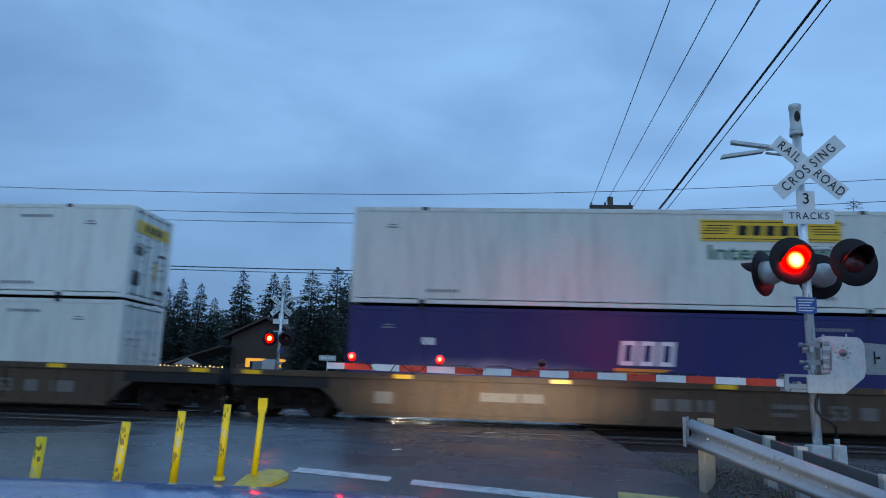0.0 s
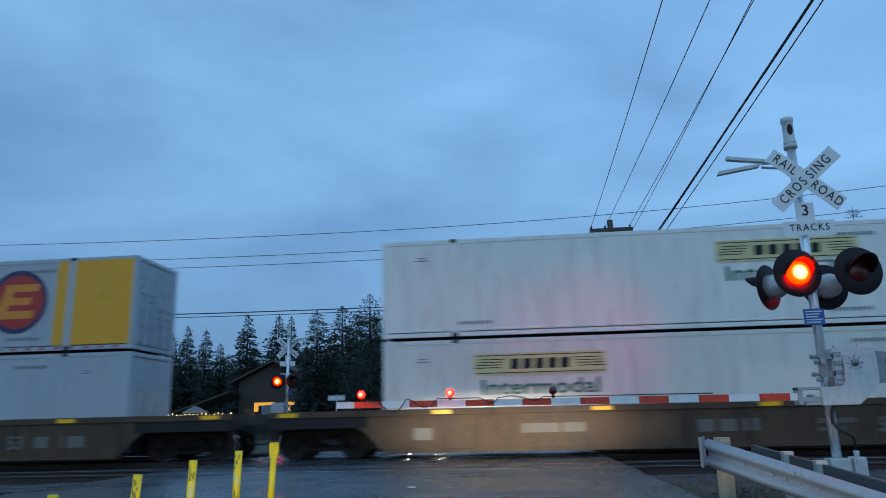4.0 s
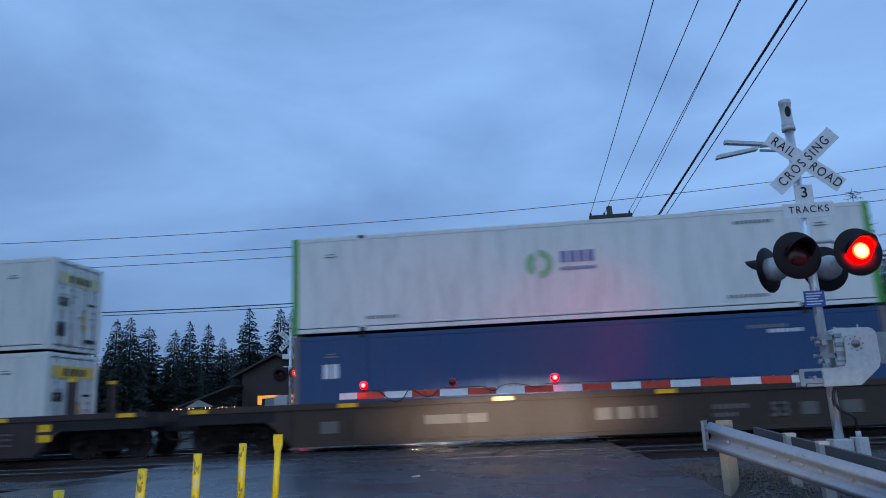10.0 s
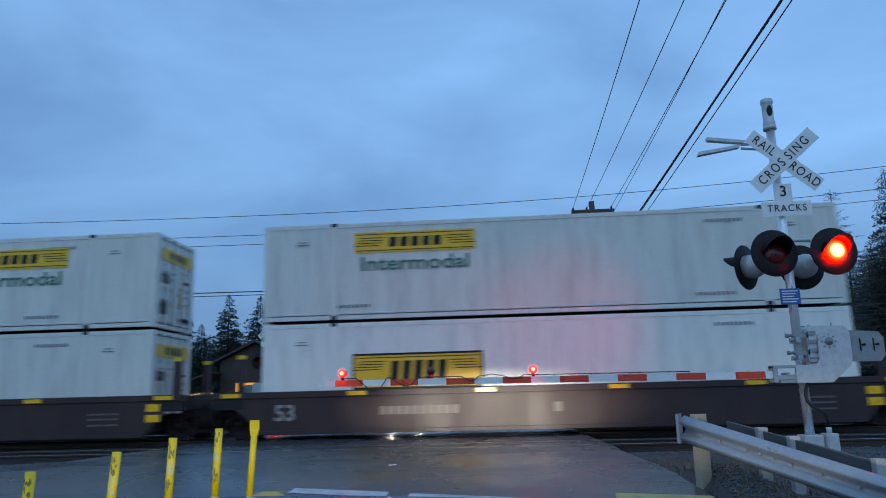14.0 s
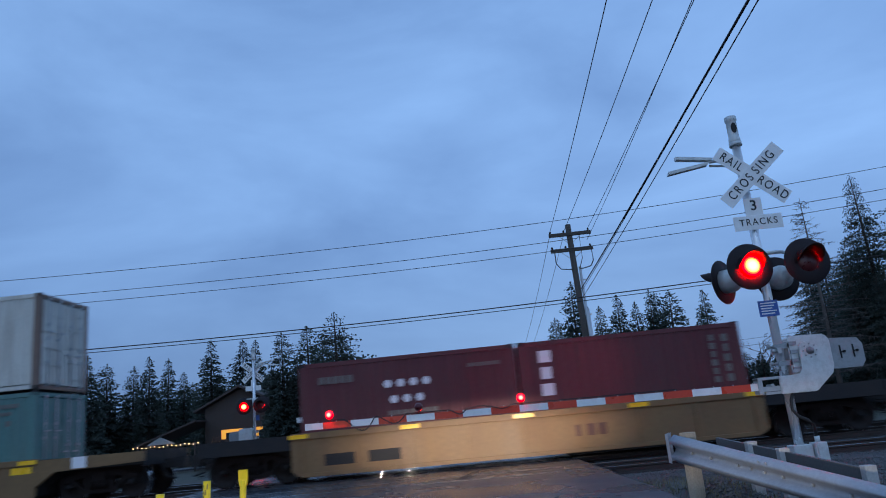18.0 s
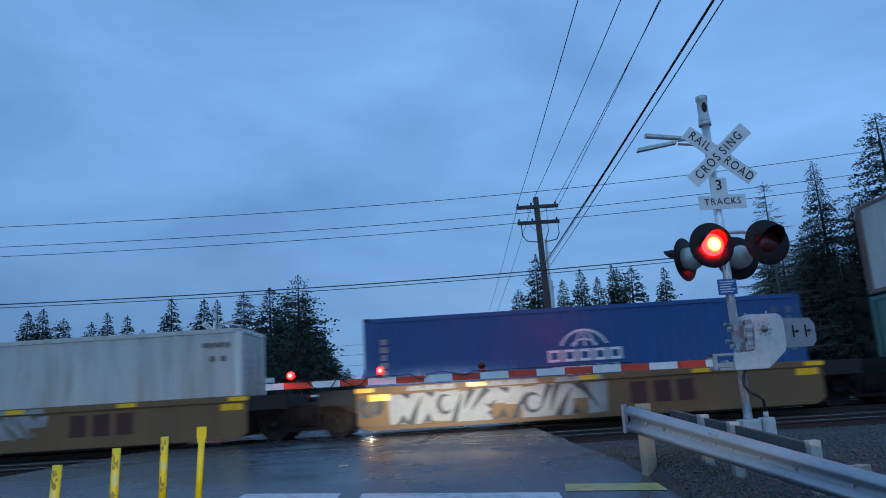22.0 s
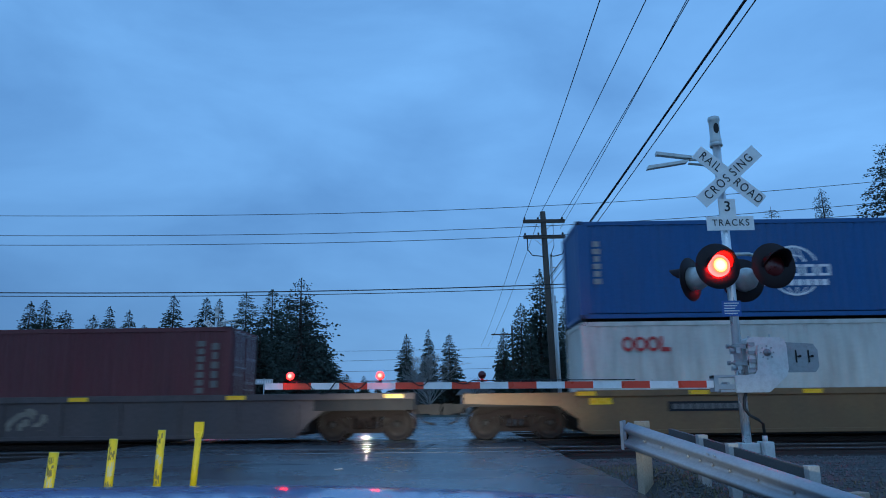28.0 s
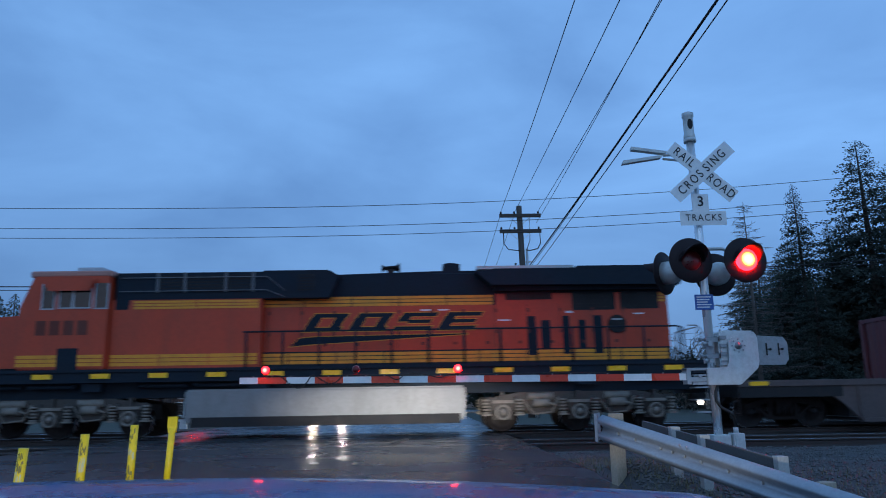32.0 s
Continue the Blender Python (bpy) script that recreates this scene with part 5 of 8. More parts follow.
def truck(parent, x, car_x, paint):
    t = new("truck")
    t.parent = parent
    t.matrix_basis = pose(x, 0, 0)
    put("side_frame", shared(("frame", paint.name), lambda: frame_mesh(paint, AXLE_GAP)), t)
    for s in (-1, 1):
        w = put("wheelset", shared("wheelset", wheelset_mesh), t, pose(s * AXLE_GAP / 2, 0, WHEEL_R))
        put("axle_cap", shared("hub", hub_mesh), w)
        ROLLERS.append((w, car_x + x + s * AXLE_GAP / 2, (s * AXLE_GAP / 2, 0, WHEEL_R), WHEEL_R))
    tagged(t, "two-axle freight truck with rusty wheels")
    return t


def well_car(x, well, right, left, paint, label, ribs=True, right_truck=True, left_truck=True, group="well cars of the train", sill=1.30, box_end=0.55, cut=False):
    """A container well car. right and left: metres from its middle to its ends; the well holds a container of that length. cut: the painted sides stop at the well and the ends are dark."""
    c = thing("well_car", label, "freight car", (x, TRAIN_Y, 0), group)
    MOVERS.append((c, x, 0.0))
    w, wb = well / 2 - 0.05, well / 2 + 0.10
    er, el = right - box_end, left - box_end
    for s in (-1, 1):
        y0, y1 = (-1.52, -1.46) if s < 0 else (1.46, 1.52)
        bm = bmesh.new()
        prism(bm, ((-w - 0.1, 0.18), (w + 0.1, 0.18), (w + 0.27, 0.32), (w + 0.27, sill), (-w - 0.27, sill), (-w - 0.27, 0.32)) if cut else ((-w, 0.18), (w, 0.18), (w + 0.42, 0.62), (w + 0.75, 0.86), (er, 0.92), (er, sill), (-el, sill), (-el, 0.92), (-w - 0.75, 0.86), (-w - 0.42, 0.62)), y0, y1)
        side_ = part("side_sheet", bm, paint, c)
        bm = bmesh.new()
        a, b = (y0 - 0.05, y1 + 0.1) if s < 0 else (y0 - 0.1, y1 + 0.05)
        bx(bm, -w - 0.28 if cut else -el, w + 0.28 if cut else er, a, b, sill - 0.17, sill), bx(bm, -w, w, a + 0.015, b, 0.14, 0.25)
        if ribs:
            n = int(2 * w / 1.46)
            for i in range(n + 1):
                xx = -w + 2 * w * i / n
                bx(bm, xx - 0.05, xx + 0.05, y0 - 0.045 if s < 0 else y1, y0 if s < 0 else y1 + 0.045, 0.25, sill - 0.17)
        bmesh.ops.bevel(bm, geom=bm.edges[:], offset=0.01, segments=1, affect="EDGES")
        part("chord", bm, paint, c)
    bm = bx(bmesh.new(), -wb, wb, -1.455, 1.455, 0.2, 0.28)
    for i in range(6):
        xx = -w + 0.4 + (2 * w - 0.8) * i / 5
        bx(bm, xx - 0.12, xx + 0.12, -1.46, 1.46, 0.28, 0.36)
    part("well_floor", bm, DARK, c)
    for e, sg in ((er, 1), (el, -1)):
        bm = bmesh.new()
        a, b = sorted((sg * wb, sg * e))
        bx(bm, a, b, -1.44, 1.44, 0.90, 1.14)
        a, b = sorted((sg * e, sg * (e - 0.12)))
        bx(bm, a, b, -1.4, 1.4, 0.86, sill - 0.02)
        a, b = sorted((sg * wb, sg * (wb + 0.14)))
        bx(bm, a, b, -1.45, 1.45, 0.30, sill - 0.03)
        for yy in (-0.9, 0.9):
            prism(bm, [(sg * p_, z_) for p_, z_ in ((wb, 0.5), (wb + 0.9, 0.95), (wb + 0.9, 1.1), (wb, 1.1))], yy - 0.05, yy + 0.05)
        # dark colour carries both grime and the shadow between the cars
        part("end_platform", bm, DARK, c)
        a, b = sorted((sg * (w + (0.285 if cut else 0.46)), sg * (e + 0.01)))
        for y0, y1 in ((-1.535, -1.50), (1.50, 1.535)):
            if cut and y0 < 0:
                y1 = -1.43
            if cut == 2 and e > w + 2.6:
                bm = prism(bmesh.new(), [(sg * p_, z_) for p_, z_ in ((w + 0.285, 0.55), (w + 0.80, 0.90), (e, 0.98), (e, sill - 0.05), (w + 0.285, sill - 0.05))], y0, y1)
                part("end_sill", bm, paint, c, "tapered painted end sill")
                continue
            # dark panel: grime plus the shadow above the truck, put into its colour
            part("end_sill", bx(bmesh.new(), a, b, y0, y1, 0.88 if cut else 0.84, sill - (0.03 if cut else 0.172)), DARK, c, "dark end sill, grime and shadow put into its colour")
        bm = bmesh.new()
        a, b = sorted((sg * (e - 0.1), sg * (e + box_end)))
        bx(bm, a, b, -0.12, 0.12, 0.72, 0.98)
        bx(bm, sg * (e + box_end) - 0.14, sg * (e + box_end) + 0.14, -0.2, 0.2, 0.68, 1.0)
        tube(bm, [(sg * e, -0.45, 0.85), (sg * (e + 0.2), -0.45, 0.5), (sg * (e + box_end), -0.42, 0.42)], 0.03, 6)
        part("coupler", bm, DARK, c)
        bm = bmesh.new()
        for yy in (-1.4, -1.02):
            tube(bm, [(sg * (e - 0.02), yy, 0.35), (sg * (e - 0.02), yy, sill)], 0.016, 6)
        for k in range(3):
            tube(bm, [(sg * (e - 0.02), -1.4, 0.42 + k * 0.34), (sg * (e - 0.02), -1.02, 0.42 + k * 0.34)], 0.014, 6)
        part("step_ladder", bm, DARK if cut else paint, c)
    if right_truck:
        truck(c, right - 1.94 if right > well / 2 + 2.6 else right, x, TRUCK_PAINT)
    if left_truck:
        truck(c, -(left - 1.94 if left > well / 2 + 2.6 else left), x, TRUCK_PAINT)

    def strip():
        return mesh_of("reflector", box(-0.26, 0.26, -0.004, 0.004, -0.055, 0.055), REFLECT)
    sm = shared("strip", strip)
    n = 6 if well > 14 else 5
    for i in range(n):
        xx = -w - 0.05 + (2 * w + 0.1) * i / (n - 1) if cut else -el + 0.55 + (er + el - 1.1) * i / (n - 1)
        put("reflector", sm, c, pose(xx, -1.576, sill - 0.085))
    return c


def panel_marks(c, items, material, y=-1.527, name="marking", label=""):
    bm = bmesh.new()
    for x0, x1, z0, z1, n in items:
        bars(bm, x0, x1, z0, z1, n, y, 0.003, 0.28)
    return part(name, bm, material, c, label)


def spray(bm, pts, t, y):
    """A sprayed stroke along pts; t: its half width, one for each point or one for all."""
    if not isinstance(t, (list, tuple)):
        t = [t] * len(pts)
    out_, in_ = [], []
    for i, (x, z) in enumerate(pts):
        (xa, za), (xb, zb) = pts[max(0, i - 1)], pts[min(len(pts) - 1, i + 1)]
        ln = max(1e-4, math.hypot(xb - xa, zb - za))
        ox, oz = -(zb - za) / ln * t[i], (xb - xa) / ln * t[i]
        out_.append((x + ox, z + oz)), in_.append((x - ox, z - oz))
    for i in range(len(pts) - 1):
        prism(bm, [out_[i], in_[i], in_[i + 1], out_[i + 1]], y, y - 0.0012)


def arc(cx, cz, rx, rz, a0, a1, n=9):
    return [(cx + rx * math.cos(a0 + (a1 - a0) * i / (n - 1)), cz + rz * math.sin(a0 + (a1 - a0) * i / (n - 1))) for i in range(n)]


def graffiti(c, x0, x1, z0, z1, seed, fill, line_, style="scrawl"):
    """Sprayed shapes, none of them readable. wild: a pale field slashed by dark wedges and hooks; bubble: fat outlined rounds;
    swirl: pale and dark curls; slant: fat leaning strokes with a dark edge; scrawl: loose curves."""
    rnd = random.Random(seed)
    bm, bk = bmesh.new(), bmesh.new()
    y, h = -1.5255, z1 - z0
    if style == "wild":
        n = int((x1 - x0) / 0.42)
        for i in range(n):
            a, b = x0 + (x1 - x0) * i / n, x0 + (x1 - x0) * (i + 1) / n
            lo_, hi_ = z0 + rnd.uniform(0, 0.10), z1 - rnd.uniform(0, 0.06)
            if rnd.random() < 0.16:
                lo_ += h * 0.45
            d = rnd.uniform(-0.08, 0.08)
            prism(bm, [(a - 0.03, lo_), (b + 0.03, lo_ + rnd.uniform(-0.03, 0.03)), (b + 0.03 + d, hi_), (a - 0.03 + d, hi_ - rnd.uniform(0, 0.05))], y - 0.0004 * (i % 3), y - 0.0015 - 0.0004 * (i % 3))
            if hi_ > z1 - 0.05 and rnd.random() < 0.85:
                prism(bm, [(a, 1.14), (b, 1.14), (b - 0.04, 1.27), (a + 0.05, 1.26)], -1.571, -1.5725)
        x = x0 + 0.12
        while x < x1 - 0.35:
            q, m_, wd = rnd.randrange(5), z0 + h * rnd.uniform(0.35, 0.65), rnd.uniform(0.25, 0.5)
            if q < 2:
                lean = rnd.choice((-1, 1)) * wd
                za, zb = (z1 - 0.02, z0 + h * rnd.uniform(0.1, 0.4)) if rnd.random() < 0.6 else (z0 + 0.02, z1 - h * rnd.uniform(0.1, 0.4))
                spray(bk, [(x + wd / 2 - lean / 2, za), (x + wd / 2, (za + zb) / 2 + 0.03), (x + wd / 2 + lean / 2, zb)], [rnd.uniform(0.07, 0.12), 0.06, 0.012], y - 0.004)
            elif q == 2:
                spray(bk, arc(x + wd / 2, m_, wd * 0.5, h * 0.27, rnd.uniform(0, 2), rnd.uniform(4, 6)), [0.01, 0.03, 0.05, 0.065, 0.07, 0.06, 0.05, 0.03, 0.01], y - 0.004)
            elif q == 3:
                prism(bk, [(x, z0 + 0.02), (x + wd * 0.45, z0 + h * 0.36), (x + wd * 0.75, z0 + 0.02), (x + wd * 0.42, z0 + 0.10)], y - 0.004, y - 0.0052)
                prism(bk, [(x + wd * 0.2, z1 - 0.02), (x + wd * 0.9, z1 - 0.05), (x + wd * 0.75, z1 - 0.20)], y - 0.004, y - 0.0052)
            else:
                spray(bk, [(x, m_ + 0.1), (x + wd * 0.4, m_), (x + wd, m_ + 0.16)], [0.015, 0.05, 0.02], y - 0.004)
                spray(bk, [(x + wd * 0.3, m_ - 0.12), (x + wd * 0.8, z0 + 0.05)], [0.05, 0.01], y - 0.004)
            x += wd * rnd.uniform(0.75, 1.1)
    elif style == "bubble":
        n = max(3, int((x1 - x0) / (h * 0.95)))
        for i in range(n):
            cx, cz = x0 + (x1 - x0) * (i + 0.5) / n, (z0 + z1) / 2 + rnd.uniform(-0.04, 0.04)
            rx, rz = (x1 - x0) / n * 0.56, h * rnd.uniform(0.44, 0.5)
            prism(bm, arc(cx, cz, rx, rz, 0, math.tau * 15 / 16, 16), y - 0.0005 * (i % 2), y - 0.0017 - 0.0005 * (i % 2))
            spray(bk, arc(cx, cz, rx, rz, rnd.uniform(0, 3), rnd.uniform(5.5, 7.5), 14), 0.028, y - 0.004)
            spray(bk, [(cx - 0.08, cz + 0.06), (cx + 0.04, cz + rnd.uniform(-0.12, 0.1)), (cx + 0.10, cz - 0.1)], 0.025, y - 0.004)
    elif style == "swirl":
        for i in range(int((x1 - x0) / 0.14)):
            cx, cz, a = x0 + rnd.uniform(0.25, x1 - x0 - 0.25), z0 + h * rnd.uniform(0.3, 0.7), rnd.uniform(0, 6.28)
            rx, rz, sp = rnd.uniform(0.16, 0.40), h * rnd.uniform(0.18, 0.30), rnd.uniform(2.2, 4.5)
            taper = [0.02, 0.06, 0.09, 0.105, 0.105, 0.095, 0.075, 0.05, 0.015]
            spray(bm, arc(cx, cz, rx, rz, a, a + sp), taper, y - 0.0003 * i)
            spray(bk, arc(cx + 0.05, cz - 0.04, rx * 1.05, rz, a + 0.3, a + sp), [v * 0.6 for v in taper], y - 0.0002 - 0.0003 * i)
    elif style == "slant":
        x = x0
        while x < x1 - 0.3:
            wd, lean = rnd.uniform(0.5, 0.85), rnd.uniform(0.12, 0.4)
            za, zb = z0 + h * rnd.uniform(0.0, 0.25), z1 - h * rnd.uniform(0.0, 0.3)
            curl = rnd.choice((-1, 1)) * rnd.uniform(0.05, 0.18)
            pts = [(x, za), (x + lean * 0.3 + curl, za + (zb - za) * 0.35), (x + lean * 0.6 + curl, za + (zb - za) * 0.7), (x + lean, zb)]
            spray(bm, pts, [0.08, 0.18, 0.20, 0.09], y), spray(bk, [(px + 0.19, pz - 0.05) for px, pz in pts], [0.015, 0.06, 0.065, 0.03], y - 0.003)
            if rnd.random() < 0.7:
                foot = [(x + 0.05, za + 0.08), (x + wd * 0.5, za + 0.05), (x + wd, za + h * rnd.uniform(0.1, 0.35))]
                spray(bm, foot, [0.06, 0.15, 0.07], y - 0.0015), spray(bk, [(px + 0.03, pz - 0.13) for px, pz in foot], [0.01, 0.04, 0.025], y - 0.003)
            x += wd * rnd.uniform(0.65, 0.95)
    else:
        n = max(2, int((x1 - x0) / 0.75))
        w = (x1 - x0) / n
        for i in range(n):
            for k in range(2):
                pts = []
                cx0, cz0 = x0 + (i + rnd.uniform(0.2, 0.8)) * w, rnd.uniform(z0 + 0.2 * h, z1 - 0.2 * h)
                ph, sp = rnd.uniform(0, 6.28), rnd.choice((-1, 1)) * rnd.uniform(2.5, 5.0)
                for q in range(9):
                    u = q / 8
                    pts.append((min(x1, max(x0, cx0 + w * 0.75 * math.cos(ph + sp * u) * (0.5 + u * 0.6))), min(z1 - 0.06, max(z0 + 0.06, cz0 + h * 0.42 * math.sin(ph + sp * u * 1.2)))))
                spray(bm, pts, rnd.uniform(0.07, 0.12), y - 0.0016 * k - 0.0001 * i)
                spray(bk, [(px + 0.07, pz - 0.05) for px, pz in pts[1:7]], rnd.uniform(0.025, 0.05), y - 0.005 - 0.0016 * k - 0.0001 * i)
    p = part("graffiti", bm, fill, c, "sprayed graffiti shapes")
    part("graffiti_outline", bk, line_, p)


TRUCK_PAINT = mat("rusty_truck_steel", (0.016, 0.012, 0.011), 0.8, var=0.35, scale=3, dirt=0.5, dirt_col=(0.021, 0.014, 0.012), spec=0.15)
GRAF_W = mat("pale_spray_paint", (0.30, 0.31, 0.30), 0.6, var=0.3, scale=3, dirt=0.6, dirt_col=(0.3, 0.25, 0.2))
GRAF_K = mat("dark_spray_paint", (0.03, 0.035, 0.04), 0.6, var=0.2, scale=4)
GRAF_B = mat("dim_blue_green_spray_paint", (0.095, 0.105, 0.062), 0.6, var=0.3, scale=3)
GRAF_N = mat("navy_spray_paint", (0.028, 0.034, 0.055), 0.6, var=0.25, scale=4)
GRAF_M = mat("brown_spray_paint", (0.06, 0.03, 0.028), 0.6, var=0.25, scale=4)
GRAF_G = mat("faded_buff_spray_paint", (0.105, 0.082, 0.062), 0.7, var=0.4, scale=1.5, dirt=0.6, dirt_col=(0.05, 0.036, 0.028), streak=3)
GRAF_T = mat("dusty_tan_spray_paint", (0.23, 0.185, 0.14), 0.65, var=0.3, scale=3, dirt=0.4)
STENCIL = mat("dark_red_stencil", (0.070, 0.020, 0.014), 0.6, var=0.3, scale=4)
STENCIL_W = mat("dusty_white_stencil", (0.15, 0.137, 0.122), 0.6, var=0.2, scale=4, dirt=0.4, dirt_col=(0.12, 0.1, 0.08))
CHALK = mat("faint_chalk_scrawl", (0.085, 0.076, 0.070), 0.7, var=0.3, scale=3, dirt=0.6, dirt_col=(0.045, 0.034, 0.026))
STENCIL_C = mat("cool_grey_stencil", (0.13, 0.16, 0.20), 0.6, var=0.25, scale=5, dirt=0.3, dirt_col=(0.06, 0.08, 0.12))
STENCIL_L = mat("worn_white_stencil", (0.34, 0.32, 0.30), 0.6, var=0.25, scale=5, dirt=0.5, dirt_col=(0.12, 0.09, 0.08))
Z_LOW, Z_TOP = 0.37, 3.26

# seven single cars with 53-foot containers
X = dict(A=3.44, B=-19.48, C=-43.13, E=-66.77, F=-90.35, G=-113.78, H=-137.39, I=-156.84, J=-176.23, K=-197.92, L=-217.75, M=-233.39, N=-249.01, O=-264.50, P=-280.20, Q=-302.14, R=-314.88)
for k, paint in (("A", CAR_BROWN), ("B", CAR_BROWN), ("C", CAR_BROWN), ("E", CAR_BROWN), ("F", CAR_DIRTY), ("G", CAR_DIRTY)):
    c = well_car(X[k], 16.15, 11.8, 11.8, paint, "weathered yellow-brown double-stack well car, grimy along the bottom" if paint is CAR_BROWN else "grimy dark-brown double-stack well car with scrawled chalk marks")
    panel_marks(c, [(-4.3, -2.6, 0.62, 0.86, 9), (3.2, 4.2, 0.70, 0.82, 7), (3.2, 3.9, 0.5, 0.6, 5)], STENCIL_W)
    lettered(c, "53", 0.36, STENCIL_W, pose(4.95, -1.575, 0.62), bold=0.02)
    panel_marks(c, [(0.2, 1.9, 0.55, 0.86, 3)], STENCIL_W, name="stencil")
    bm = bmesh.new()
    for q_ in ((5.5, 5.9), (6.3, 7.0), (-7.2, -6.7)):
        bx(bm, q_[0], q_[1], -1.53, -1.526, 0.48, 0.80)
    part("notice_panel", bm, STENCIL_W, c)
    if k == "F":
        graffiti(c, -6.5, 6.0, 0.5, 0.85, 8, CHALK, CAR_DIRTY)

c = container(16.15, GREY_W, 2, X["A"], Z_TOP, "grey-white 53-foot container with a yellow logo panel, upper tier")
haul_logo(c, 9.75, 13.5, 0.28, YELLOW)
c = container(16.15, NAVY, False, X["A"], Z_LOW, "dark purple-blue 53-foot container with a white slanted logo")
bm = bmesh.new()
bars(bm, -0.62, 0.92, 1.34, 2.0, 3, YF - 0.003, 0.003, 0.16, slant=0.12, hollow=True, seed=5)
part("plain_logo", bm, LOGO_W, c, "white slanted logo blocks")
bm = bmesh.new()
prism(bm, ((-0.7, 1.26), (0.82, 1.26), (0.6, 1.17), (0.0, 1.11), (-0.65, 0.94)), YF - 0.003, YF - 0.006)
part("logo_swoosh", bm, ORANGE, c, "orange wedge")
side_bars(c, LOGO_W, [(-0.1, 0.85, 0.46, 0.6, 9), (-6.0, -5.6, 1.75, 1.95, 2)])

c = container(16.15, WHITE, False, X["B"], Z_TOP, "white 53-foot container with a yellow logo panel and green lettering")
haul_logo(c, 2.65, 6.2, 0.36, YELLOW)
c = container(16.15, GREY_W, False, X["B"], Z_LOW, "plain off-white 53-foot container in the well")
bm = bmesh.new()
for i in range(7):
    tube(bm, [(-8.02 + 0.02 * i, -1.31, 0.5 + i * 0.3), (-7.86, -1.31, 0.62 + i * 0.3)], 0.02, 6)
part("torn_edge", bm, BLACK, c, "dark torn strip at one end")

c = container(16.15, WHITE, False, X["C"], Z_TOP, "white 53-foot container, pale yellow logo near its end")
haul_logo(c, 9.35, 13.1, 0.42, PALE_Y)
c = container(16.15, GREY_W, False, X["C"], Z_LOW, "off-white 53-foot container, pale yellow logo panel low on its side")
haul_logo(c, 2.55, 6.15, 0.42, PALE_Y)

c = container(16.15, SILVER, False, X["E"], Z_TOP, "silver-grey 53-foot container with a round emblem and a yellow end", post=SILVER)
bm = bx(bmesh.new(), 5.55, 7.98, YF - 0.004, YF - 0.001, 0.16, CONT_H - 0.1)
part("yellow_end", bm, mat("orange_yellow_paint", (0.85, 0.38, 0.015), 0.5, var=0.08, scale=2, dirt=0.15), c, "yellow painted end section")
bm = bx(bmesh.new(), -8.06, -7.86, YF - 0.004, YF + 0.02, 0.0, CONT_H)
bx(bm, -8.10, -8.078, -1.28, 1.28, 0.02, CONT_H - 0.02)
part("yellow_edge", bm, mat("orange_yellow_paint", (0.85, 0.38, 0.015)), c, "yellow corner and end")
em = part("emblem", disc(bmesh.new(), 4.33, 1.52, 0.97, YF - 0.003), mat("navy_emblem", (0.018, 0.02, 0.09), 0.45, var=0.1, scale=3), c, "round navy and red emblem")
part("emblem_field", disc(bmesh.new(), 4.36, 1.52, 0.82, YF - 0.007), RED, em)
bm = bmesh.new()
for q_ in (((3.62, 1.0), (3.95, 1.0), (4.28, 2.05), (3.95, 2.05)), ((3.9, 1.0), (4.85, 1.0), (4.90, 1.24), (3.95, 1.24)), ((4.06, 1.42), (4.75, 1.42), (4.80, 1.64), (4.12, 1.64)), ((4.2, 1.82), (4.98, 1.82), (5.02, 2.05), (4.25, 2.05))):
    prism(bm, q_, YF - 0.011, YF - 0.0145)
part("emblem_bars", bm, ORANGE, em, "orange bars")
bm = bx(bmesh.new(), -5.15, -3.85, YF - 0.004, YF - 0.001, 1.7, 2.25)
pt = part("pale_patch", bm, GREY_W, c)
side_bars(c, STENCIL_W, [(-1.2, 0.3, 2.42, 2.50, 10), (-7.4, -6.4, 2.4, 2.5, 8)])
tape = mesh_of("reflective_tape", box(-0.08, 0.08, -0.004, 0.0, -0.028, 0.028), RED)
for i in range(34):
    put("reflective_tape", tape, c, pose(-7.6 + i * 0.46, YF - 0.001, 0.08))
c = container(16.15, SILVER, False, X["E"], Z_LOW, "silver-grey 53-foot container with a purple logo panel")
bm = bx(bmesh.new(), -6.0, -2.3, YF - 0.004, YF - 0.001, 1.30, 2.32)
p = part("logo_panel", bm, PURPLE, c, "purple logo panel")
bm = bars(bmesh.new(), -5.85, -5.05, 1.62, 1.98, 3, YF - 0.005, 0.002, 0.2)
bars(bm, -4.25, -2.55, 1.64, 1.84, 10, YF - 0.005, 0.002, 0.25)
part("logo_block", bm, LOGO_W, p)
part("logo_block", bars(bmesh.new(), -5.02, -4.42, 1.62, 1.98, 2, YF - 0.005, 0.002, 0.2), ORANGE, p)

c = container(16.15, WHITE, False, X["F"], Z_TOP, "white 53-foot container with a bright yellow logo panel and green lettering")
haul_logo(c, 2.65, 6.15, 0.36, YELLOW)
c = container(16.15, BLUE, False, X["F"], Z_LOW, "blue 53-foot container with red corner posts and repaired panels", post=RED)
side_bars(c, LOGO_W, [(-7.25, -6.75, 1.55, 2.05, 2), (-7.2, -6.7, 0.95, 1.35, 2), (5.4, 6.3, 2.3, 2.42, 6), (-0.2, 0.35, 1.9, 2.25, 1)])
bm = bx(bmesh.new(), 4.1, 6.1, YF - 0.004, YF - 0.001, 0.9, 2.5)
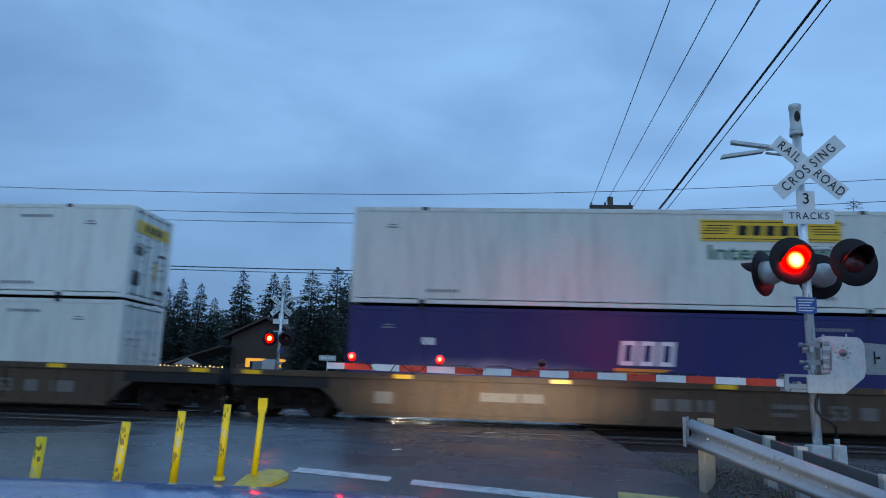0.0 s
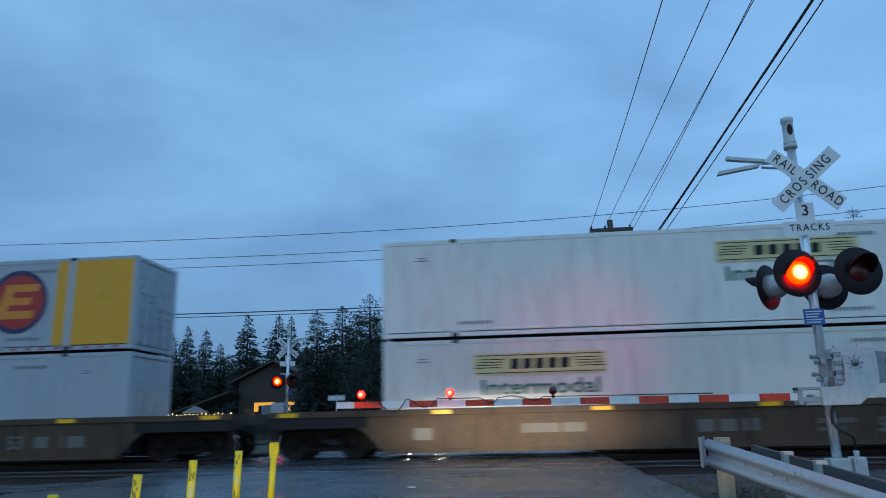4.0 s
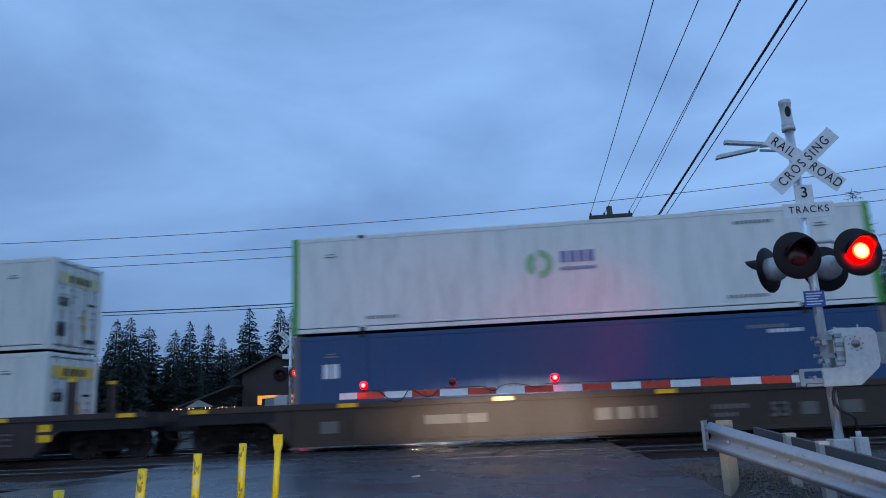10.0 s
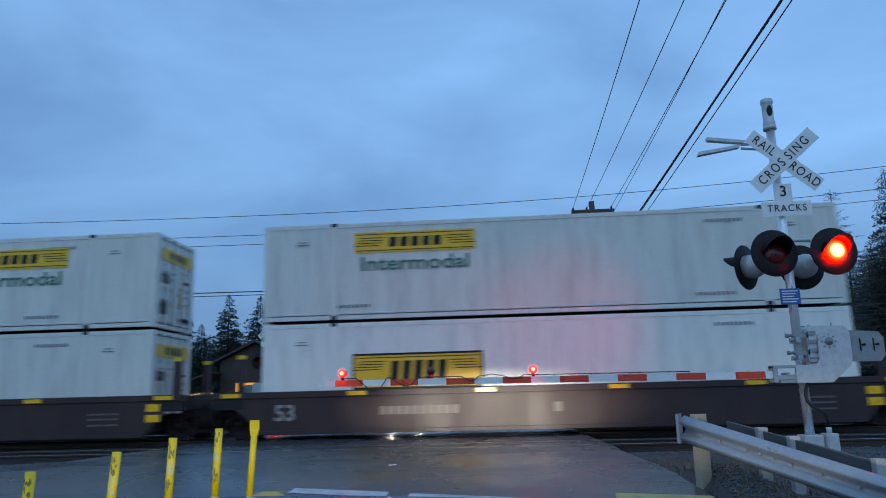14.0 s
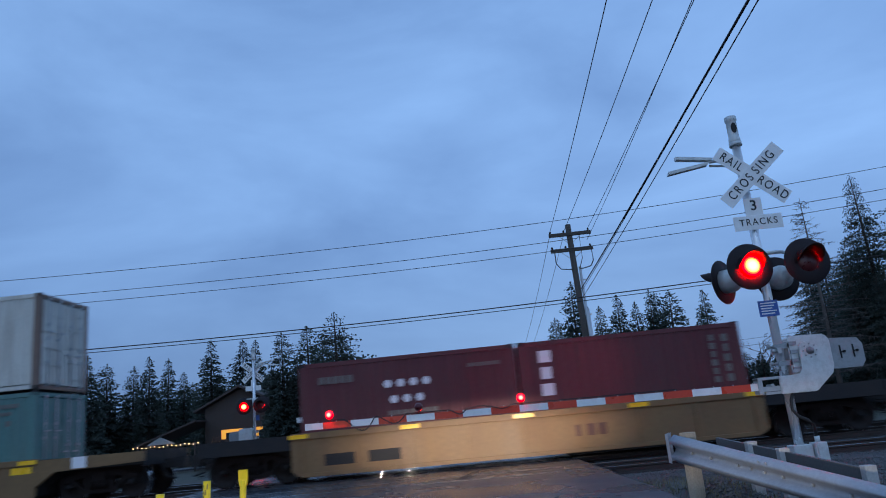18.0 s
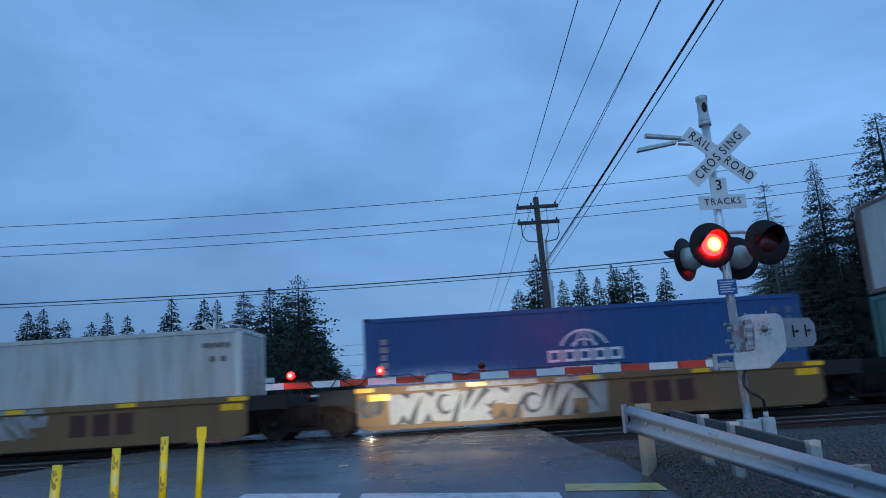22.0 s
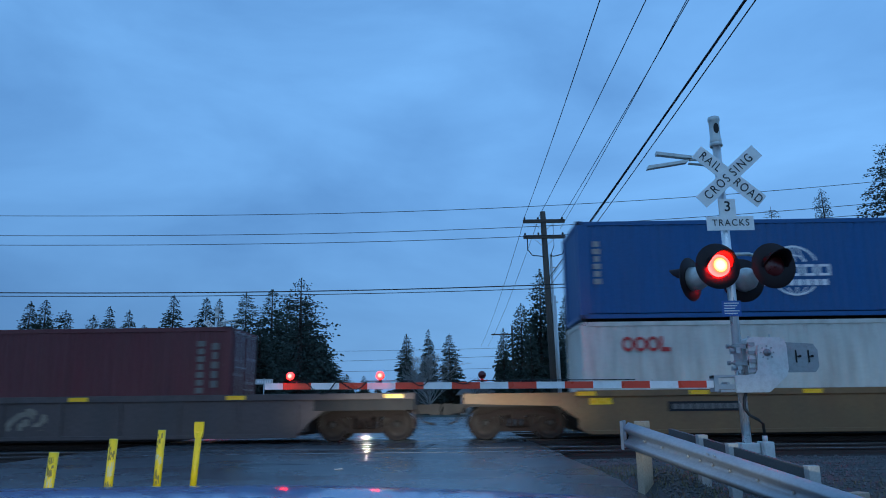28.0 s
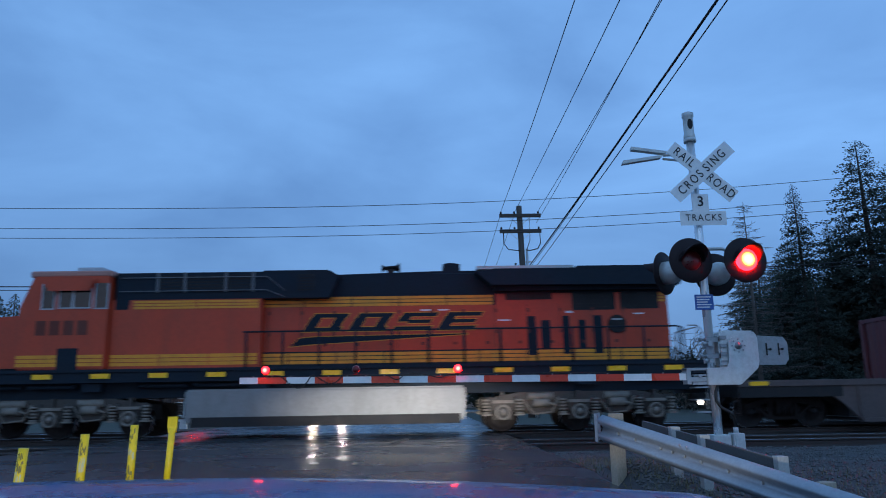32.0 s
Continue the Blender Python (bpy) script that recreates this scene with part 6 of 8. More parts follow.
part("repaired_panel", bm, mat("faded_blue_paint", (0.05, 0.10, 0.21), 0.55, var=0.25, scale=1), c, "faded grey-blue repair")
for x0, x1, z0, z1 in ((-5.75, -3.4, 1.42, 2.40), (-2.7, 3.2, 0.80, 1.60)):
    part("repaired_panel", bx(bmesh.new(), x0, x1, YF - 0.004, YF - 0.001, z0, z1), mat("dark_navy_patch", (0.003, 0.036, 0.112), 0.5, var=0.25, scale=1.2), c, "darker blue repair")
part("rust_patch", bx(bmesh.new(), -3.3, -2.2, YF - 0.0045, YF - 0.001, 2.14, 2.48), mat("brown_rust_patch", (0.05, 0.045, 0.05), 0.7, var=0.35, scale=4), c, "brownish scraped patch")

c = container(16.15, WHITE, False, X["G"], Z_TOP, "white 53-foot container with green corner posts and a small green emblem", post=LIME)
bm = ring(bmesh.new(), -0.95, 1.62, 0.22, 0.42, YF - 0.003, a0=-1.5, a1=1.5, seg=16)
ring(bm, -0.95, 1.62, 0.12, 0.36, YF - 0.003, a0=1.9, a1=4.2, seg=12)
bmesh.ops.remove_doubles(bm, verts=bm.verts[:], dist=1e-4)
part("emblem", bm, mat("pale_green_emblem", (0.30, 0.55, 0.30), 0.5, var=0.1), c, "pale green half-ring emblem")
side_bars(c, mat("indigo_logo_paint", (0.20, 0.22, 0.40), 0.5, var=0.1, scale=3), [(-0.35, 0.65, 1.62, 1.95, 4), (-0.35, 0.65, 1.40, 1.50, 8)])
c = container(16.15, BLUE, False, X["G"], Z_LOW, "plain dark-blue 53-foot container with a grey-brown end post", post=mat("grey_brown_post", (0.22, 0.17, 0.15), 0.6, var=0.15))
side_bars(c, LOGO_W, [(-7.2, -6.7, 1.6, 2.0, 2), (5.0, 5.9, 2.25, 2.35, 7)])

# articulated maroon cars
for k, r_, l_, rt, lt in (("H", 11.86, 9.72, True, True), ("I", 9.72, 9.70, False, True), ("J", 9.70, 11.7, False, True)):
    c = well_car(X[k], 16.15, r_, l_, CAR_MAROON, "dark maroon articulated double-stack well car with white stencils", ribs=False, right_truck=rt, left_truck=lt, box_end=0.55 if k != "I" else 0.3)
    panel_marks(c, [(-4.7, -2.5, 0.62, 0.84, 10), (0.0, 0.3, 0.6, 0.85, 1), (6.4, 7.3, 0.78, 0.83, 6), (6.4, 7.3, 0.64, 0.69, 6), (6.4, 7.3, 0.48, 0.53, 6)], STENCIL_W)
    lettered(c, "53", 0.42, STENCIL_L, pose(-7.32, -1.527, 0.70), bold=0.02)
    lettered(c, "53", 0.42, STENCIL_L, pose(8.9, -1.527, 0.98), bold=0.02) if k == "J" else None
    for xx, zz in ((-8.9, 0.95), (8.3, 0.95), (8.3, 0.66)):
        part("yellow_square", bx(bmesh.new(), xx - 0.2, xx + 0.2, -1.53, -1.526, zz - 0.1, zz + 0.1), REFLECT, c)
    for sx in (-1, 1):
        for yy in (-1.05, 1.05):
            bm = bx(bmesh.new(), sx * 8.75 - 0.09, sx * 8.75 + 0.09, yy - 0.09, yy + 0.09, 1.1, 2.25)
            bx(bm, sx * 8.75 - 0.14, sx * 8.75 + 0.14, yy - 0.14, yy + 0.14, 1.1, 1.25)
            gp = part("guide_post", bm, CAR_MAROON, c, "upright container guide post")
            part("post_tip", box(sx * 8.75 - 0.095, sx * 8.75 + 0.095, yy - 0.095, yy + 0.095, 2.25, 2.36), YELLOW, gp, "yellow tip")

c = container(16.15, GREY_W, False, X["H"], Z_TOP, "off-white 53-foot container with a faded logo panel and green lettering")
haul_logo(c, 2.6, 6.0, 0.32, PALE_Y)
c = container(16.15, GREY_W, False, X["H"], Z_LOW, "off-white 53-foot container with a yellow logo panel low in the well")
haul_logo(c, 2.55, 6.1, 0.30, YELLOW)
c = container(16.15, GREY_W, 2, X["I"], Z_TOP, "grey-white ribbed 53-foot container with a yellow logo panel")
haul_logo(c, 2.65, 6.15, 0.30, YELLOW)
c = container(16.15, WHITE, False, X["I"], Z_LOW, "bright white 53-foot container with a large black-edged yellow logo panel")
haul_logo(c, 2.65, 6.2, 0.95, YELLOW, 1.45, words=False, border=True)
c = container(16.15, GREY_W, False, X["J"], Z_TOP, "grey-white 53-foot container, yellow logo panel towards its door end")
haul_logo(c, 10.0, 13.4, 0.36, YELLOW)
c = container(16.15, GREY_W, False, X["J"], Z_LOW, "off-white 53-foot container with a yellow logo panel and green lettering")
haul_logo(c, 2.95, 6.6, 0.62, YELLOW)

# mustard single car with two short red containers
c = well_car(X["K"], 12.25, 10.0, 9.5, CAR_YELLOW, "mustard-yellow well car carrying two short red containers", ribs=True, cut=True)
panel_marks(c, [(1.3, 2.2, 0.55, 0.85, 3)], STENCIL, name="stencil")
panel_marks(c, [(-5.6, -3.2, 0.40, 0.70, 2)], DARK)
c = container(6.06, MAROON, True, X["K"] - 3.07, Z_LOW, "short dark-red container with a cluster of white dots", "short containers")
bm = bmesh.new()
for i in range(4):
    disc(bm, -0.55 + i * 0.36, 2.05, 0.12, YF - 0.003, seg=6), disc(bm, -0.40 + i * 0.36, 1.62, 0.12, YF - 0.003, seg=6) if i < 3 else None
part("white_dot", bm, LOGO_W, c)
side_bars(c, STENCIL_W, [(-2.5, -1.5, 2.2, 2.4, 5), (1.7, 2.6, 2.3, 2.4, 6), (-0.6, 0.8, 1.2, 1.32, 7)])
c = container(6.06, MAROON, True, X["K"] + 3.07, Z_LOW, "short dark-red container with upright white lettering blocks", "short containers")
upright(c, -2.3, 1.25, 2.6, 3, 0.34, LOGO_W, "upright white blocks")
upright(c, 2.25, 1.2, 2.55, 6, 0.14, STENCIL_W, "small upright white blocks")
upright(c, 2.6, 1.2, 2.55, 5, 0.16, STENCIL_W, "small upright white blocks")

# five articulated mustard units with 40-foot containers
for k, r_, l_, rt, lt in (("L", 9.83, 7.82, True, True), ("M", 7.82, 7.81, False, True), ("N", 7.81, 7.75, False, True), ("O", 7.75, 7.85, False, True), ("P", 7.85, 9.85, False, True)):
    c = well_car(X[k], 12.19, r_, l_, CAR_YELLOW, "mustard-yellow articulated well car with sprayed graffiti" if k != "L" else "mustard-yellow articulated well car with a dim blue-green tag", ribs=False, right_truck=rt, left_truck=lt, box_end=0.45, cut=2)
    if k == "L":
        graffiti(c, -5.6, -2.7, 0.24, 1.08, 21, GRAF_B, GRAF_N, "bubble")
        bm = bx(bmesh.new(), 1.85, 4.1, -1.53, -1.526, 0.72, 0.98)
        q_ = part("dark_panel", bm, DARK, c)
        part("writing", bars(bmesh.new(), 2.0, 3.9, 0.78, 0.92, 10, -1.532, 0.003), STENCIL_W, q_)
        bm = bx(bmesh.new(), 7.35, 7.75, -1.545, -1.53, 0.95, 1.25)
        part("notice_panel", bm, LOGO_W, c)
    if k == "M":
        graffiti(c, -5.4, 0.4, 0.22, 1.12, 33, GRAF_W, GRAF_K, "wild"), graffiti(c, -6.25, -5.7, 0.5, 1.0, 34, GRAF_G, GRAF_K)
        panel_marks(c, [(1.0, 2.9, 0.45, 1.02, 3)], STENCIL, name="stencil")
    if k == "N":
        graffiti(c, -5.6, -2.7, 0.22, 1.12, 40, GRAF_W, GRAF_N, "swirl"), graffiti(c, -1.5, 0.8, 0.46, 1.12, 41, GRAF_W, GRAF_T, "wild")
        panel_marks(c, [(1.4, 3.3, 0.45, 1.02, 3)], STENCIL, name="stencil")
    if k == "O":
        graffiti(c, -5.1, -3.1, 0.24, 1.12, 51, GRAF_W, GRAF_M, "swirl"), graffiti(c, -2.9, -0.6, 0.26, 1.10, 53, GRAF_W, GRAF_M, "slant")
        panel_marks(c, [(0.9, 2.8, 0.45, 1.02, 3)], STENCIL, name="stencil")
    if k == "P":
        graffiti(c, 4.4, 6.0, 0.4, 1.05, 66, GRAF_W, GRAF_K)
        bm = bx(bmesh.new(), -3.9, -1.9, -1.53, -1.526, 0.72, 0.98)
        q_ = part("dark_panel", bm, DARK, c)
        part("writing", bars(bmesh.new(), -3.8, -2.0, 0.78, 0.92, 9, -1.532, 0.003), STENCIL_W, q_)
    for xx in (-5.7, 5.9):
        part("yellow_panel", bx(bmesh.new(), xx - 0.3, xx + 0.3, -1.53, -1.526, 0.92, 1.10), REFLECT, c)


def globe_container(k, z, label):
    c = container(12.19, SEA_BLUE, True, X[k], z, label, post=SEA_BLUE)
    globe_logo(c, 5.05, 7.15, 1.46 if z < 1 else 1.30, 6.095)
    upright(c, -5.55, 0.95, 2.25, 6, 0.22, STENCIL_L, "small upright white blocks")
    upright(c, 5.35, 1.2, 2.5, 6, 0.16, STENCIL_C, "small upright white blocks"), upright(c, 5.75, 1.2, 2.5, 5, 0.16, STENCIL_C, "small upright pale blocks")
    return c


c = container(12.19, RUSTY_W, True, X["L"], Z_TOP, "rust-streaked pale grey 40-foot container with a red logo", post=mat("rusty_post", (0.20, 0.13, 0.10), 0.7, var=0.3, scale=3))
ring_logo(c, 1.1, 2.55, 0.36, 6.095)
for x0, x1, z0, z1 in ((0.0, 0.4, 1.35, 1.65), (0.95, 1.35, 1.35, 1.65)):
    part("pale_patch", bx(bmesh.new(), x0, x1, YF - 0.004, YF - 0.002, z0, z1), GREY_W, c)
c = container(12.19, TEAL, True, X["L"], Z_LOW, "teal-green 40-foot container with large white lettering blocks")
for x0, x1, n_, sd_ in ((-3.3, -1.05, 5, 2), (-0.35, 3.45, 8, 9)):
    part("plain_lettering", bars(bmesh.new(), x0, x1, 0.98, 1.72, n_, YF - 0.003, 0.003, 0.2, hollow=True, seed=sd_), LOGO_W, c, "large white blocks")
side_bars(c, STENCIL_W, [(4.6, 5.6, 2.40, 2.52, 7), (4.7, 5.4, 2.2, 2.3, 5), (4.7, 5.0, 1.9, 2.05, 1), (5.2, 5.4, 1.9, 2.05, 1)])
globe_container("M", Z_LOW, "deep blue corrugated 40-foot container with a white globe logo")
c = container(12.19, RUSTY_W, True, X["N"], Z_LOW, "pale grey corrugated 40-foot container with a red logo", post=GREY_W)
ring_logo(c, 1.1, 2.6, 0.40, 6.095)
side_bars(c, STENCIL_W, [(5.0, 5.8, 2.3, 2.42, 6), (5.2, 5.4, 1.9, 2.05, 1), (5.5, 5.7, 1.9, 2.05, 1)])
globe_container("O", Z_LOW, "blue corrugated 40-foot container with a white globe logo, riding low")
globe_container("P", Z_TOP, "blue corrugated 40-foot container with round white logo, upper tier")
c = container(12.19, RUSTY_W, True, X["P"], Z_LOW, "off-white corrugated 40-foot container with a red logo")
ring_logo(c, 1.1, 2.5, 0.42, 6.095)

# dark car with one dark-red container
c = well_car(X["Q"], 16.15, 11.75, 11.9, CAR_GREY, "dark grimy well car with dusty graffiti, one container inside", ribs=True)
bm = bmesh.new()
prism(bm, [(-5.0, 0.34), (-4.8, 0.27), (-0.2, 0.25), (-0.08, 0.6), (-0.14, 1.08), (-1.3, 1.1), (-3.2, 1.08), (-3.6, 0.9), (-4.6, 0.86)], -1.5248, -1.5256)
part("graffiti_ground", bm, GRAF_G, c, "faded buff ground of the graffiti")
graffiti(c, -4.9, -0.2, 0.28, 1.07, 77, GRAF_T, CAR_GREY)
graffiti(c, 0.2, 1.15, 0.45, 0.98, 78, GRAF_T, CAR_GREY)
c = container(12.19, MAROON, True, X["Q"] + 0.0, Z_LOW, "dark-red corrugated 40-foot container with upright white blocks at one end")
upright(c, -5.25, 0.95, 2.35, 5, 0.36, LOGO_W, "upright white blocks")
upright(c, 5.25, 0.95, 2.45, 7, 0.22, STENCIL_W, "small upright pale blocks"), upright(c, 5.65, 1.1, 2.4, 5, 0.2, STENCIL_W, "small upright pale blocks")

# ---- locomotive, pushing at the rear; its hood end leads (+x)
lo = thing("locomotive", "orange and black diesel locomotive with yellow stripes, pushing at the rear", "locomotive", (X["R"], TRAIN_Y, 0))
MOVERS.append((lo, X["R"], 0.0))
HY = -0.93          # side of the long hood
DECK = 1.88
# frame and walkway
bm = bmesh.new()
bx(bm, -21.6, 0.62, -1.5, 1.5, 1.52, 1.80)
bx(bm, -21.6, 0.62, -1.55, 1.55, 1.80, DECK)
bx(bm, -21.0, 0.3, -1.1, 1.1, 1.10, 1.52)
part("frame", bm, LOCO_BLACK, lo, "black underframe and walkway")
for i in range(14):
    xx = -20.9 + i * 1.56
    part("frame_reflector", bx(bmesh.new(), xx, xx + 0.5, -1.562, -1.551, 1.63, 1.76), REFLECT, lo)
bm = bmesh.new()
for i in range(15):
    xx = -21.0 + i * 1.5
    cyl(bm, (xx, -1.3, 1.42), (xx + 1.3, -1.3, 1.42), 0.06, seg=8) if i % 3 else bx(bm, xx, xx + 0.5, -1.4, -1.1, 1.28, 1.50)
part("air_pipe", bm, LOCO_BLACK, lo, "dark pipes and reservoirs under the walkway")
# long hood
part("long_hood", box(-15.2, -0.2, HY, -HY, DECK, 3.89), LOCO_ORANGE, lo, "orange engine hood")
bm = bmesh.new()
prism(bm, ((-15.15, 3.885), (-0.2, 3.885), (-0.2, 4.58), (-7.0, 4.58), (-7.15, 4.46), (-15.15, 4.46)), -0.945, 0.945)
bmesh.ops.bevel(bm, geom=[e for e in bm.edges if e.verts[0].co.z > 4.4 and e.verts[1].co.z > 4.4 and abs(e.verts[0].co.x - e.verts[1].co.x) > 1], offset=0.10, segments=3, affect="EDGES")
part("hood_top", bm, LOCO_BLACK, lo, "black hood top")
# radiator wings
bm = bmesh.new()
prism(bm, ((-5.3, 4.06), (0.02, 4.02), (0.06, 4.10), (0.06, 4.44), (-0.1, 4.52), (-5.2, 4.52), (-5.75, 4.44)), -1.50, 1.50)
prism(bm, ((-5.2, 3.93), (-0.1, 3.93), (0.02, 4.04), (-5.2, 4.06)), -1.2, 1.2)
rw = part("radiator_wing", bm, LOCO_BLACK, lo, "black flared radiator section")
part("radiator_grille", box(-5.7, -2.95, -1.4, 1.4, 4.52, 4.615), GALV, rw)
part("fan_deck", box(-2.85, -0.15, -1.35, 1.35, 4.52, 4.60), LOCO_BLACK, rw)
for x0, x1, z0, z1 in ((-4.86, -3.53, 3.70, 3.96), (-2.95, -1.72, 3.38, 3.96), (-1.56, -0.46, 3.40, 3.96)):
    sc_ = part("intake_screen", bx(bmesh.new(), x0, x1, HY - 0.012, HY, z0, z1), BLACK, lo, "black intake screen")
    bm = bmesh.new()
    for k in range(1, 6):
        bx(bm, x0 + 0.03, x1 - 0.03, HY - 0.02, HY - 0.012, z0 + (z1 - z0) * k / 6 - 0.008, z0 + (z1 - z0) * k / 6 + 0.008)
    part("screen_slat", bm, BLACK, sc_)
for x0, x1, z0 in ((-4.26, -4.03, 2.12), (-3.87, -3.61, 2.30), (-3.26, -3.06, 2.14), (-2.80, -2.60, 2.30), (-2.37, -2.12, 2.14)):
    part("dark_door", bx(bmesh.new(), x0, x1, HY - 0.014, HY, z0, 3.22 if z0 < 2.2 else 3.10), LOCO_BLACK, lo, "narrow dark door opening")
fc_ = part("fan_cover", disc(bmesh.new(), -1.70, 2.97, 0.26, HY - 0.003, 0.05), DARK, lo)
part("cover_glint", box(-1.84, -1.56, HY - 0.06, HY - 0.052, 3.08, 3.12), GALV, fc_)
bm = bmesh.new()
for i in range(15):
    xx = -14.4 + i * 0.92
    bx(bm, xx, xx + 0.018, HY - 0.008, HY, 2.36, 3.58)
    bx(bm, xx + 0.66, xx + 0.76, HY - 0.02, HY, 2.45, 2.53)
    bx(bm, xx + 0.02, xx + 0.08, HY - 0.016, HY, 2.75, 2.85), bx(bm, xx + 0.02, xx + 0.08, HY - 0.016, HY, 3.35, 3.45)
part("door_seam", bm, mat("dark_orange_seam", (0.13, 0.022, 0.010), 0.6), lo, "hood door seams, hinges and latches")
bm = bmesh.new()
for x0, x1, z0, z1 in ((-5.1, -4.75, 3.10, 3.14), (-1.2, -0.9, 3.24, 3.28), (-3.15, -2.95, 3.30, 3.36), (-7.3, -7.0, 3.42, 3.46), (-6.8, -6.5, 3.42, 3.46)):
    bx(bm, x0, x1, HY - 0.009, HY, z0, z1)
part("small_notice", bm, LOGO_W, lo)


def loco_stripes(x0, x1, z, name="stripe", h=0.088, y=HY, gap=0.022):
    """Three broad yellow stripes with thin dark lines between, cut at the doors."""
    bm = bmesh.new()
    n = max(1, int((x1 - x0) / 1.3))
    w = (x1 - x0) / n
    for i in range(n):
        for k in range(3):
            bx(bm, x0 + i * w, x0 + (i + 1) * w - 0.03, y - 0.008, y - 0.001, z + k * (h + gap), z + k * (h + gap) + h)
    part(name, bm, LOCO_YELLOW, lo, "yellow triple stripe")


bm = bx(bmesh.new(), -12.0, -5.15, HY - 0.006, HY, 3.57, 3.90)
bx(bm, -19.2, -0.2, HY - 0.006, HY, DECK, 2.31)
part("stripe_band", bm, LOCO_BLACK, lo, "black band")
loco_stripes(-11.95, -5.2, 3.575, h=0.078), loco_stripes(-19.1, -0.25, 1.965, h=0.086)
loco_stripes(-0.9, -0.25, 3.60, h=0.07)
# plain slanted letter blocks and wedge
bm, be = bmesh.new(), bmesh.new()
for i in range(4):
    a = -10.65 + i * 1.27
    for z0, z1, w0, w1 in ((2.87, 2.98, 0.0, 1.06), (3.26, 3.37, 0.03, 1.02), (2.98, 3.26, 0.0, 0.30) if i != 2 else (3.12, 3.26, 0.0, 0.30), (2.98, 3.26, 0.70, 0.98) if i < 2 else (3.07, 3.17, 0.3, 0.95)):
        for target, grow, y in ((be, 0.022, HY - 0.002), (bm, 0.0, HY - 0.006)):
            prism(target, [(x + 0.62 * (z - 2.87), z) for x, z in ((a + w0 - grow, z0 - grow), (a + w1 + grow, z0 - grow), (a + w1 + grow, z1 + grow), (a + w0 - grow, z1 + grow))], y, y - 0.003)
for target, g_, y in ((be, 0.02, HY - 0.002), (bm, 0.0, HY - 0.006)):
    prism(target, ((-11.0 - 2 * g_, 2.45 - g_), (-10.5, 2.50 - g_), (-6.0 + 2 * g_, 2.74 - g_), (-6.0 + 2 * g_, 2.76 + g_), (-10.3, 2.72 + g_), (-10.75, 2.68 + g_)), y, y - 0.003)
pl_ = part("plain_logo", bm, LOCO_BLACK, lo, "black slanted logo blocks and wedge")
part("logo_edge", be, LOCO_YELLOW, pl_, "thin yellow edging")
# equipment section behind the cab
bm = bmesh.new()
prism(bm, ((-15.8, 3.52), (-15.45, 3.52), (-15.4, 3.79), (-9.88, 3.79), (-9.6, 4.42), (-9.9, 4.58), (-11.7, 4.58), (-11.75, 4.55), (-15.8, 4.55)), -1.30, 1.30)
LOCO_RAIL = mat("dull_grey_rail", (0.13, 0.14, 0.15), 0.5, var=0.2, scale=6)
gb_ = part("grid_box", bm, LOCO_BLACK, lo, "black dynamic-brake housing")
for xx, wd in ((-14.6, 0.66), (-13.82, 1.0), (-12.7, 0.66), (-10.75, 0.45)):
    lv_ = part("grid_louvre", box(xx, xx + wd, -1.312, -1.298, 4.0, 4.46), BLACK, gb_, "dark louvred panel")
    bm = bmesh.new()
    for k in range(5):
        bx(bm, xx + 0.02, xx + wd - 0.02, -1.325, -1.312, 4.04 + 0.085 * k, 4.075 + 0.085 * k)
    part("screen_slat", bm, LOCO_BLACK, lv_)
for xx in (-14.65, -13.9, -12.76, -12.0):
    part("housing_post", box(xx - 0.03, xx + 0.03, -1.35, -1.30, 3.98, 4.55), LOCO_RAIL, gb_, "grey upright post")
for zz in (4.02, 4.40):
    part("housing_rail", tube(bmesh.new(), [(-15.7, -1.36, zz), (-11.6, -1.36, zz), (-11.1, -1.36, zz - 0.4 if zz > 4.2 else zz - 0.2)], 0.014, 6), LOCO_RAIL, gb_, "thin grab rail")
bm = bmesh.new()
prism(bm, ((-15.9, DECK), (-11.75, DECK), (-11.75, 3.79), (-15.9, 3.79)), -1.29, 1.29)
part("equipment_cabinet", bm, LOCO_ORANGE, lo, "orange equipment cabinet")
loco_stripes(-15.3, -11.8, 3.53, y=-1.295, h=0.062), loco_stripes(-15.85, -11.8, 1.965, y=-1.295)
# cab and nose
bm = bmesh.new()
prism(bm, ((-18.3, DECK), (-15.9, DECK), (-15.9, 4.50), (-18.0, 4.50), (-18.35, 3.6)), -1.48, 1.48)
bmesh.ops.bevel(bm, geom=bm.edges[:], offset=0.04, segments=2, affect="EDGES")
cab = part("cab", bm, LOCO_ORANGE, lo, "orange driving cab")
part("cab_roof", box(-18.12, -15.85, -1.49, 1.49, 4.43, 4.61, 0.05), mat("faded_pink_roof", (0.42, 0.20, 0.16), 0.6, var=0.15), cab)
part("roof_unit", box(-17.2, -16.45, -0.75, 0.35, 4.60, 4.84, 0.03), SILVER, cab)
for x0, x1, z0, z1 in ((-17.72, -17.42, 3.56, 4.25), (-17.25, -16.42, 3.58, 4.12), (-16.27, -15.96, 3.56, 4.25)):
    wn_ = part("cab_window", bx(bmesh.new(), x0, x1, -1.495, -1.475, z0, z1), GLASS_D, cab, "dark cab side window")
    bm = bmesh.new()
    for q_ in ((x0 - 0.035, x1 + 0.035, z0 - 0.035, z0), (x0 - 0.035, x0, z0, z1), (x1, x1 + 0.035, z0, z1)):
        bx(bm, q_[0], q_[1], -1.502, -1.48, q_[2], q_[3])
    part("window_frame", bm, SILVER, wn_, "pale window frame")
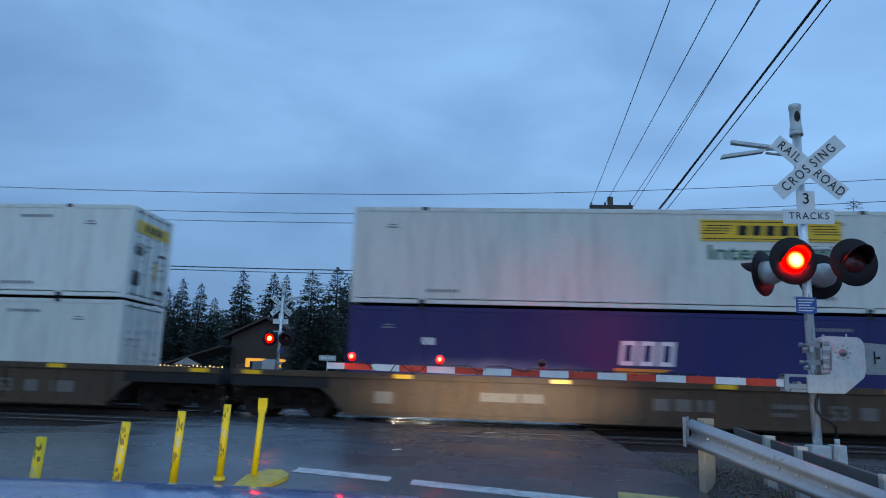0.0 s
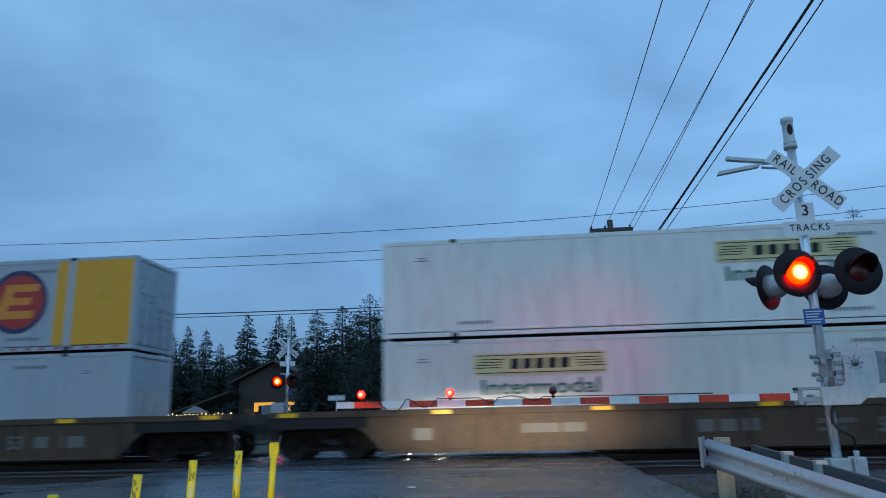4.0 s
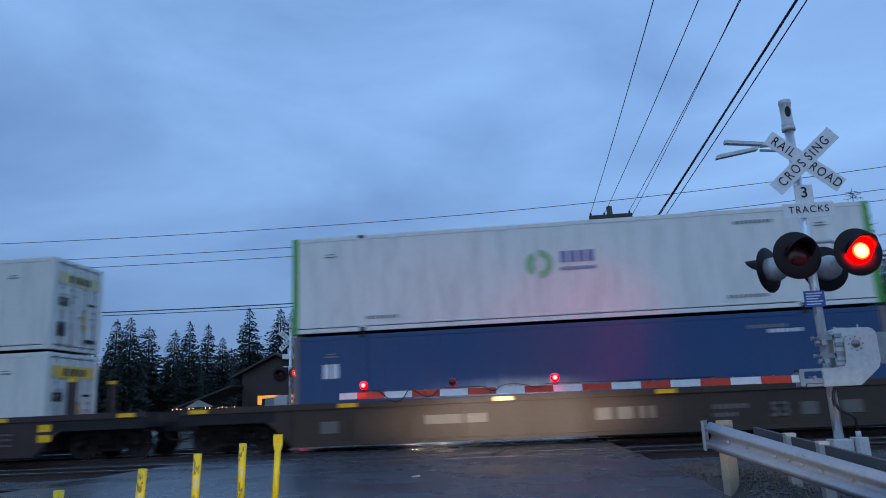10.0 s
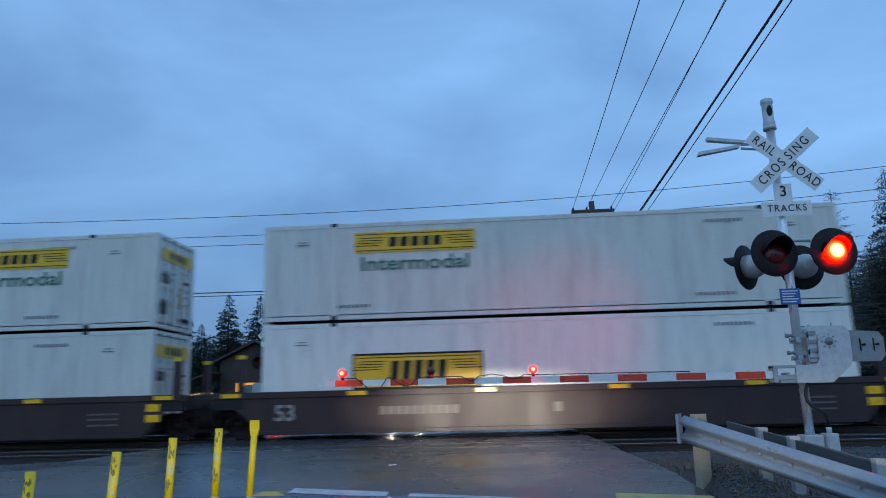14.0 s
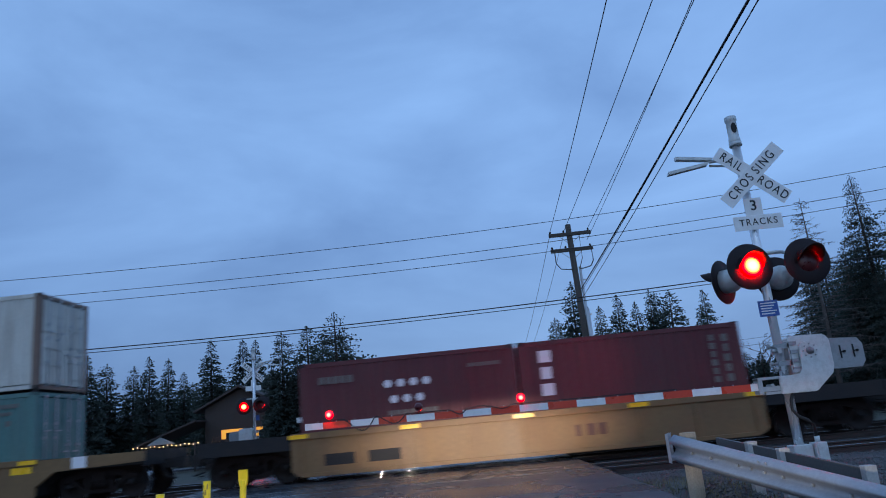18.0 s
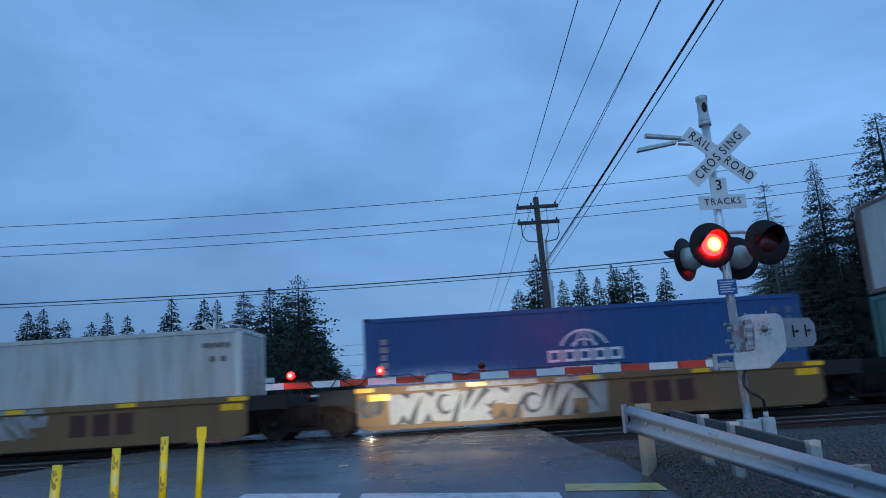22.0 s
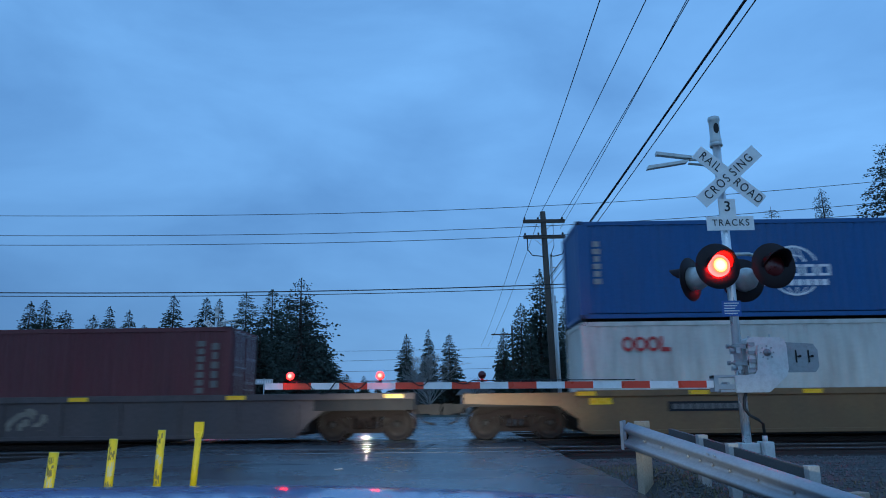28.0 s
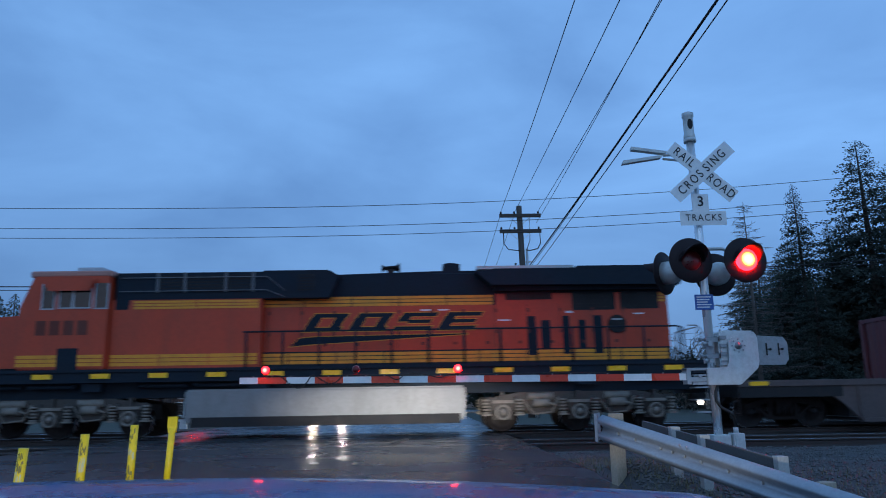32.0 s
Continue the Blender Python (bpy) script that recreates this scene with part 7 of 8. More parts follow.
part("window_bar", box(-16.92, -16.86, -1.503, -1.49, 3.58, 4.12), SILVER, cab)
part("sun_shade", prism(bmesh.new(), ((-17.72, 4.36), (-16.28, 4.36), (-16.38, 4.02), (-17.5, 4.02)), -1.66, -1.635), LOCO_ORANGE, cab, "orange sun shade over the cab windows")
part("shade_bracket", box(-17.6, -16.35, -1.65, -1.47, 4.33, 4.37), LOCO_ORANGE, cab)
bars(bm := bmesh.new(), -17.9, -16.4, 2.82, 3.22, 4, -1.483, 0.004, 0.25)
part("number_blocks", bm, mat("dark_orange_seam", (0.13, 0.022, 0.010), 0.6), cab, "dark number blocks")
part("cab_step_recess", bx(bmesh.new(), -17.2, -16.65, -1.498, -1.47, DECK, 2.46), LOCO_BLACK, cab)
loco_stripes(-18.3, -15.95, 1.97, y=-1.486)
bm = bmesh.new()
prism(bm, ((-20.9, DECK), (-18.25, DECK), (-18.25, 3.45), (-20.2, 3.35), (-20.8, 3.0)), -1.0, 1.0)
bmesh.ops.bevel(bm, geom=bm.edges[:], offset=0.08, segments=2, affect="EDGES")
part("nose", bm, LOCO_ORANGE, lo, "orange short nose")
# roof fittings
bm = bmesh.new()
bx(bm, -8.3, -8.1, -0.2, 0.2, 4.46, 4.78)
for yy, d_ in ((-0.2, 1), (0.0, -1), (0.2, 1)):
    lathe(bm, [(0, 0.03), (0.32, 0.05), (0.42, 0.13), (0.43, 0.0)], (-8.2 - 0.15 * d_, yy, 4.83), (-8.2 - 0.15 * d_ + d_, yy, 4.83), 10)
part("horn", bm, BLACK, lo)
bm = bmesh.new()
bx(bm, -6.65, -6.15, -0.75, 0.45, 4.57, 4.80), cyl(bm, (-6.4, -0.2, 4.78), (-6.4, -0.2, 4.90), 0.22, 0.2, 14)
part("exhaust_stack", bm, LOCO_BLACK, lo)
# handrails
for i in range(13):
    xx = -12.1 + i * 1.0
    part("handrail_post", cyl(bmesh.new(), (xx, -1.46, DECK), (xx, -1.46, 2.84), 0.032, seg=8), LOCO_BLACK, lo)
bm = bmesh.new()
tube(bm, [(-12.2, -1.46, 2.84), (-0.2, -1.46, 2.84), (0.02, -1.42, 2.80), (0.06, -1.40, DECK)], 0.024, 8)
part("handrail", bm, LOCO_BLACK, lo)
bm = bmesh.new()
tube(bm, [(0.58, -1.35, 0.55), (0.58, -1.35, 2.70), (0.44, -1.35, 2.86), (0.2, -1.35, 2.86)], 0.024, 8)
tube(bm, [(0.58, -0.9, DECK), (0.58, -0.9, 2.85), (0.58, 0.9, 2.85), (0.58, 0.9, DECK)], 0.022, 8)
part("end_handrail", bm, mat("pale_handrail", (0.5, 0.5, 0.5), 0.5, var=0.1), lo)
# end steps, coupler, marker lamp
for k in range(4):
    part("step", box(0.2, 0.62, -1.5, -0.95, 0.46 + 0.33 * k, 0.50 + 0.33 * k), GALV, lo)
part("end_plate", box(0.57, 0.63, -1.5, 1.5, 1.0, DECK), LOCO_BLACK, lo)
part("coupler", box(0.57, 1.45, -0.15, 0.15, 0.72, 1.0, 0.03), DARK, lo)
part("step_lamp", disc(bmesh.new(), 0.30, 0.74, 0.06, -1.52, 0.02), SMALL_ON, lo, "lit step lamp")
# tank
bm = bmesh.new()
prism(bm, ((-13.6, 0.36), (-6.2, 0.36), (-6.1, 0.46), (-6.1, 1.30), (-13.7, 1.30), (-13.7, 0.46)), -1.48, 1.48)
bmesh.ops.bevel(bm, geom=bm.edges[:], offset=0.06, segments=3, affect="EDGES")
tk = part("fuel_tank", bm, TANK, lo, "long pale grey fuel tank")
# darker band wrapped round the lowest part of the tank
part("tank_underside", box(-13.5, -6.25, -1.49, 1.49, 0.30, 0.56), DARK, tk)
# trucks
for cx in (-2.98, -17.3):
    t = new("truck")
    t.parent = lo
    t.matrix_basis = pose(cx, 0, 0)
    tagged(t, "three-axle locomotive truck, dusty cast frame")
    bm = bmesh.new()
    for s in (-1, 1):
        y0, y1 = (-1.22, -1.10) if s < 0 else (1.10, 1.22)
        prism(bm, ((-2.6, 0.72), (-2.3, 0.60), (-1.3, 0.60), (-1.0, 0.78), (-0.6, 0.60), (0.6, 0.60), (1.0, 0.78), (1.3, 0.60), (2.3, 0.60), (2.6, 0.72), (2.6, 0.92), (1.6, 1.10), (-1.6, 1.10), (-2.6, 0.92)), y0, y1)
        for ax_ in (-1.05, 1.05):
            bx(bm, ax_ - 0.30, ax_ + 0.30, y0 - 0.03, y1 + 0.03, 0.50, 0.66), bx(bm, ax_ - 0.12, ax_ + 0.12, y0 - 0.10, y1 + 0.10, 0.66, 1.02)
            for kx in (-0.2, 0.2):
                for ring_ in range(5):
                    cyl(bm, (ax_ + kx, s * 1.2, 0.66 + ring_ * 0.06), (ax_ + kx, s * 1.2, 0.70 + ring_ * 0.06), 0.08, seg=10)
        for ax_ in (-2.1, 0.0, 2.1):
            bx(bm, ax_ - 0.40, ax_ + 0.40, y0 - 0.02, y1 + 0.02, 0.84, 0.90), bx(bm, ax_ - 0.05, ax_ + 0.05, y0 - 0.10, y1 + 0.10, 0.86, 1.12)
            bx(bm, ax_ - 0.26, ax_ + 0.26, y0 - 0.06 if s < 0 else y0, y1 if s < 0 else y1 + 0.06, 0.36, 0.86)
            lathe(bm, [(0, 0.2), (0.1, 0.2), (0.14, 0.15), (0.16, 0.0)], (ax_, s * 1.26, 0.56), (ax_, s * 2.26, 0.56), 16)
            for kx in (-0.38, 0.38):
                cyl(bm, (ax_ + kx, s * 1.18, 0.55), (ax_ + kx, s * 1.18, 0.98), 0.085, seg=10)
    bx(bm, -2.3, 2.3, -0.5, 0.5, 0.5, 0.95)
    put("truck_frame", mesh_of("truck_frame", bm, TRUCK_DARK), t)
    for s in (-1, 1):
        for ax_ in (-2.1, 0.0, 2.1):
            bm = bmesh.new()
            lathe(bm, [(0, 0.21), (0.05, 0.21), (0.06, 0.16), (0.02, 0.15), (0.02, 0.09), (0.07, 0.08), (0.09, 0.0)], (ax_, s * 1.37, 0.56), (ax_, s * 2.37, 0.56), 18)
            bx(bm, ax_ - 0.30, ax_ + 0.30, s * 1.36 - 0.03, s * 1.36 + 0.03, 0.80, 0.88)
            put("journal_cover", mesh_of("journal_cover", bm, TRUCK_GREY), t, label="dusty round journal cover")
            for kx in (-0.45, 0.45):
                bm = bmesh.new()
                for k in range(5):
                    lathe(bm, [(0, 0.06), (0.0, 0.10), (0.05, 0.10), (0.05, 0.06)], (ax_ + kx, s * 1.33, 0.52 + k * 0.085), (ax_ + kx, s * 1.33, 1.52 + k * 0.085), 12)
                bx(bm, ax_ + kx - 0.12, ax_ + kx + 0.12, s * 1.33 - 0.1, s * 1.33 + 0.1, 0.47, 0.515)
                put("coil_spring", mesh_of("coil_spring", bm, TRUCK_GREY), t)
        for ax_ in (-1.05, 1.05):
            bm = bmesh.new()
            cyl(bm, (ax_ - 0.22, s * 1.36, 0.80), (ax_ + 0.22, s * 1.36, 0.80), 0.11, seg=14)
            cyl(bm, (ax_ + 0.22, s * 1.36, 0.80), (ax_ + 0.42, s * 1.36, 0.72), 0.03, seg=8)
            put("brake_cylinder", mesh_of("brake_cylinder", bm, TRUCK_GREY), t)
    bm = bmesh.new()
    for ax_ in (-1.05, 1.05):
        cyl(bm, (ax_ - 0.35, -1.28, 0.98), (ax_ + 0.35, -1.28, 0.98), 0.1, seg=12)
        tube(bm, [(ax_ - 0.5, -1.27, 0.9), (ax_ - 0.2, -1.3, 0.5), (ax_ + 0.3, -1.27, 0.55), (ax_ + 0.5, -1.27, 0.95)], 0.03, 6)
    put("brake_gear", mesh_of("brake_gear", bm, TRUCK_GREY), t)
    for ax_ in (-2.1, 0.0, 2.1):
        w_ = put("wheelset", shared("wheelset", wheelset_mesh), t, pose(ax_, 0, 0.50) @ Matrix.Scale(1.0, 4))
        ROLLERS.append((w_, X["R"] + cx + ax_, (ax_, 0, WHEEL_R + 0.02), WHEEL_R))

# ---------------------------------------------------------------- beyond the tracks
def conifer_meshes(seed, h=20.0, spread=3.4, shape=0.85, ragged=0.2, bare=0.06, fine=1.0, dense=1.0, droop=0.30):
    """A fir: tapered trunk with limbs, each limb carrying many small hanging sprays; its outline swells and thins at random."""
    rnd = random.Random(seed)
    bm = bmesh.new()
    lean = rnd.uniform(-0.02, 0.02)
    cyl(bm, (0, 0, -0.4), (lean * h * 0.5, 0, h * 0.55), 0.30, 0.17, 9), cyl(bm, (lean * h * 0.5, 0, h * 0.55), (lean * h, 0, h * 0.985), 0.17, 0.02, 7)
    v, f = [], []

    def spray(px, py, pz, d, q):
        # two narrow blades that share a stem and hang at their own angles
        o = len(v)
        e = Vector((rnd.uniform(-1, 1), rnd.uniform(-1, 1), rnd.uniform(-0.7, 0.7))).normalized()
        a = d.cross(e).normalized() * q * rnd.uniform(0.28, 0.5)
        tip = d * q * rnd.uniform(0.8, 1.25)
        mid = tip * 0.45
        p = Vector((px, py, pz))
        v.extend([tuple(p), tuple(p + mid + a), tuple(p + tip), tuple(p + mid * 1.1 - a)])
        f.append((o, o + 1, o + 2, o + 3))
    z = h * bare
    while z < h * 0.985:
        u = (z - h * bare) / (h * (1 - bare))
        count = max(4, int(11 * (1 - u * 0.45)))
        a0 = rnd.uniform(0, math.tau)
        for b in range(count):
            a = a0 + b * math.tau / count + rnd.uniform(-0.35, 0.35)
            ca, sa = math.cos(a), math.sin(a)
            swell = 1.0 + ragged * 1.9 * noise.noise(Vector((ca * 0.9 + seed, sa * 0.9, z * 0.26)))
            ln = spread * 1.14 * (1 - u) ** shape * min(1.0, 0.62 + u * 2.4) * swell * rnd.uniform(1 - 0.36 - ragged * 0.5, 1.10) + 0.05
            zb = z + rnd.uniform(-0.5, 0.5) * min(1.0, 0.3 + 2 * (1 - u))
            lift = rnd.uniform(0.02, 0.28) * u + rnd.uniform(-0.12, 0.05)
            if ln > 1.3 and b % 2 == 0:
                cyl(bm, (lean * z, 0, zb), (lean * z + ca * ln * 0.85, sa * ln * 0.85, zb + ln * (lift - droop * 0.7)), 0.035, 0.008, 4, caps=False)
            m_ = max(2, int(ln * 7.0 * dense / fine ** 1.2 + rnd.random()))
            for k in range(m_):
                s_ = 0.10 + 0.92 * (k + rnd.random()) / m_
                r = ln * s_
                side_ = rnd.gauss(0, 0.30) * (0.30 + 0.24 * ln) * (1.15 - s_ * 0.8)
                zz = zb + ln * (lift * s_ - droop * s_ ** 1.6) + rnd.gauss(0, 0.10) - abs(side_) * 0.18
                out_ = rnd.uniform(0.35, 1.0)
                d = Vector((ca * out_ - sa * side_ * 0.9, sa * out_ + ca * side_ * 0.9, rnd.uniform(-0.75, 0.30))).normalized()
                spray(lean * z + ca * r - sa * side_, sa * r + ca * side_, zz, d, 0.46 * fine * rnd.uniform(0.6, 1.35) * (0.42 + 0.58 * min(1.0, 1.6 * (1 - u))))
        z += h * (0.0170 - 0.006 * u) * rnd.uniform(0.5, 1.5)
    for k in range(14):
        spray(lean * h, 0, h * (0.955 + 0.0032 * k), Vector((math.cos(k * 2.4) * 0.5, math.sin(k * 2.4) * 0.5, 0.9)).normalized(), 0.24 * fine)
    return mesh_of("trunk", bm, BARK), flat_mesh("crown", v, f, NEEDLE)


def bare_meshes(seed, h, spread, material, levels=3, fans=9, up=0.7, fine=0.02):
    """A leafless tree: limbs that fork into thin twigs."""
    rnd = random.Random(seed)
    bm = bmesh.new()
    cyl(bm, (0, 0, -0.3), (0, 0, h), 0.02 * h, 0.02, 8)
    tw = bmesh.new()

    def fork(p, d, ln, level, r):
        q = p + d * ln
        cyl(bm if level == 0 else tw, p, q, r, r * 0.45, 4 if level else 5, caps=False)
        if level < levels:
            for k in range(4 if level < 2 else 3):
                t = rnd.uniform(0.35, 1.0)
                nd = (d + Vector((rnd.uniform(-1, 1), rnd.uniform(-1, 1), rnd.uniform(-0.5, 0.8))) * 0.8).normalized()
                fork(p + d * ln * t, nd, ln * rnd.uniform(0.4, 0.62), level + 1, max(fine * 0.5, r * 0.45))
    for i in range(fans):
        u = 0.12 + 0.86 * i / fans
        a = rnd.uniform(0, math.tau)
        d = Vector((math.cos(a), math.sin(a), up * rnd.uniform(0.4, 1.3))).normalized()
        fork(Vector((0, 0, h * u)), d, spread * (1 - u * 0.72) * rnd.uniform(0.7, 1.1), 0, 0.012 * h * (1 - u) + 0.02)
    return mesh_of("trunk", bm, material), mesh_of("crown", tw, material)


FIRS = [conifer_meshes(11, 20, 2.9, 0.66, 0.22, 0.04), conifer_meshes(12, 20, 2.5, 0.62, 0.28, 0.05), conifer_meshes(13, 20, 3.0, 0.50, 0.50, 0.10), conifer_meshes(14, 20, 2.7, 0.70, 0.25, 0.03), conifer_meshes(15, 20, 2.4, 0.55, 0.45, 0.08),
        conifer_meshes(21, 20, 2.9, 0.60, 0.36, 0.04, 0.46, 1.25), conifer_meshes(22, 20, 3.1, 0.46, 0.52, 0.04, 0.46, 1.25)]


def fir(k, x, y, h, wide=1.0, name="fir_tree", label="tall dark fir against the dusk sky"):
    t = thing(name, label, "tree", (x, y, earth(y)), "firs beyond the railway", turn=(x * 37 + y * 11) % 360)
    for nm, me in zip(("trunk", "crown"), FIRS[k]):
        ob = new(nm, me)
        ob.parent = t
    b_ = wide * (1.05 if k > 4 else 1.22)
    t.scale = (h / 20 * b_, h / 20 * b_, h / 20)
    return t


# each: x/y of its bearing, height of the top over distance, distance, width
for i, (bearing, rise, y, wide) in enumerate((
        (-0.640, 0.140, 78, 1.0), (-0.590, 0.150, 82, 1.1), (-0.565, 0.152, 80, 1.1), (-0.535, 0.137, 86, 1.0), (-0.500, 0.130, 88, 1.0), (-0.475, 0.142, 85, 0.9), (-0.450, 0.136, 90, 1.0), (-0.425, 0.115, 92, 1.1),
        (-0.386, 0.156, 70, 1.0), (-0.343, 0.153, 72, 1.1), (-0.322, 0.150, 75, 0.9), (-0.283, 0.158, 52, 0.9), (-0.247, 0.163, 66, 1.2), (-0.228, 0.150, 64, 1.3), (-0.262, 0.120, 52, 1.2), (-0.300, 0.112, 52, 0.8),
        (-0.200, 0.140, 62, 1.5), (-0.215, 0.122, 60, 1.7), (-0.178, 0.100, 63, 1.3), (-0.160, 0.062, 70, 1.5), (-0.145, 0.045, 74, 1.5), (-0.120, 0.042, 95, 1.3), (-0.10, 0.036, 98, 1.2),
        (-0.062, 0.098, 100, 1.05), (-0.032, 0.104, 104, 0.9), (-0.001, 0.097, 100, 1.2), (0.071, 0.104, 92, 1.1), (0.095, 0.138, 84, 1.0), (0.121, 0.186, 72, 0.95), (0.138, 0.128, 74, 1.1), (0.110, 0.110, 70, 1.1),
        (0.158, 0.148, 88, 1.0), (0.183, 0.161, 90, 1.05), (0.208, 0.149, 92, 1.0), (0.228, 0.164, 90, 0.9), (0.236, 0.160, 94, 0.9), (0.250, 0.160, 88, 1.3), (0.300, 0.157, 86, 1.0), (0.172, 0.105, 84, 1.2), (0.215, 0.105, 85, 1.2),
        (0.534, 0.298, 46, 1.0), (0.634, 0.367, 44, 1.35), (0.675, 0.330, 47, 1.4), (0.600, 0.25, 46, 1.3), (0.572, 0.24, 47, 1.2), (0.492, 0.19, 47, 1.4), (0.515, 0.215, 49, 1.4), (0.585, 0.215, 48, 1.3), (0.500, 0.165, 50, 1.2), (0.455, 0.140, 52, 1.4), (0.690, 0.36, 45, 1.4), (0.540, 0.160, 44, 1.6))):
    fir(5 + i % 2 if bearing > 0.43 else (0, 3, 1, 2, 4, 0, 3, 1)[i % 8], bearing * y, y, 0.93 + rise * y - earth(y), wide * (1.12 if bearing < -0.16 else 1.0 if rise > 0.1 else 1.2))

# lower firs that close the gaps behind the first row
rnd = random.Random(31)
for b0, b1, n_, r0, r1 in ((-0.68, -0.40, 12, 0.075, 0.115), (-0.40, -0.17, 13, 0.07, 0.11), (0.085, 0.30, 8, 0.05, 0.095), (0.30, 0.42, 5, 0.05, 0.075), (0.43, 0.74, 12, 0.11, 0.20)):
    for i in range(n_):
        bearing = b0 + (b1 - b0) * (i + rnd.uniform(0.2, 0.8)) / n_
        y = rnd.uniform(96, 112) if b1 < 0.4 else rnd.uniform(56, 66)
        fir(rnd.randrange(5) if b1 < 0.5 else 5 + i % 2, bearing * y, y, 0.93 + rnd.uniform(r0, r1) * y, 1.5)


def larch_meshes(seed, h, spread):
    """A leafless larch: a straight stem with level whorls of thin limbs that shorten to the top, each feathered with twigs."""
    rnd = random.Random(seed)
    bm, tw = bmesh.new(), bmesh.new()
    cyl(bm, (0, 0, -0.3), (0, 0, h), 0.16, 0.012, 9)
    z = h * 0.18
    while z < h * 0.985:
        u = (z - h * 0.18) / (h * 0.82)
        for b in range(5):
            a = rnd.uniform(0, math.tau)
            ln = spread * (1 - u) ** 0.8 * rnd.uniform(0.6, 1.1) + 0.12
            d = Vector((math.cos(a), math.sin(a), rnd.uniform(-0.15, 0.22))).normalized()
            p0 = Vector((0, 0, z + rnd.uniform(-0.1, 0.1)))
            p1 = p0 + d * ln - Vector((0, 0, 0.06 * ln * ln * 0.3))
            cyl(bm, p0, p1, 0.026 * (1 - u * 0.6), 0.006, 4, caps=False)
            for k in range(int(5 + ln * 9)):
                s = rnd.uniform(0.25, 1.0)
                q = p0.lerp(p1, s)
                e = (d * rnd.uniform(0.2, 0.9) + Vector((rnd.uniform(-1, 1), rnd.uniform(-1, 1), rnd.uniform(-0.9, 0.3)))).normalized()
                cyl(tw, q, q + e * rnd.uniform(0.12, 0.42) * (0.5 + 0.5 * (1 - u)), 0.010, 0.005, 3, caps=False)
        z += h * 0.026 * rnd.uniform(0.7, 1.3)
    return mesh_of("trunk", bm, TWIG), mesh_of("crown", tw, TWIG)


def bare_tree(x, y, h, spread, material, seed, label, levels=3, fans=9, up=0.7):
    t = thing("bare_tree", label, "tree", (x, y, earth(y)))
    for nm, me in zip(("trunk", "crown"), bare_meshes(seed, h, spread, material, levels, fans, up)):
        ob = new(nm, me)
        ob.parent = t
    return t


t = thing("bare_tree", "tall bare larch with thin drooping twigs", "tree", (0.455 * 40, 40, earth(40)))
for nm, me in zip(("trunk", "crown"), larch_meshes(3, 0.9 + 0.272 * 40 - earth(40), 3.0)):
    ob = new(nm, me)
    ob.parent = t
t = thing("bare_tree", "tall half-bare larch with ragged twigs among the firs", "tree", (-0.208 * 57, 57, earth(57)))
for nm, me in zip(("trunk", "crown"), conifer_meshes(41, 0.9 + 0.178 * 57 - earth(57), 3.3, 0.62, 0.55, 0.10, 0.62, 0.34, 0.05)):
    ob = new(nm, me)
    ob.parent = t
bare_tree(-0.030 * 86, 86, 6.3, 4.4, FROST, 5, "pale leafless garden tree with dense twigs", 3, 46, 0.8)
bare_tree(0.362 * 80, 80, 7.4, 3.6, TWIG, 6, "small bare tree at the edge of the firs", 3, 18, 0.8)
bare_tree(0.030 * 90, 90, 4.0, 3.0, TWIG, 7, "low leafless shrub tree", 3, 14, 0.8)

# hedge bank at the bend
rnd = random.Random(9)
v, f = [], []
for i in range(5200):
    a = rnd.random()
    x = 9.2 + 15.0 * a
    top_ = 2.7 * math.sin(math.pi * min(1, a * 1.25 + 0.14)) ** 0.7
    y = 50 + rnd.uniform(-1.6, 1.6)
    z = rnd.uniform(0, max(0.3, top_))
    s = rnd.uniform(0.06, 0.2)
    o = len(v)
    v += [(x + rnd.uniform(-s, s), y + rnd.uniform(-s, s), z + rnd.uniform(-s, s)) for _ in range(3)]
    f.append((o, o + 1, o + 2))
tagged(new("hedge_bank", flat_mesh("hedge_bank", v, f, HEDGE)), "brown leafless hedge bank at the bend", "hedge", kind="stuff")
# far wood line
v, f = [], []
for i in range(9000):
    a = rnd.uniform(-1.25, 1.35)
    y = rnd.uniform(120, 150)
    ridge = 6.0 + 4.5 * noise.noise(Vector((a * 9, 0, 0))) + 2.5 * noise.noise(Vector((a * 40, 5, 0)))
    if -0.16 < a < 0.06:
        ridge *= 0.45
    z = rnd.uniform(-0.3, 1.0) ** 1.0 * max(1.5, ridge)
    s = rnd.uniform(0.4, 1.3)
    o = len(v)
    v += [(a * y + rnd.uniform(-s, s), y, z + rnd.uniform(-s, s)) for _ in range(2)] + [(a * y, y, z + 1.6 * s)]
    f.append((o, o + 1, o + 2))
tagged(new("far_woods", flat_mesh("far_woods", v, f, NEEDLE)), "dark distant wood line", "woods", kind="stuff")

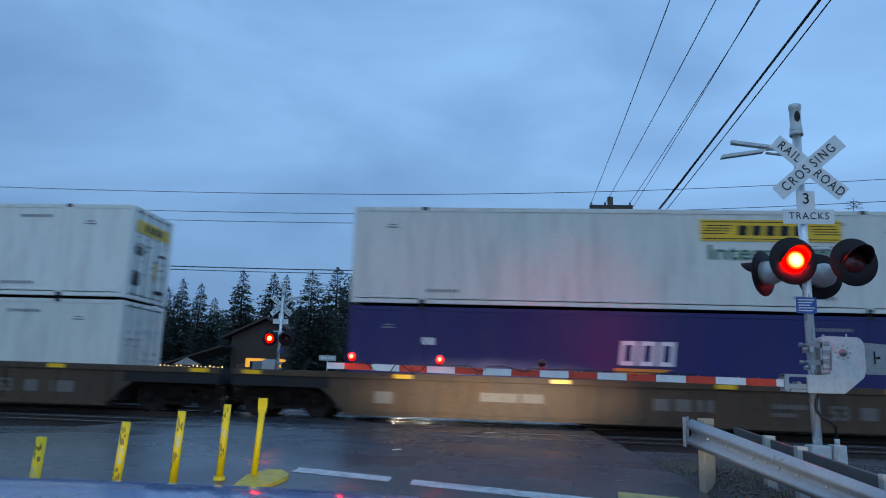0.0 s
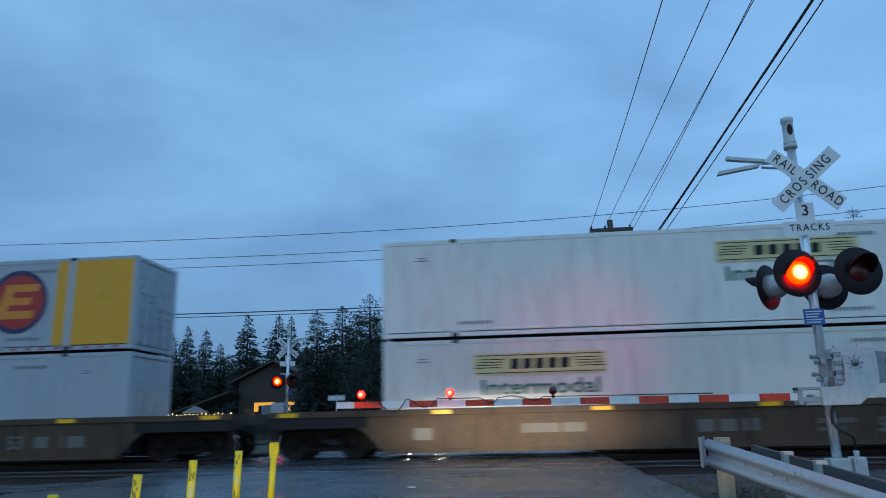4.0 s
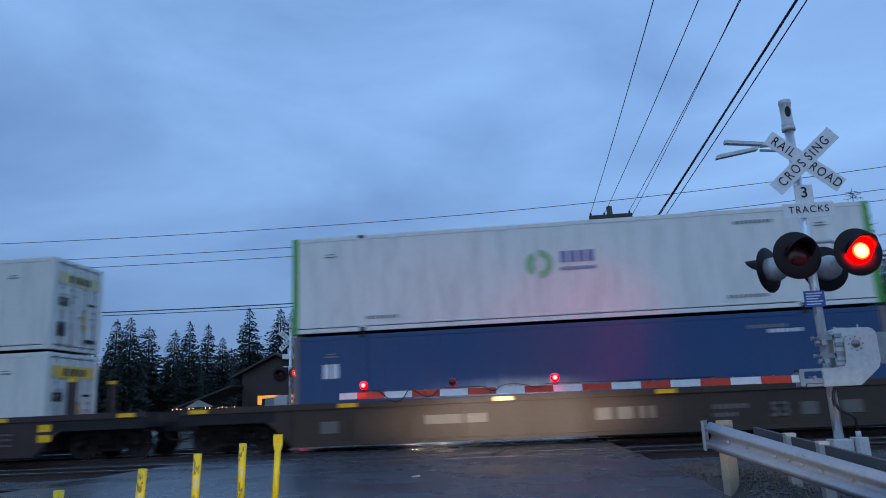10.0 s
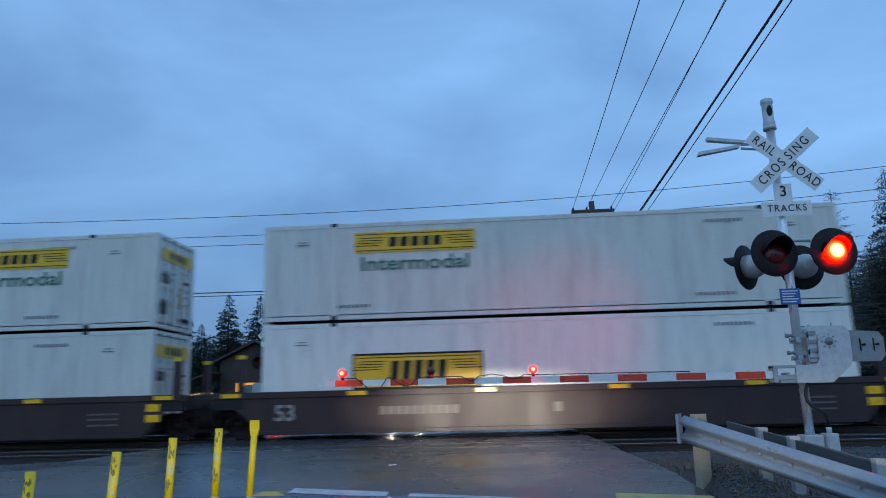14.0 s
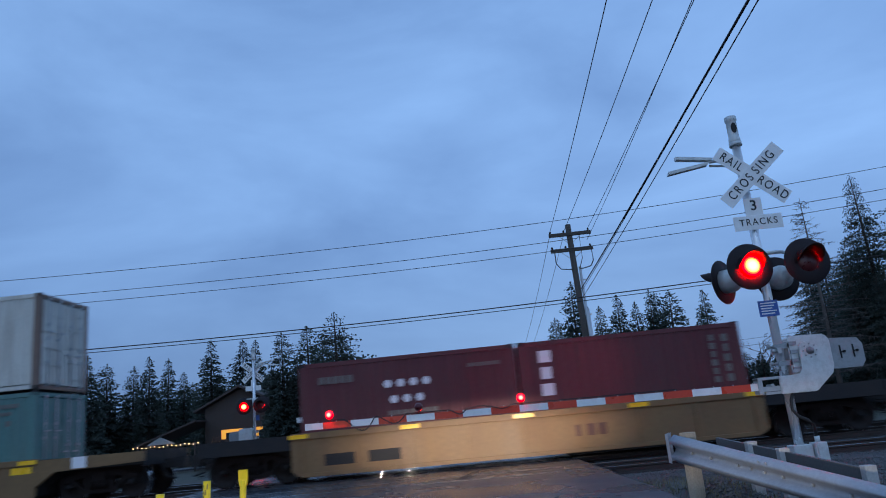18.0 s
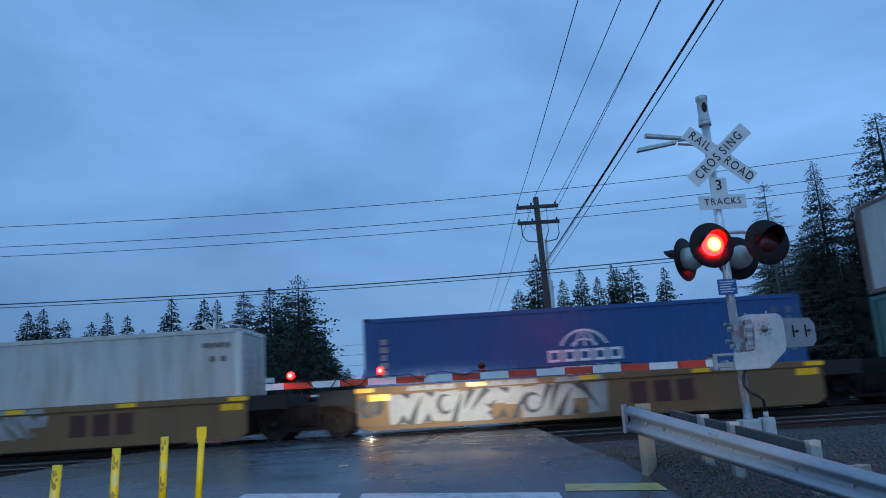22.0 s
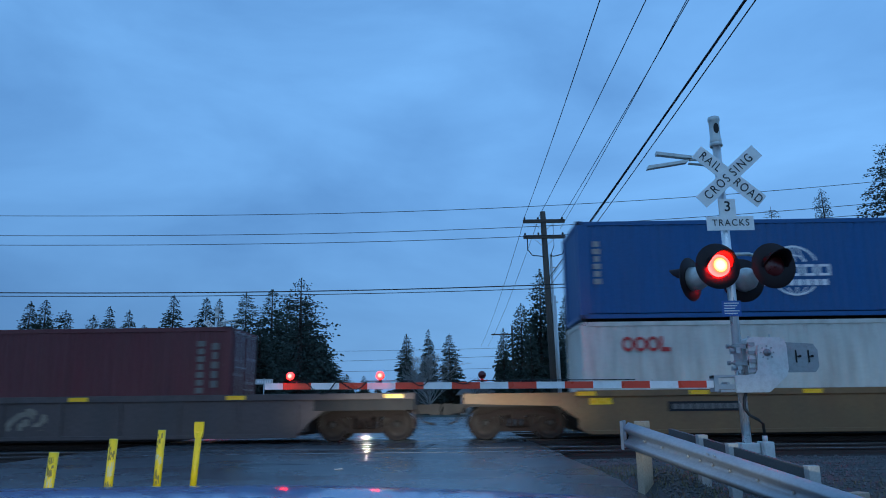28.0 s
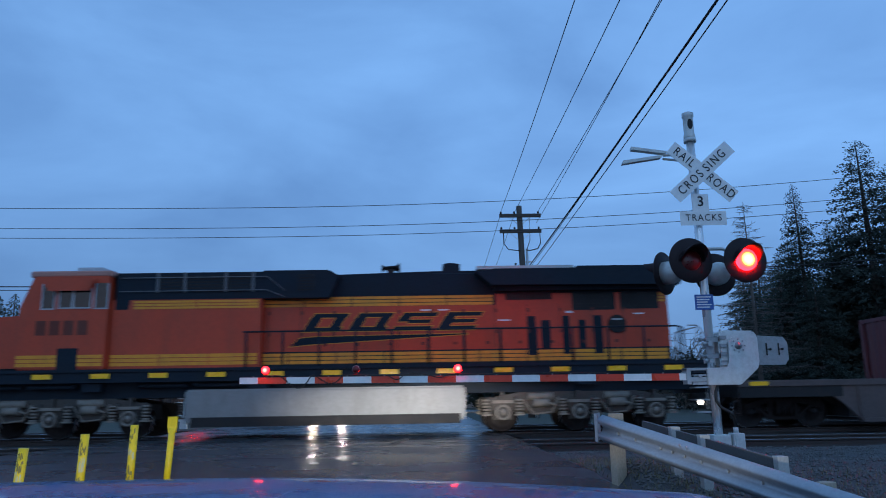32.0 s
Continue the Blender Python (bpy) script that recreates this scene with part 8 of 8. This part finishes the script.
# ---- utility pole with its wires
up_ = thing("utility_pole", "dark wooden utility pole with two crossarms and sagging wires", "utility pole", (5.55, 41, 0))
bm = bmesh.new()
cyl(bm, (0.15, 0, -0.6), (-0.14, 0, 11.95), 0.21, 0.16, 14)
part("pole", bm, POLE_WOOD, up_)
for z in (11.35, 10.42):
    ca = part("crossarm", box(-1.32, 1.10, -0.18, -0.06, z - 0.10, z + 0.11, 0.01), POLE_WOOD, up_)
    bm = bmesh.new()
    for xx in (-1.22, -0.45, 0.95):
        lathe(bm, [(0, 0.02), (0.06, 0.02), (0.07, 0.055), (0.13, 0.06), (0.18, 0.04), (0.2, 0.0)], (xx, -0.12, z + 0.07), (xx, -0.12, z + 1.07), 10)
    part("insulator", bm, DARK, ca)
    bm = bmesh.new()
    for s in (-1, 1):
        tube(bm, [(s * 0.62 - 0.12, -0.07, z - 0.06), (-0.12, -0.07, z - 0.62)], 0.014, 6)
    part("brace", bm, GALV, ca)
bm = bmesh.new()
tube(bm, [(-1.1, -0.1, 10.4), (-1.1, -0.12, 9.7), (-0.85, -0.12, 9.35), (-0.3, -0.12, 9.28), (-0.1, -0.12, 9.32)], 0.03, 8)
tube(bm, [(1.0, -0.1, 10.4), (1.02, -0.12, 9.7), (0.85, -0.12, 9.38), (0.4, -0.12, 9.28), (0.2, -0.12, 9.3)], 0.03, 8)
tube(bm, [(0.42, -0.1, 11.2), (0.42, -0.12, 9.9), (0.2, -0.12, 9.3)], 0.02, 8)
part("jumper_cable", bm, RUBBER, up_)
bm = bmesh.new()
cyl(bm, (0.30, -0.05, -0.3), (0.22, -0.05, 9.4), 0.075, 0.075, 10), cyl(bm, (0.47, -0.05, -0.3), (0.33, -0.05, 7.0), 0.075, 0.075, 10)
for z in (2.2, 4.4, 6.6, 8.6):
    bx(bm, -0.1, 0.5, -0.10, 0.04, z, z + 0.06)
part("conduit", bm, mat("pale_grey_conduit", (0.50, 0.52, 0.54), 0.5, metal=0.3, var=0.1, scale=4), up_, "pale grey conduit pipes")


def sag(p0, p1, drop, n=24):
    p0, p1 = Vector(p0), Vector(p1)
    return [p0.lerp(p1, i / n) - Vector((0, 0, 4 * drop * (i / n) * (1 - i / n))) for i in range(n + 1)]


WIRE = mat("black_wire", (0.012, 0.012, 0.014), 0.6, var=0.1, scale=5)
for x0, z0, x1, z1, r in ((-1.22, 11.6, -2.03, 12.0, 0.015), (-0.4, 11.6, -0.30, 12.0, 0.015), (0.95, 11.6, 0.88, 12.6, 0.015), (0.82, 10.9, 0.20, 12.3, 0.013), (0.10, 8.1, -0.85, 7.85, 0.028), (0.10, 7.95, -0.70, 8.2, 0.014), (0.12, 7.6, -0.34, 8.55, 0.014)):
    bm = bmesh.new()
    tube(bm, sag((x0, -0.12, z0), (x1, -56, z1), 0.55 if z0 > 9 else 0.25), r, 6)
    part("wire", bm, WIRE, up_)
for x0, z0 in ((-1.22, 11.5), (-0.4, 11.5)):
    bm = bmesh.new()
    tube(bm, sag((x0, 0.0, z0), (x0 - 0.9, 44, 6.6 + z0 * 0.1), 0.5), 0.014, 6)
    part("wire", bm, WIRE, up_)
p2 = thing("small_utility_pole", "thin dark utility pole with one crossarm among the trees", "utility pole", (7.0, 84, 0))
bm = bmesh.new()
cyl(bm, (0, 0, -0.5), (0, 0, 9.9), 0.15, 0.1, 10)
part("pole", bm, POLE_WOOD, p2)
part("crossarm", box(-2.4, 0.4, -0.1, 0.05, 8.9, 9.05, 0.01), POLE_WOOD, p2)

# ---- line along the railway
pl = thing("power_line", "black overhead cables strung along the railway", "overhead cable", kind="structure")
for (z0, zm, z1), r in (((10.95, 9.86, 12.0), 0.014), ((9.95, 8.9, 10.9), 0.014), ((9.45, 8.45, 10.35), 0.014), ((7.3, 6.18, 7.6), 0.026), ((7.15, 6.02, 7.4), 0.018)):
    bm = bmesh.new()
    pts = []
    for i in range(41):
        u = -1 + i / 20
        base = zm + (z0 - zm) * u * u if u < 0 else zm + (z1 - zm) * u * u
        pts.append((-8.0 + 38 * u, 33, base))
    tube(bm, pts, r, 6)
    part("cable", bm, WIRE, pl)
for z, y, dz in ((5.1, 60, -0.3), (4.0, 62, 0.3), (6.2, 70, 0.5)):
    bm = bmesh.new()
    tube(bm, sag((-40, y, z + dz), (34, y, z + 1.0), 0.7), 0.014, 6)
    part("cable", bm, WIRE, pl)

# ---- warning sign at the bend
ws = thing("warning_sign", "yellow diamond right-turn sign with a 20 plate below", "road sign", (6.92, 40, 0), turn=3)
part("sign_post", cyl(bmesh.new(), (0, 0.06, -0.3), (0, 0.06, 3.9), 0.03, seg=8), GALV, ws)
SIGN_Y = mat("yellow_sign_sheeting", (0.82, 0.50, 0.015), 0.35, var=0.04, scale=4)
bm = prism(bmesh.new(), ((0, 2.58), (0.69, 3.27), (0, 3.96), (-0.69, 3.27)), -0.004, 0.004)
bmesh.ops.bevel(bm, geom=[e for e in bm.edges if abs(e.verts[0].co.y - e.verts[1].co.y) > 0.004], offset=0.05, segments=3, affect="EDGES")
dm_ = part("diamond_plate", bm, SIGN_Y, ws)
bm = bmesh.new()
for q_ in (((-0.24, 2.92), (-0.12, 2.92), (-0.12, 3.28), (-0.24, 3.28)), ((-0.24, 3.28), (0.14, 3.28), (0.14, 3.42), (-0.12, 3.42), (-0.24, 3.36)), ((0.14, 3.17), (0.42, 3.35), (0.14, 3.53))):
    prism(bm, q_, -0.006, -0.0095)
part("arrow", bm, BLACK, dm_, "black right-turn arrow")
bm = bmesh.new()
for a, b in (((0, 2.64), (0.63, 3.27)), ((0.63, 3.27), (0, 3.90)), ((0, 3.90), (-0.63, 3.27)), ((-0.63, 3.27), (0, 2.64))):
    dx, dz = b[0] - a[0], b[1] - a[1]
    prism(bm, (a, b, (b[0] - dz * 0.02, b[1] + dx * 0.02), (a[0] - dz * 0.02, a[1] + dx * 0.02)), -0.006, -0.0085)
part("border", bm, BLACK, dm_)
sp = part("speed_plate", box(-0.31, 0.31, -0.004, 0.004, 2.02, 2.52, 0.003), SIGN_Y, ws)
lettered(sp, "20", 0.30, LETTER_BLACK, pose(0, -0.007, 2.27), bold=0.015)

# ---- gabled house and shed with string lights
ho = thing("house", "brown timber house with a gabled shingle roof", "house", (-18.95, 58, 0))
HWALL = mat("brown_timber_wall", (0.055, 0.042, 0.036), 0.8, var=0.3, scale=1.2, bump=0.2)
HROOF = mat("brown_shingle", (0.065, 0.05, 0.045), 0.85, var=0.35, scale=2.5, bump=0.5, bump_scale=12)
bm = bmesh.new()
prism(bm, ((-3.0, -0.2), (2.7, -0.2), (2.7, 4.1), (-0.2, 5.65), (-3.0, 4.35)), -2.5, 2.5)
part("wall", bm, HWALL, ho)
for s in (-1, 1):
    bm = bmesh.new()
    x0, x1 = (-3.7, -0.2) if s < 0 else (-0.2, 3.4)
    z0, z1 = (4.1, 5.75) if s < 0 else (5.75, 4.0)
    prism(bm, ((x0, z0), (x1, z1), (x1, z1 + 0.16), (x0, z0 + 0.16)), -3.0, 3.0)
    part("roof", bm, HROOF, ho)
for wx in (-2.0, 0.6):
    w_ = part("window", box(wx - 0.45, wx + 0.45, -2.54, -2.5, 1.1, 2.2), GLASS_D, ho)
    part("window_frame", box(wx - 0.52, wx + 0.52, -2.53, -2.505, 1.03, 1.1), WHITE, w_)
part("door", box(-0.9, -0.05, -2.53, -2.5, -0.2, 1.95), mat("dark_door_paint", (0.05, 0.035, 0.03), 0.6), ho)
sh = thing("lean_to_porch", "low lean-to porch with warm string lights along its eave", "porch", (-23.8, 55.2, 0))
bm = prism(bmesh.new(), ((-2.5, 1.92), (2.0, 3.4), (2.0, 3.52), (-2.5, 2.04)), -2, 2)
part("roof", bm, HROOF, sh)
part("canopy", prism(bmesh.new(), ((-1.5, 1.98), (-0.5, 2.5), (0.6, 1.98)), -2.3, -2.1), mat("pale_canvas", (0.30, 0.31, 0.30), 0.8, var=0.15, scale=1), sh, "small pale canvas awning")
for xx in (-2.35, 1.9):
    for yy in (-1.8, 1.8):
        part("post", cyl(bmesh.new(), (xx, yy, -0.3), (xx, yy, 2.0), 0.06, seg=8), HWALL, sh)
for i in range(16):
    bm = bmesh.new()
    bmesh.ops.create_icosphere(bm, subdivisions=1, radius=0.036)
    b_ = part("string_bulb", bm, STRING_ON, sh)
    b_.location = (-2.45 + i * 0.32, -2.35, 1.86 + 0.05 * math.sin(i * 1.7))
bm = box(-7, 7, -3, 3, -0.3, 2.4)
fs = thing("far_house", "low pale house with a shallow grey roof", "house", (8.0, 98, 0))
part("wall", bm, mat("pale_siding", (0.34, 0.35, 0.36), 0.7, var=0.12, scale=1), fs)
part("roof", prism(bmesh.new(), ((-7.6, 2.35), (7.6, 2.35), (6.2, 3.7), (-6.2, 3.7)), -3.6, 3.6), mat("grey_roofing", (0.22, 0.22, 0.23), 0.8, var=0.2, scale=2), fs)
for wx in (-4.5, -1.5, 1.5, 4.5):
    part("window", box(wx - 0.6, wx + 0.6, -3.04, -3.0, 0.9, 1.9), GLASS_D, fs)

# street-name blade by the far gate and a yellow barrier board
sg = thing("street_sign", "small pale street-name blade on a thin post", "street sign", (-8.06, 31.5, 0))
part("sign_post", cyl(bmesh.new(), (0, 0, -0.3), (0, 0, 2.2), 0.025, seg=8), GALV, sg)
bl = part("blade", box(-0.38, 0.38, -0.01, 0.01, 1.94, 2.16), mat("pale_sign_blade", (0.55, 0.57, 0.56), 0.4), sg)
part("writing", bars(bmesh.new(), -0.3, 0.3, 2.0, 2.1, 6, -0.012, 0.003), LOGO_W, bl)

# lit menu boards before the house
for x0, x1 in ((-19.75, -18.2), (-17.35, -16.65)):
    lb = thing("lit_board", "amber back-lit sign board on two legs outside the house", "sign board", (0, 53, 0), "lit boards outside the house")
    part("panel", box(x0, x1, -0.04, 0.04, 1.95, 2.6, 0.01), AMBER_ON, lb, "glowing amber panel")
    part("cover", box(x0 + 0.35, x1 + 0.02, -0.06, -0.045, 1.9, 2.38), DARK, lb, "dark sheet over the panel")
    for xx in (x0 + 0.1, x1 - 0.1):
        part("leg", box(xx - 0.03, xx + 0.03, -0.03, 0.03, -0.3, 1.95), DARK, lb)

# ---- waiting car on the far side
CARP = mat("dark_grey_car_paint", (0.05, 0.052, 0.057), 0.3, var=0.08, scale=2, coat=0.8)
wc = thing("waiting_car", "dark grey car waiting behind the far gate, headlights on", "car", (-5.16, 38.0, 0))
bm = bmesh.new()
sec = ((-0.05, 0.35), (0.0, 0.75), (0.3, 0.92), (1.1, 1.0), (1.75, 1.48), (3.1, 1.52), (3.9, 1.08), (4.4, 1.0), (4.5, 0.6), (4.45, 0.32))
prev = None
for xx, wf in ((-0.86, 0.0), (-0.9, 0.4), (-0.78, 1.0), (0.78, 1.0), (0.9, 0.4), (0.86, 0.0)):
    row = []
    for y, z in sec:
        zz = z if wf == 1.0 else (min(z, 0.95) if wf == 0.4 else min(z, 0.5))
        row.append(bm.verts.new((xx, y, zz)))
    if prev:
        for i in range(len(sec) - 1):
            bm.faces.new((prev[i], prev[i + 1], row[i + 1], row[i])).smooth = True
    else:
        bm.faces.new(row)
    prev = row
bm.faces.new(prev[::-1])
part("body", bm, CARP, wc)
part("windscreen", prism(bmesh.new(), ((-0.66, 1.04), (0.66, 1.04), (0.58, 1.42), (-0.58, 1.42)), 1.12, 1.30), GLASS_D, wc)
for s in (-0.755, 0.755):
    hl_ = part("headlight", disc(bmesh.new(), s, 0.68, 0.085, -0.03, 0.03), HEAD_ON, wc, "lit headlight")
for xx in (-0.82, 0.82):
    for yy in (0.85, 3.5):
        w_ = new("wheel")
        w_.parent = wc
        w_.location = (xx, yy, 0.32)
        part("tyre", lathe(bmesh.new(), [(-0.1, 0.2), (-0.1, 0.30), (-0.07, 0.325), (0.07, 0.325), (0.1, 0.30), (0.1, 0.2)], (0, 0, 0), (1, 0, 0), 22), RUBBER, w_)
        part("rim", lathe(bmesh.new(), [(-0.08, 0.0), (-0.08, 0.2), (0.08, 0.2), (0.06, 0.05), (0.08, 0.0)], (0, 0, 0), (1, 0, 0), 16), GALV, w_)
part("bumper_grille", box(-0.5, 0.5, -0.07, -0.02, 0.4, 0.55, 0.01), BLACK, wc)

# ---------------------------------------------------------------- bonnet of the car that the camera rides in
HOOD = mat("blue_car_paint", (0.12, 0.22, 0.46), 0.30, metal=0.0, var=0.3, scale=10, bump=0.7, bump_scale=160, coat=0.7)
v, f, nx, ny = [], [], 44, 30
for j in range(ny + 1):
    y = 0.78 + 1.55 * j / ny
    for i in range(nx + 1):
        x = -1.42 + 2.05 * i / nx
        u = (x + 0.40) / 1.02
        z = 0.778 - 0.055 * max(0.0, u) ** 1.6 - 0.03 * max(0.0, -u) ** 4 - 0.25 * (y - 1.28) ** 2 * (1 if y > 1.28 else 0.35)
        z -= 0.10 * max(0.0, abs(u) - 0.9) / 0.1
        v.append((x, y, z))
for j in range(ny):
    for i in range(nx):
        a = j * (nx + 1) + i
        f.append((a, a + 1, a + nx + 2, a + nx + 1))
hb = thing("car_bonnet", "blue rain-speckled car bonnet before the windscreen", "car bonnet")
bn = new("bonnet_panel", flat_mesh("bonnet_panel", v, f, HOOD, True))
bn.parent = hb
sk = bmesh.new()
prism(sk, ((-1.30, -0.42), (0.50, -0.42), (0.58, -0.20), (0.60, 0.20), (0.52, 0.44), (-1.32, 0.44), (-1.40, 0.20), (-1.38, -0.20)), 0.86, 2.20)
bmesh.ops.bevel(sk, geom=[e_ for e_ in sk.edges if abs(e_.verts[0].co.y - e_.verts[1].co.y) < 0.01], offset=0.10, segments=3, affect="EDGES")
part("front_body", sk, HOOD, hb)
for xx in (-1.02, 0.22):
    part("headlight_glass", lathe(bmesh.new(), [(0, 0.09), (0.03, 0.09), (0.05, 0.06), (0.06, 0.0)], (xx, 2.25, 0.18), (xx, 3.25, 0.18), 16), GALV, hb)


# ---------------------------------------------------------------- what moves
def motions():
    times = [i * 1.0 for i in range(33)]
    travelled = [gone(t) for t in times]
    for ob, x, z in MOVERS:
        walk(ob, [(t, pose(x + s, TRAIN_Y, z)) for t, s in zip(times, travelled)])
    # wheels turn while they roll past the crossing
    fine = [i / 25 for i in range(801)]
    far = [gone(t) for t in fine]
    for w, x, at, r in ROLLERS:
        rows = [(t, pose(*at, 0, math.degrees(s / r) % 360, 0)) for t, s in zip(fine, far) if -17 < x + s < 17]
        if len(rows) < 3:
            continue
        if rows[0][0] > 0:
            rows.insert(0, (0.0, rows[0][1]))
        if rows[-1][0] < 32:
            rows.append((32.0, rows[-1][1]))
        walk(w, rows)
    # each flashing lens turns its lit side out for half a period
    for ob, at, lit_first, base, flips in TURNERS:
        rows = []
        angle = 0.0 if lit_first else 179.0
        rows.append((0.0, pose(*at, 0, 0, base + angle)))
        for t in flips:
            if t < 0.1 or t > 31.85:
                continue
            to = 179.0 - angle
            for k in range(3):
                rows.append((t + (k - 2) / 30.0, pose(*at, 0, 0, base + angle + (to - angle) * k / 2)))
            angle = to
        rows.append((32.0, pose(*at, 0, 0, base + angle)))
        walk(ob, rows)


# small joined pieces that nobody would pick apart
for ob in list(scene.objects):
    if ob.name.split(".")[0] in {"marking", "bolt", "bolts", "writing", "logo_block", "graffiti", "graffiti_outline", "graffiti_ground", "axle_cap", "upright_writing", "stencil", "notice_panel", "white_dot", "scuffed_band", "slot", "door_seam", "air_pipe", "brake_gear", "insulator", "cover_rib", "number_blocks", "shaft_cap", "screen_slat", "frame_reflector", "step_ladder"}:
        ob["kind"] = "stuff"

motions()
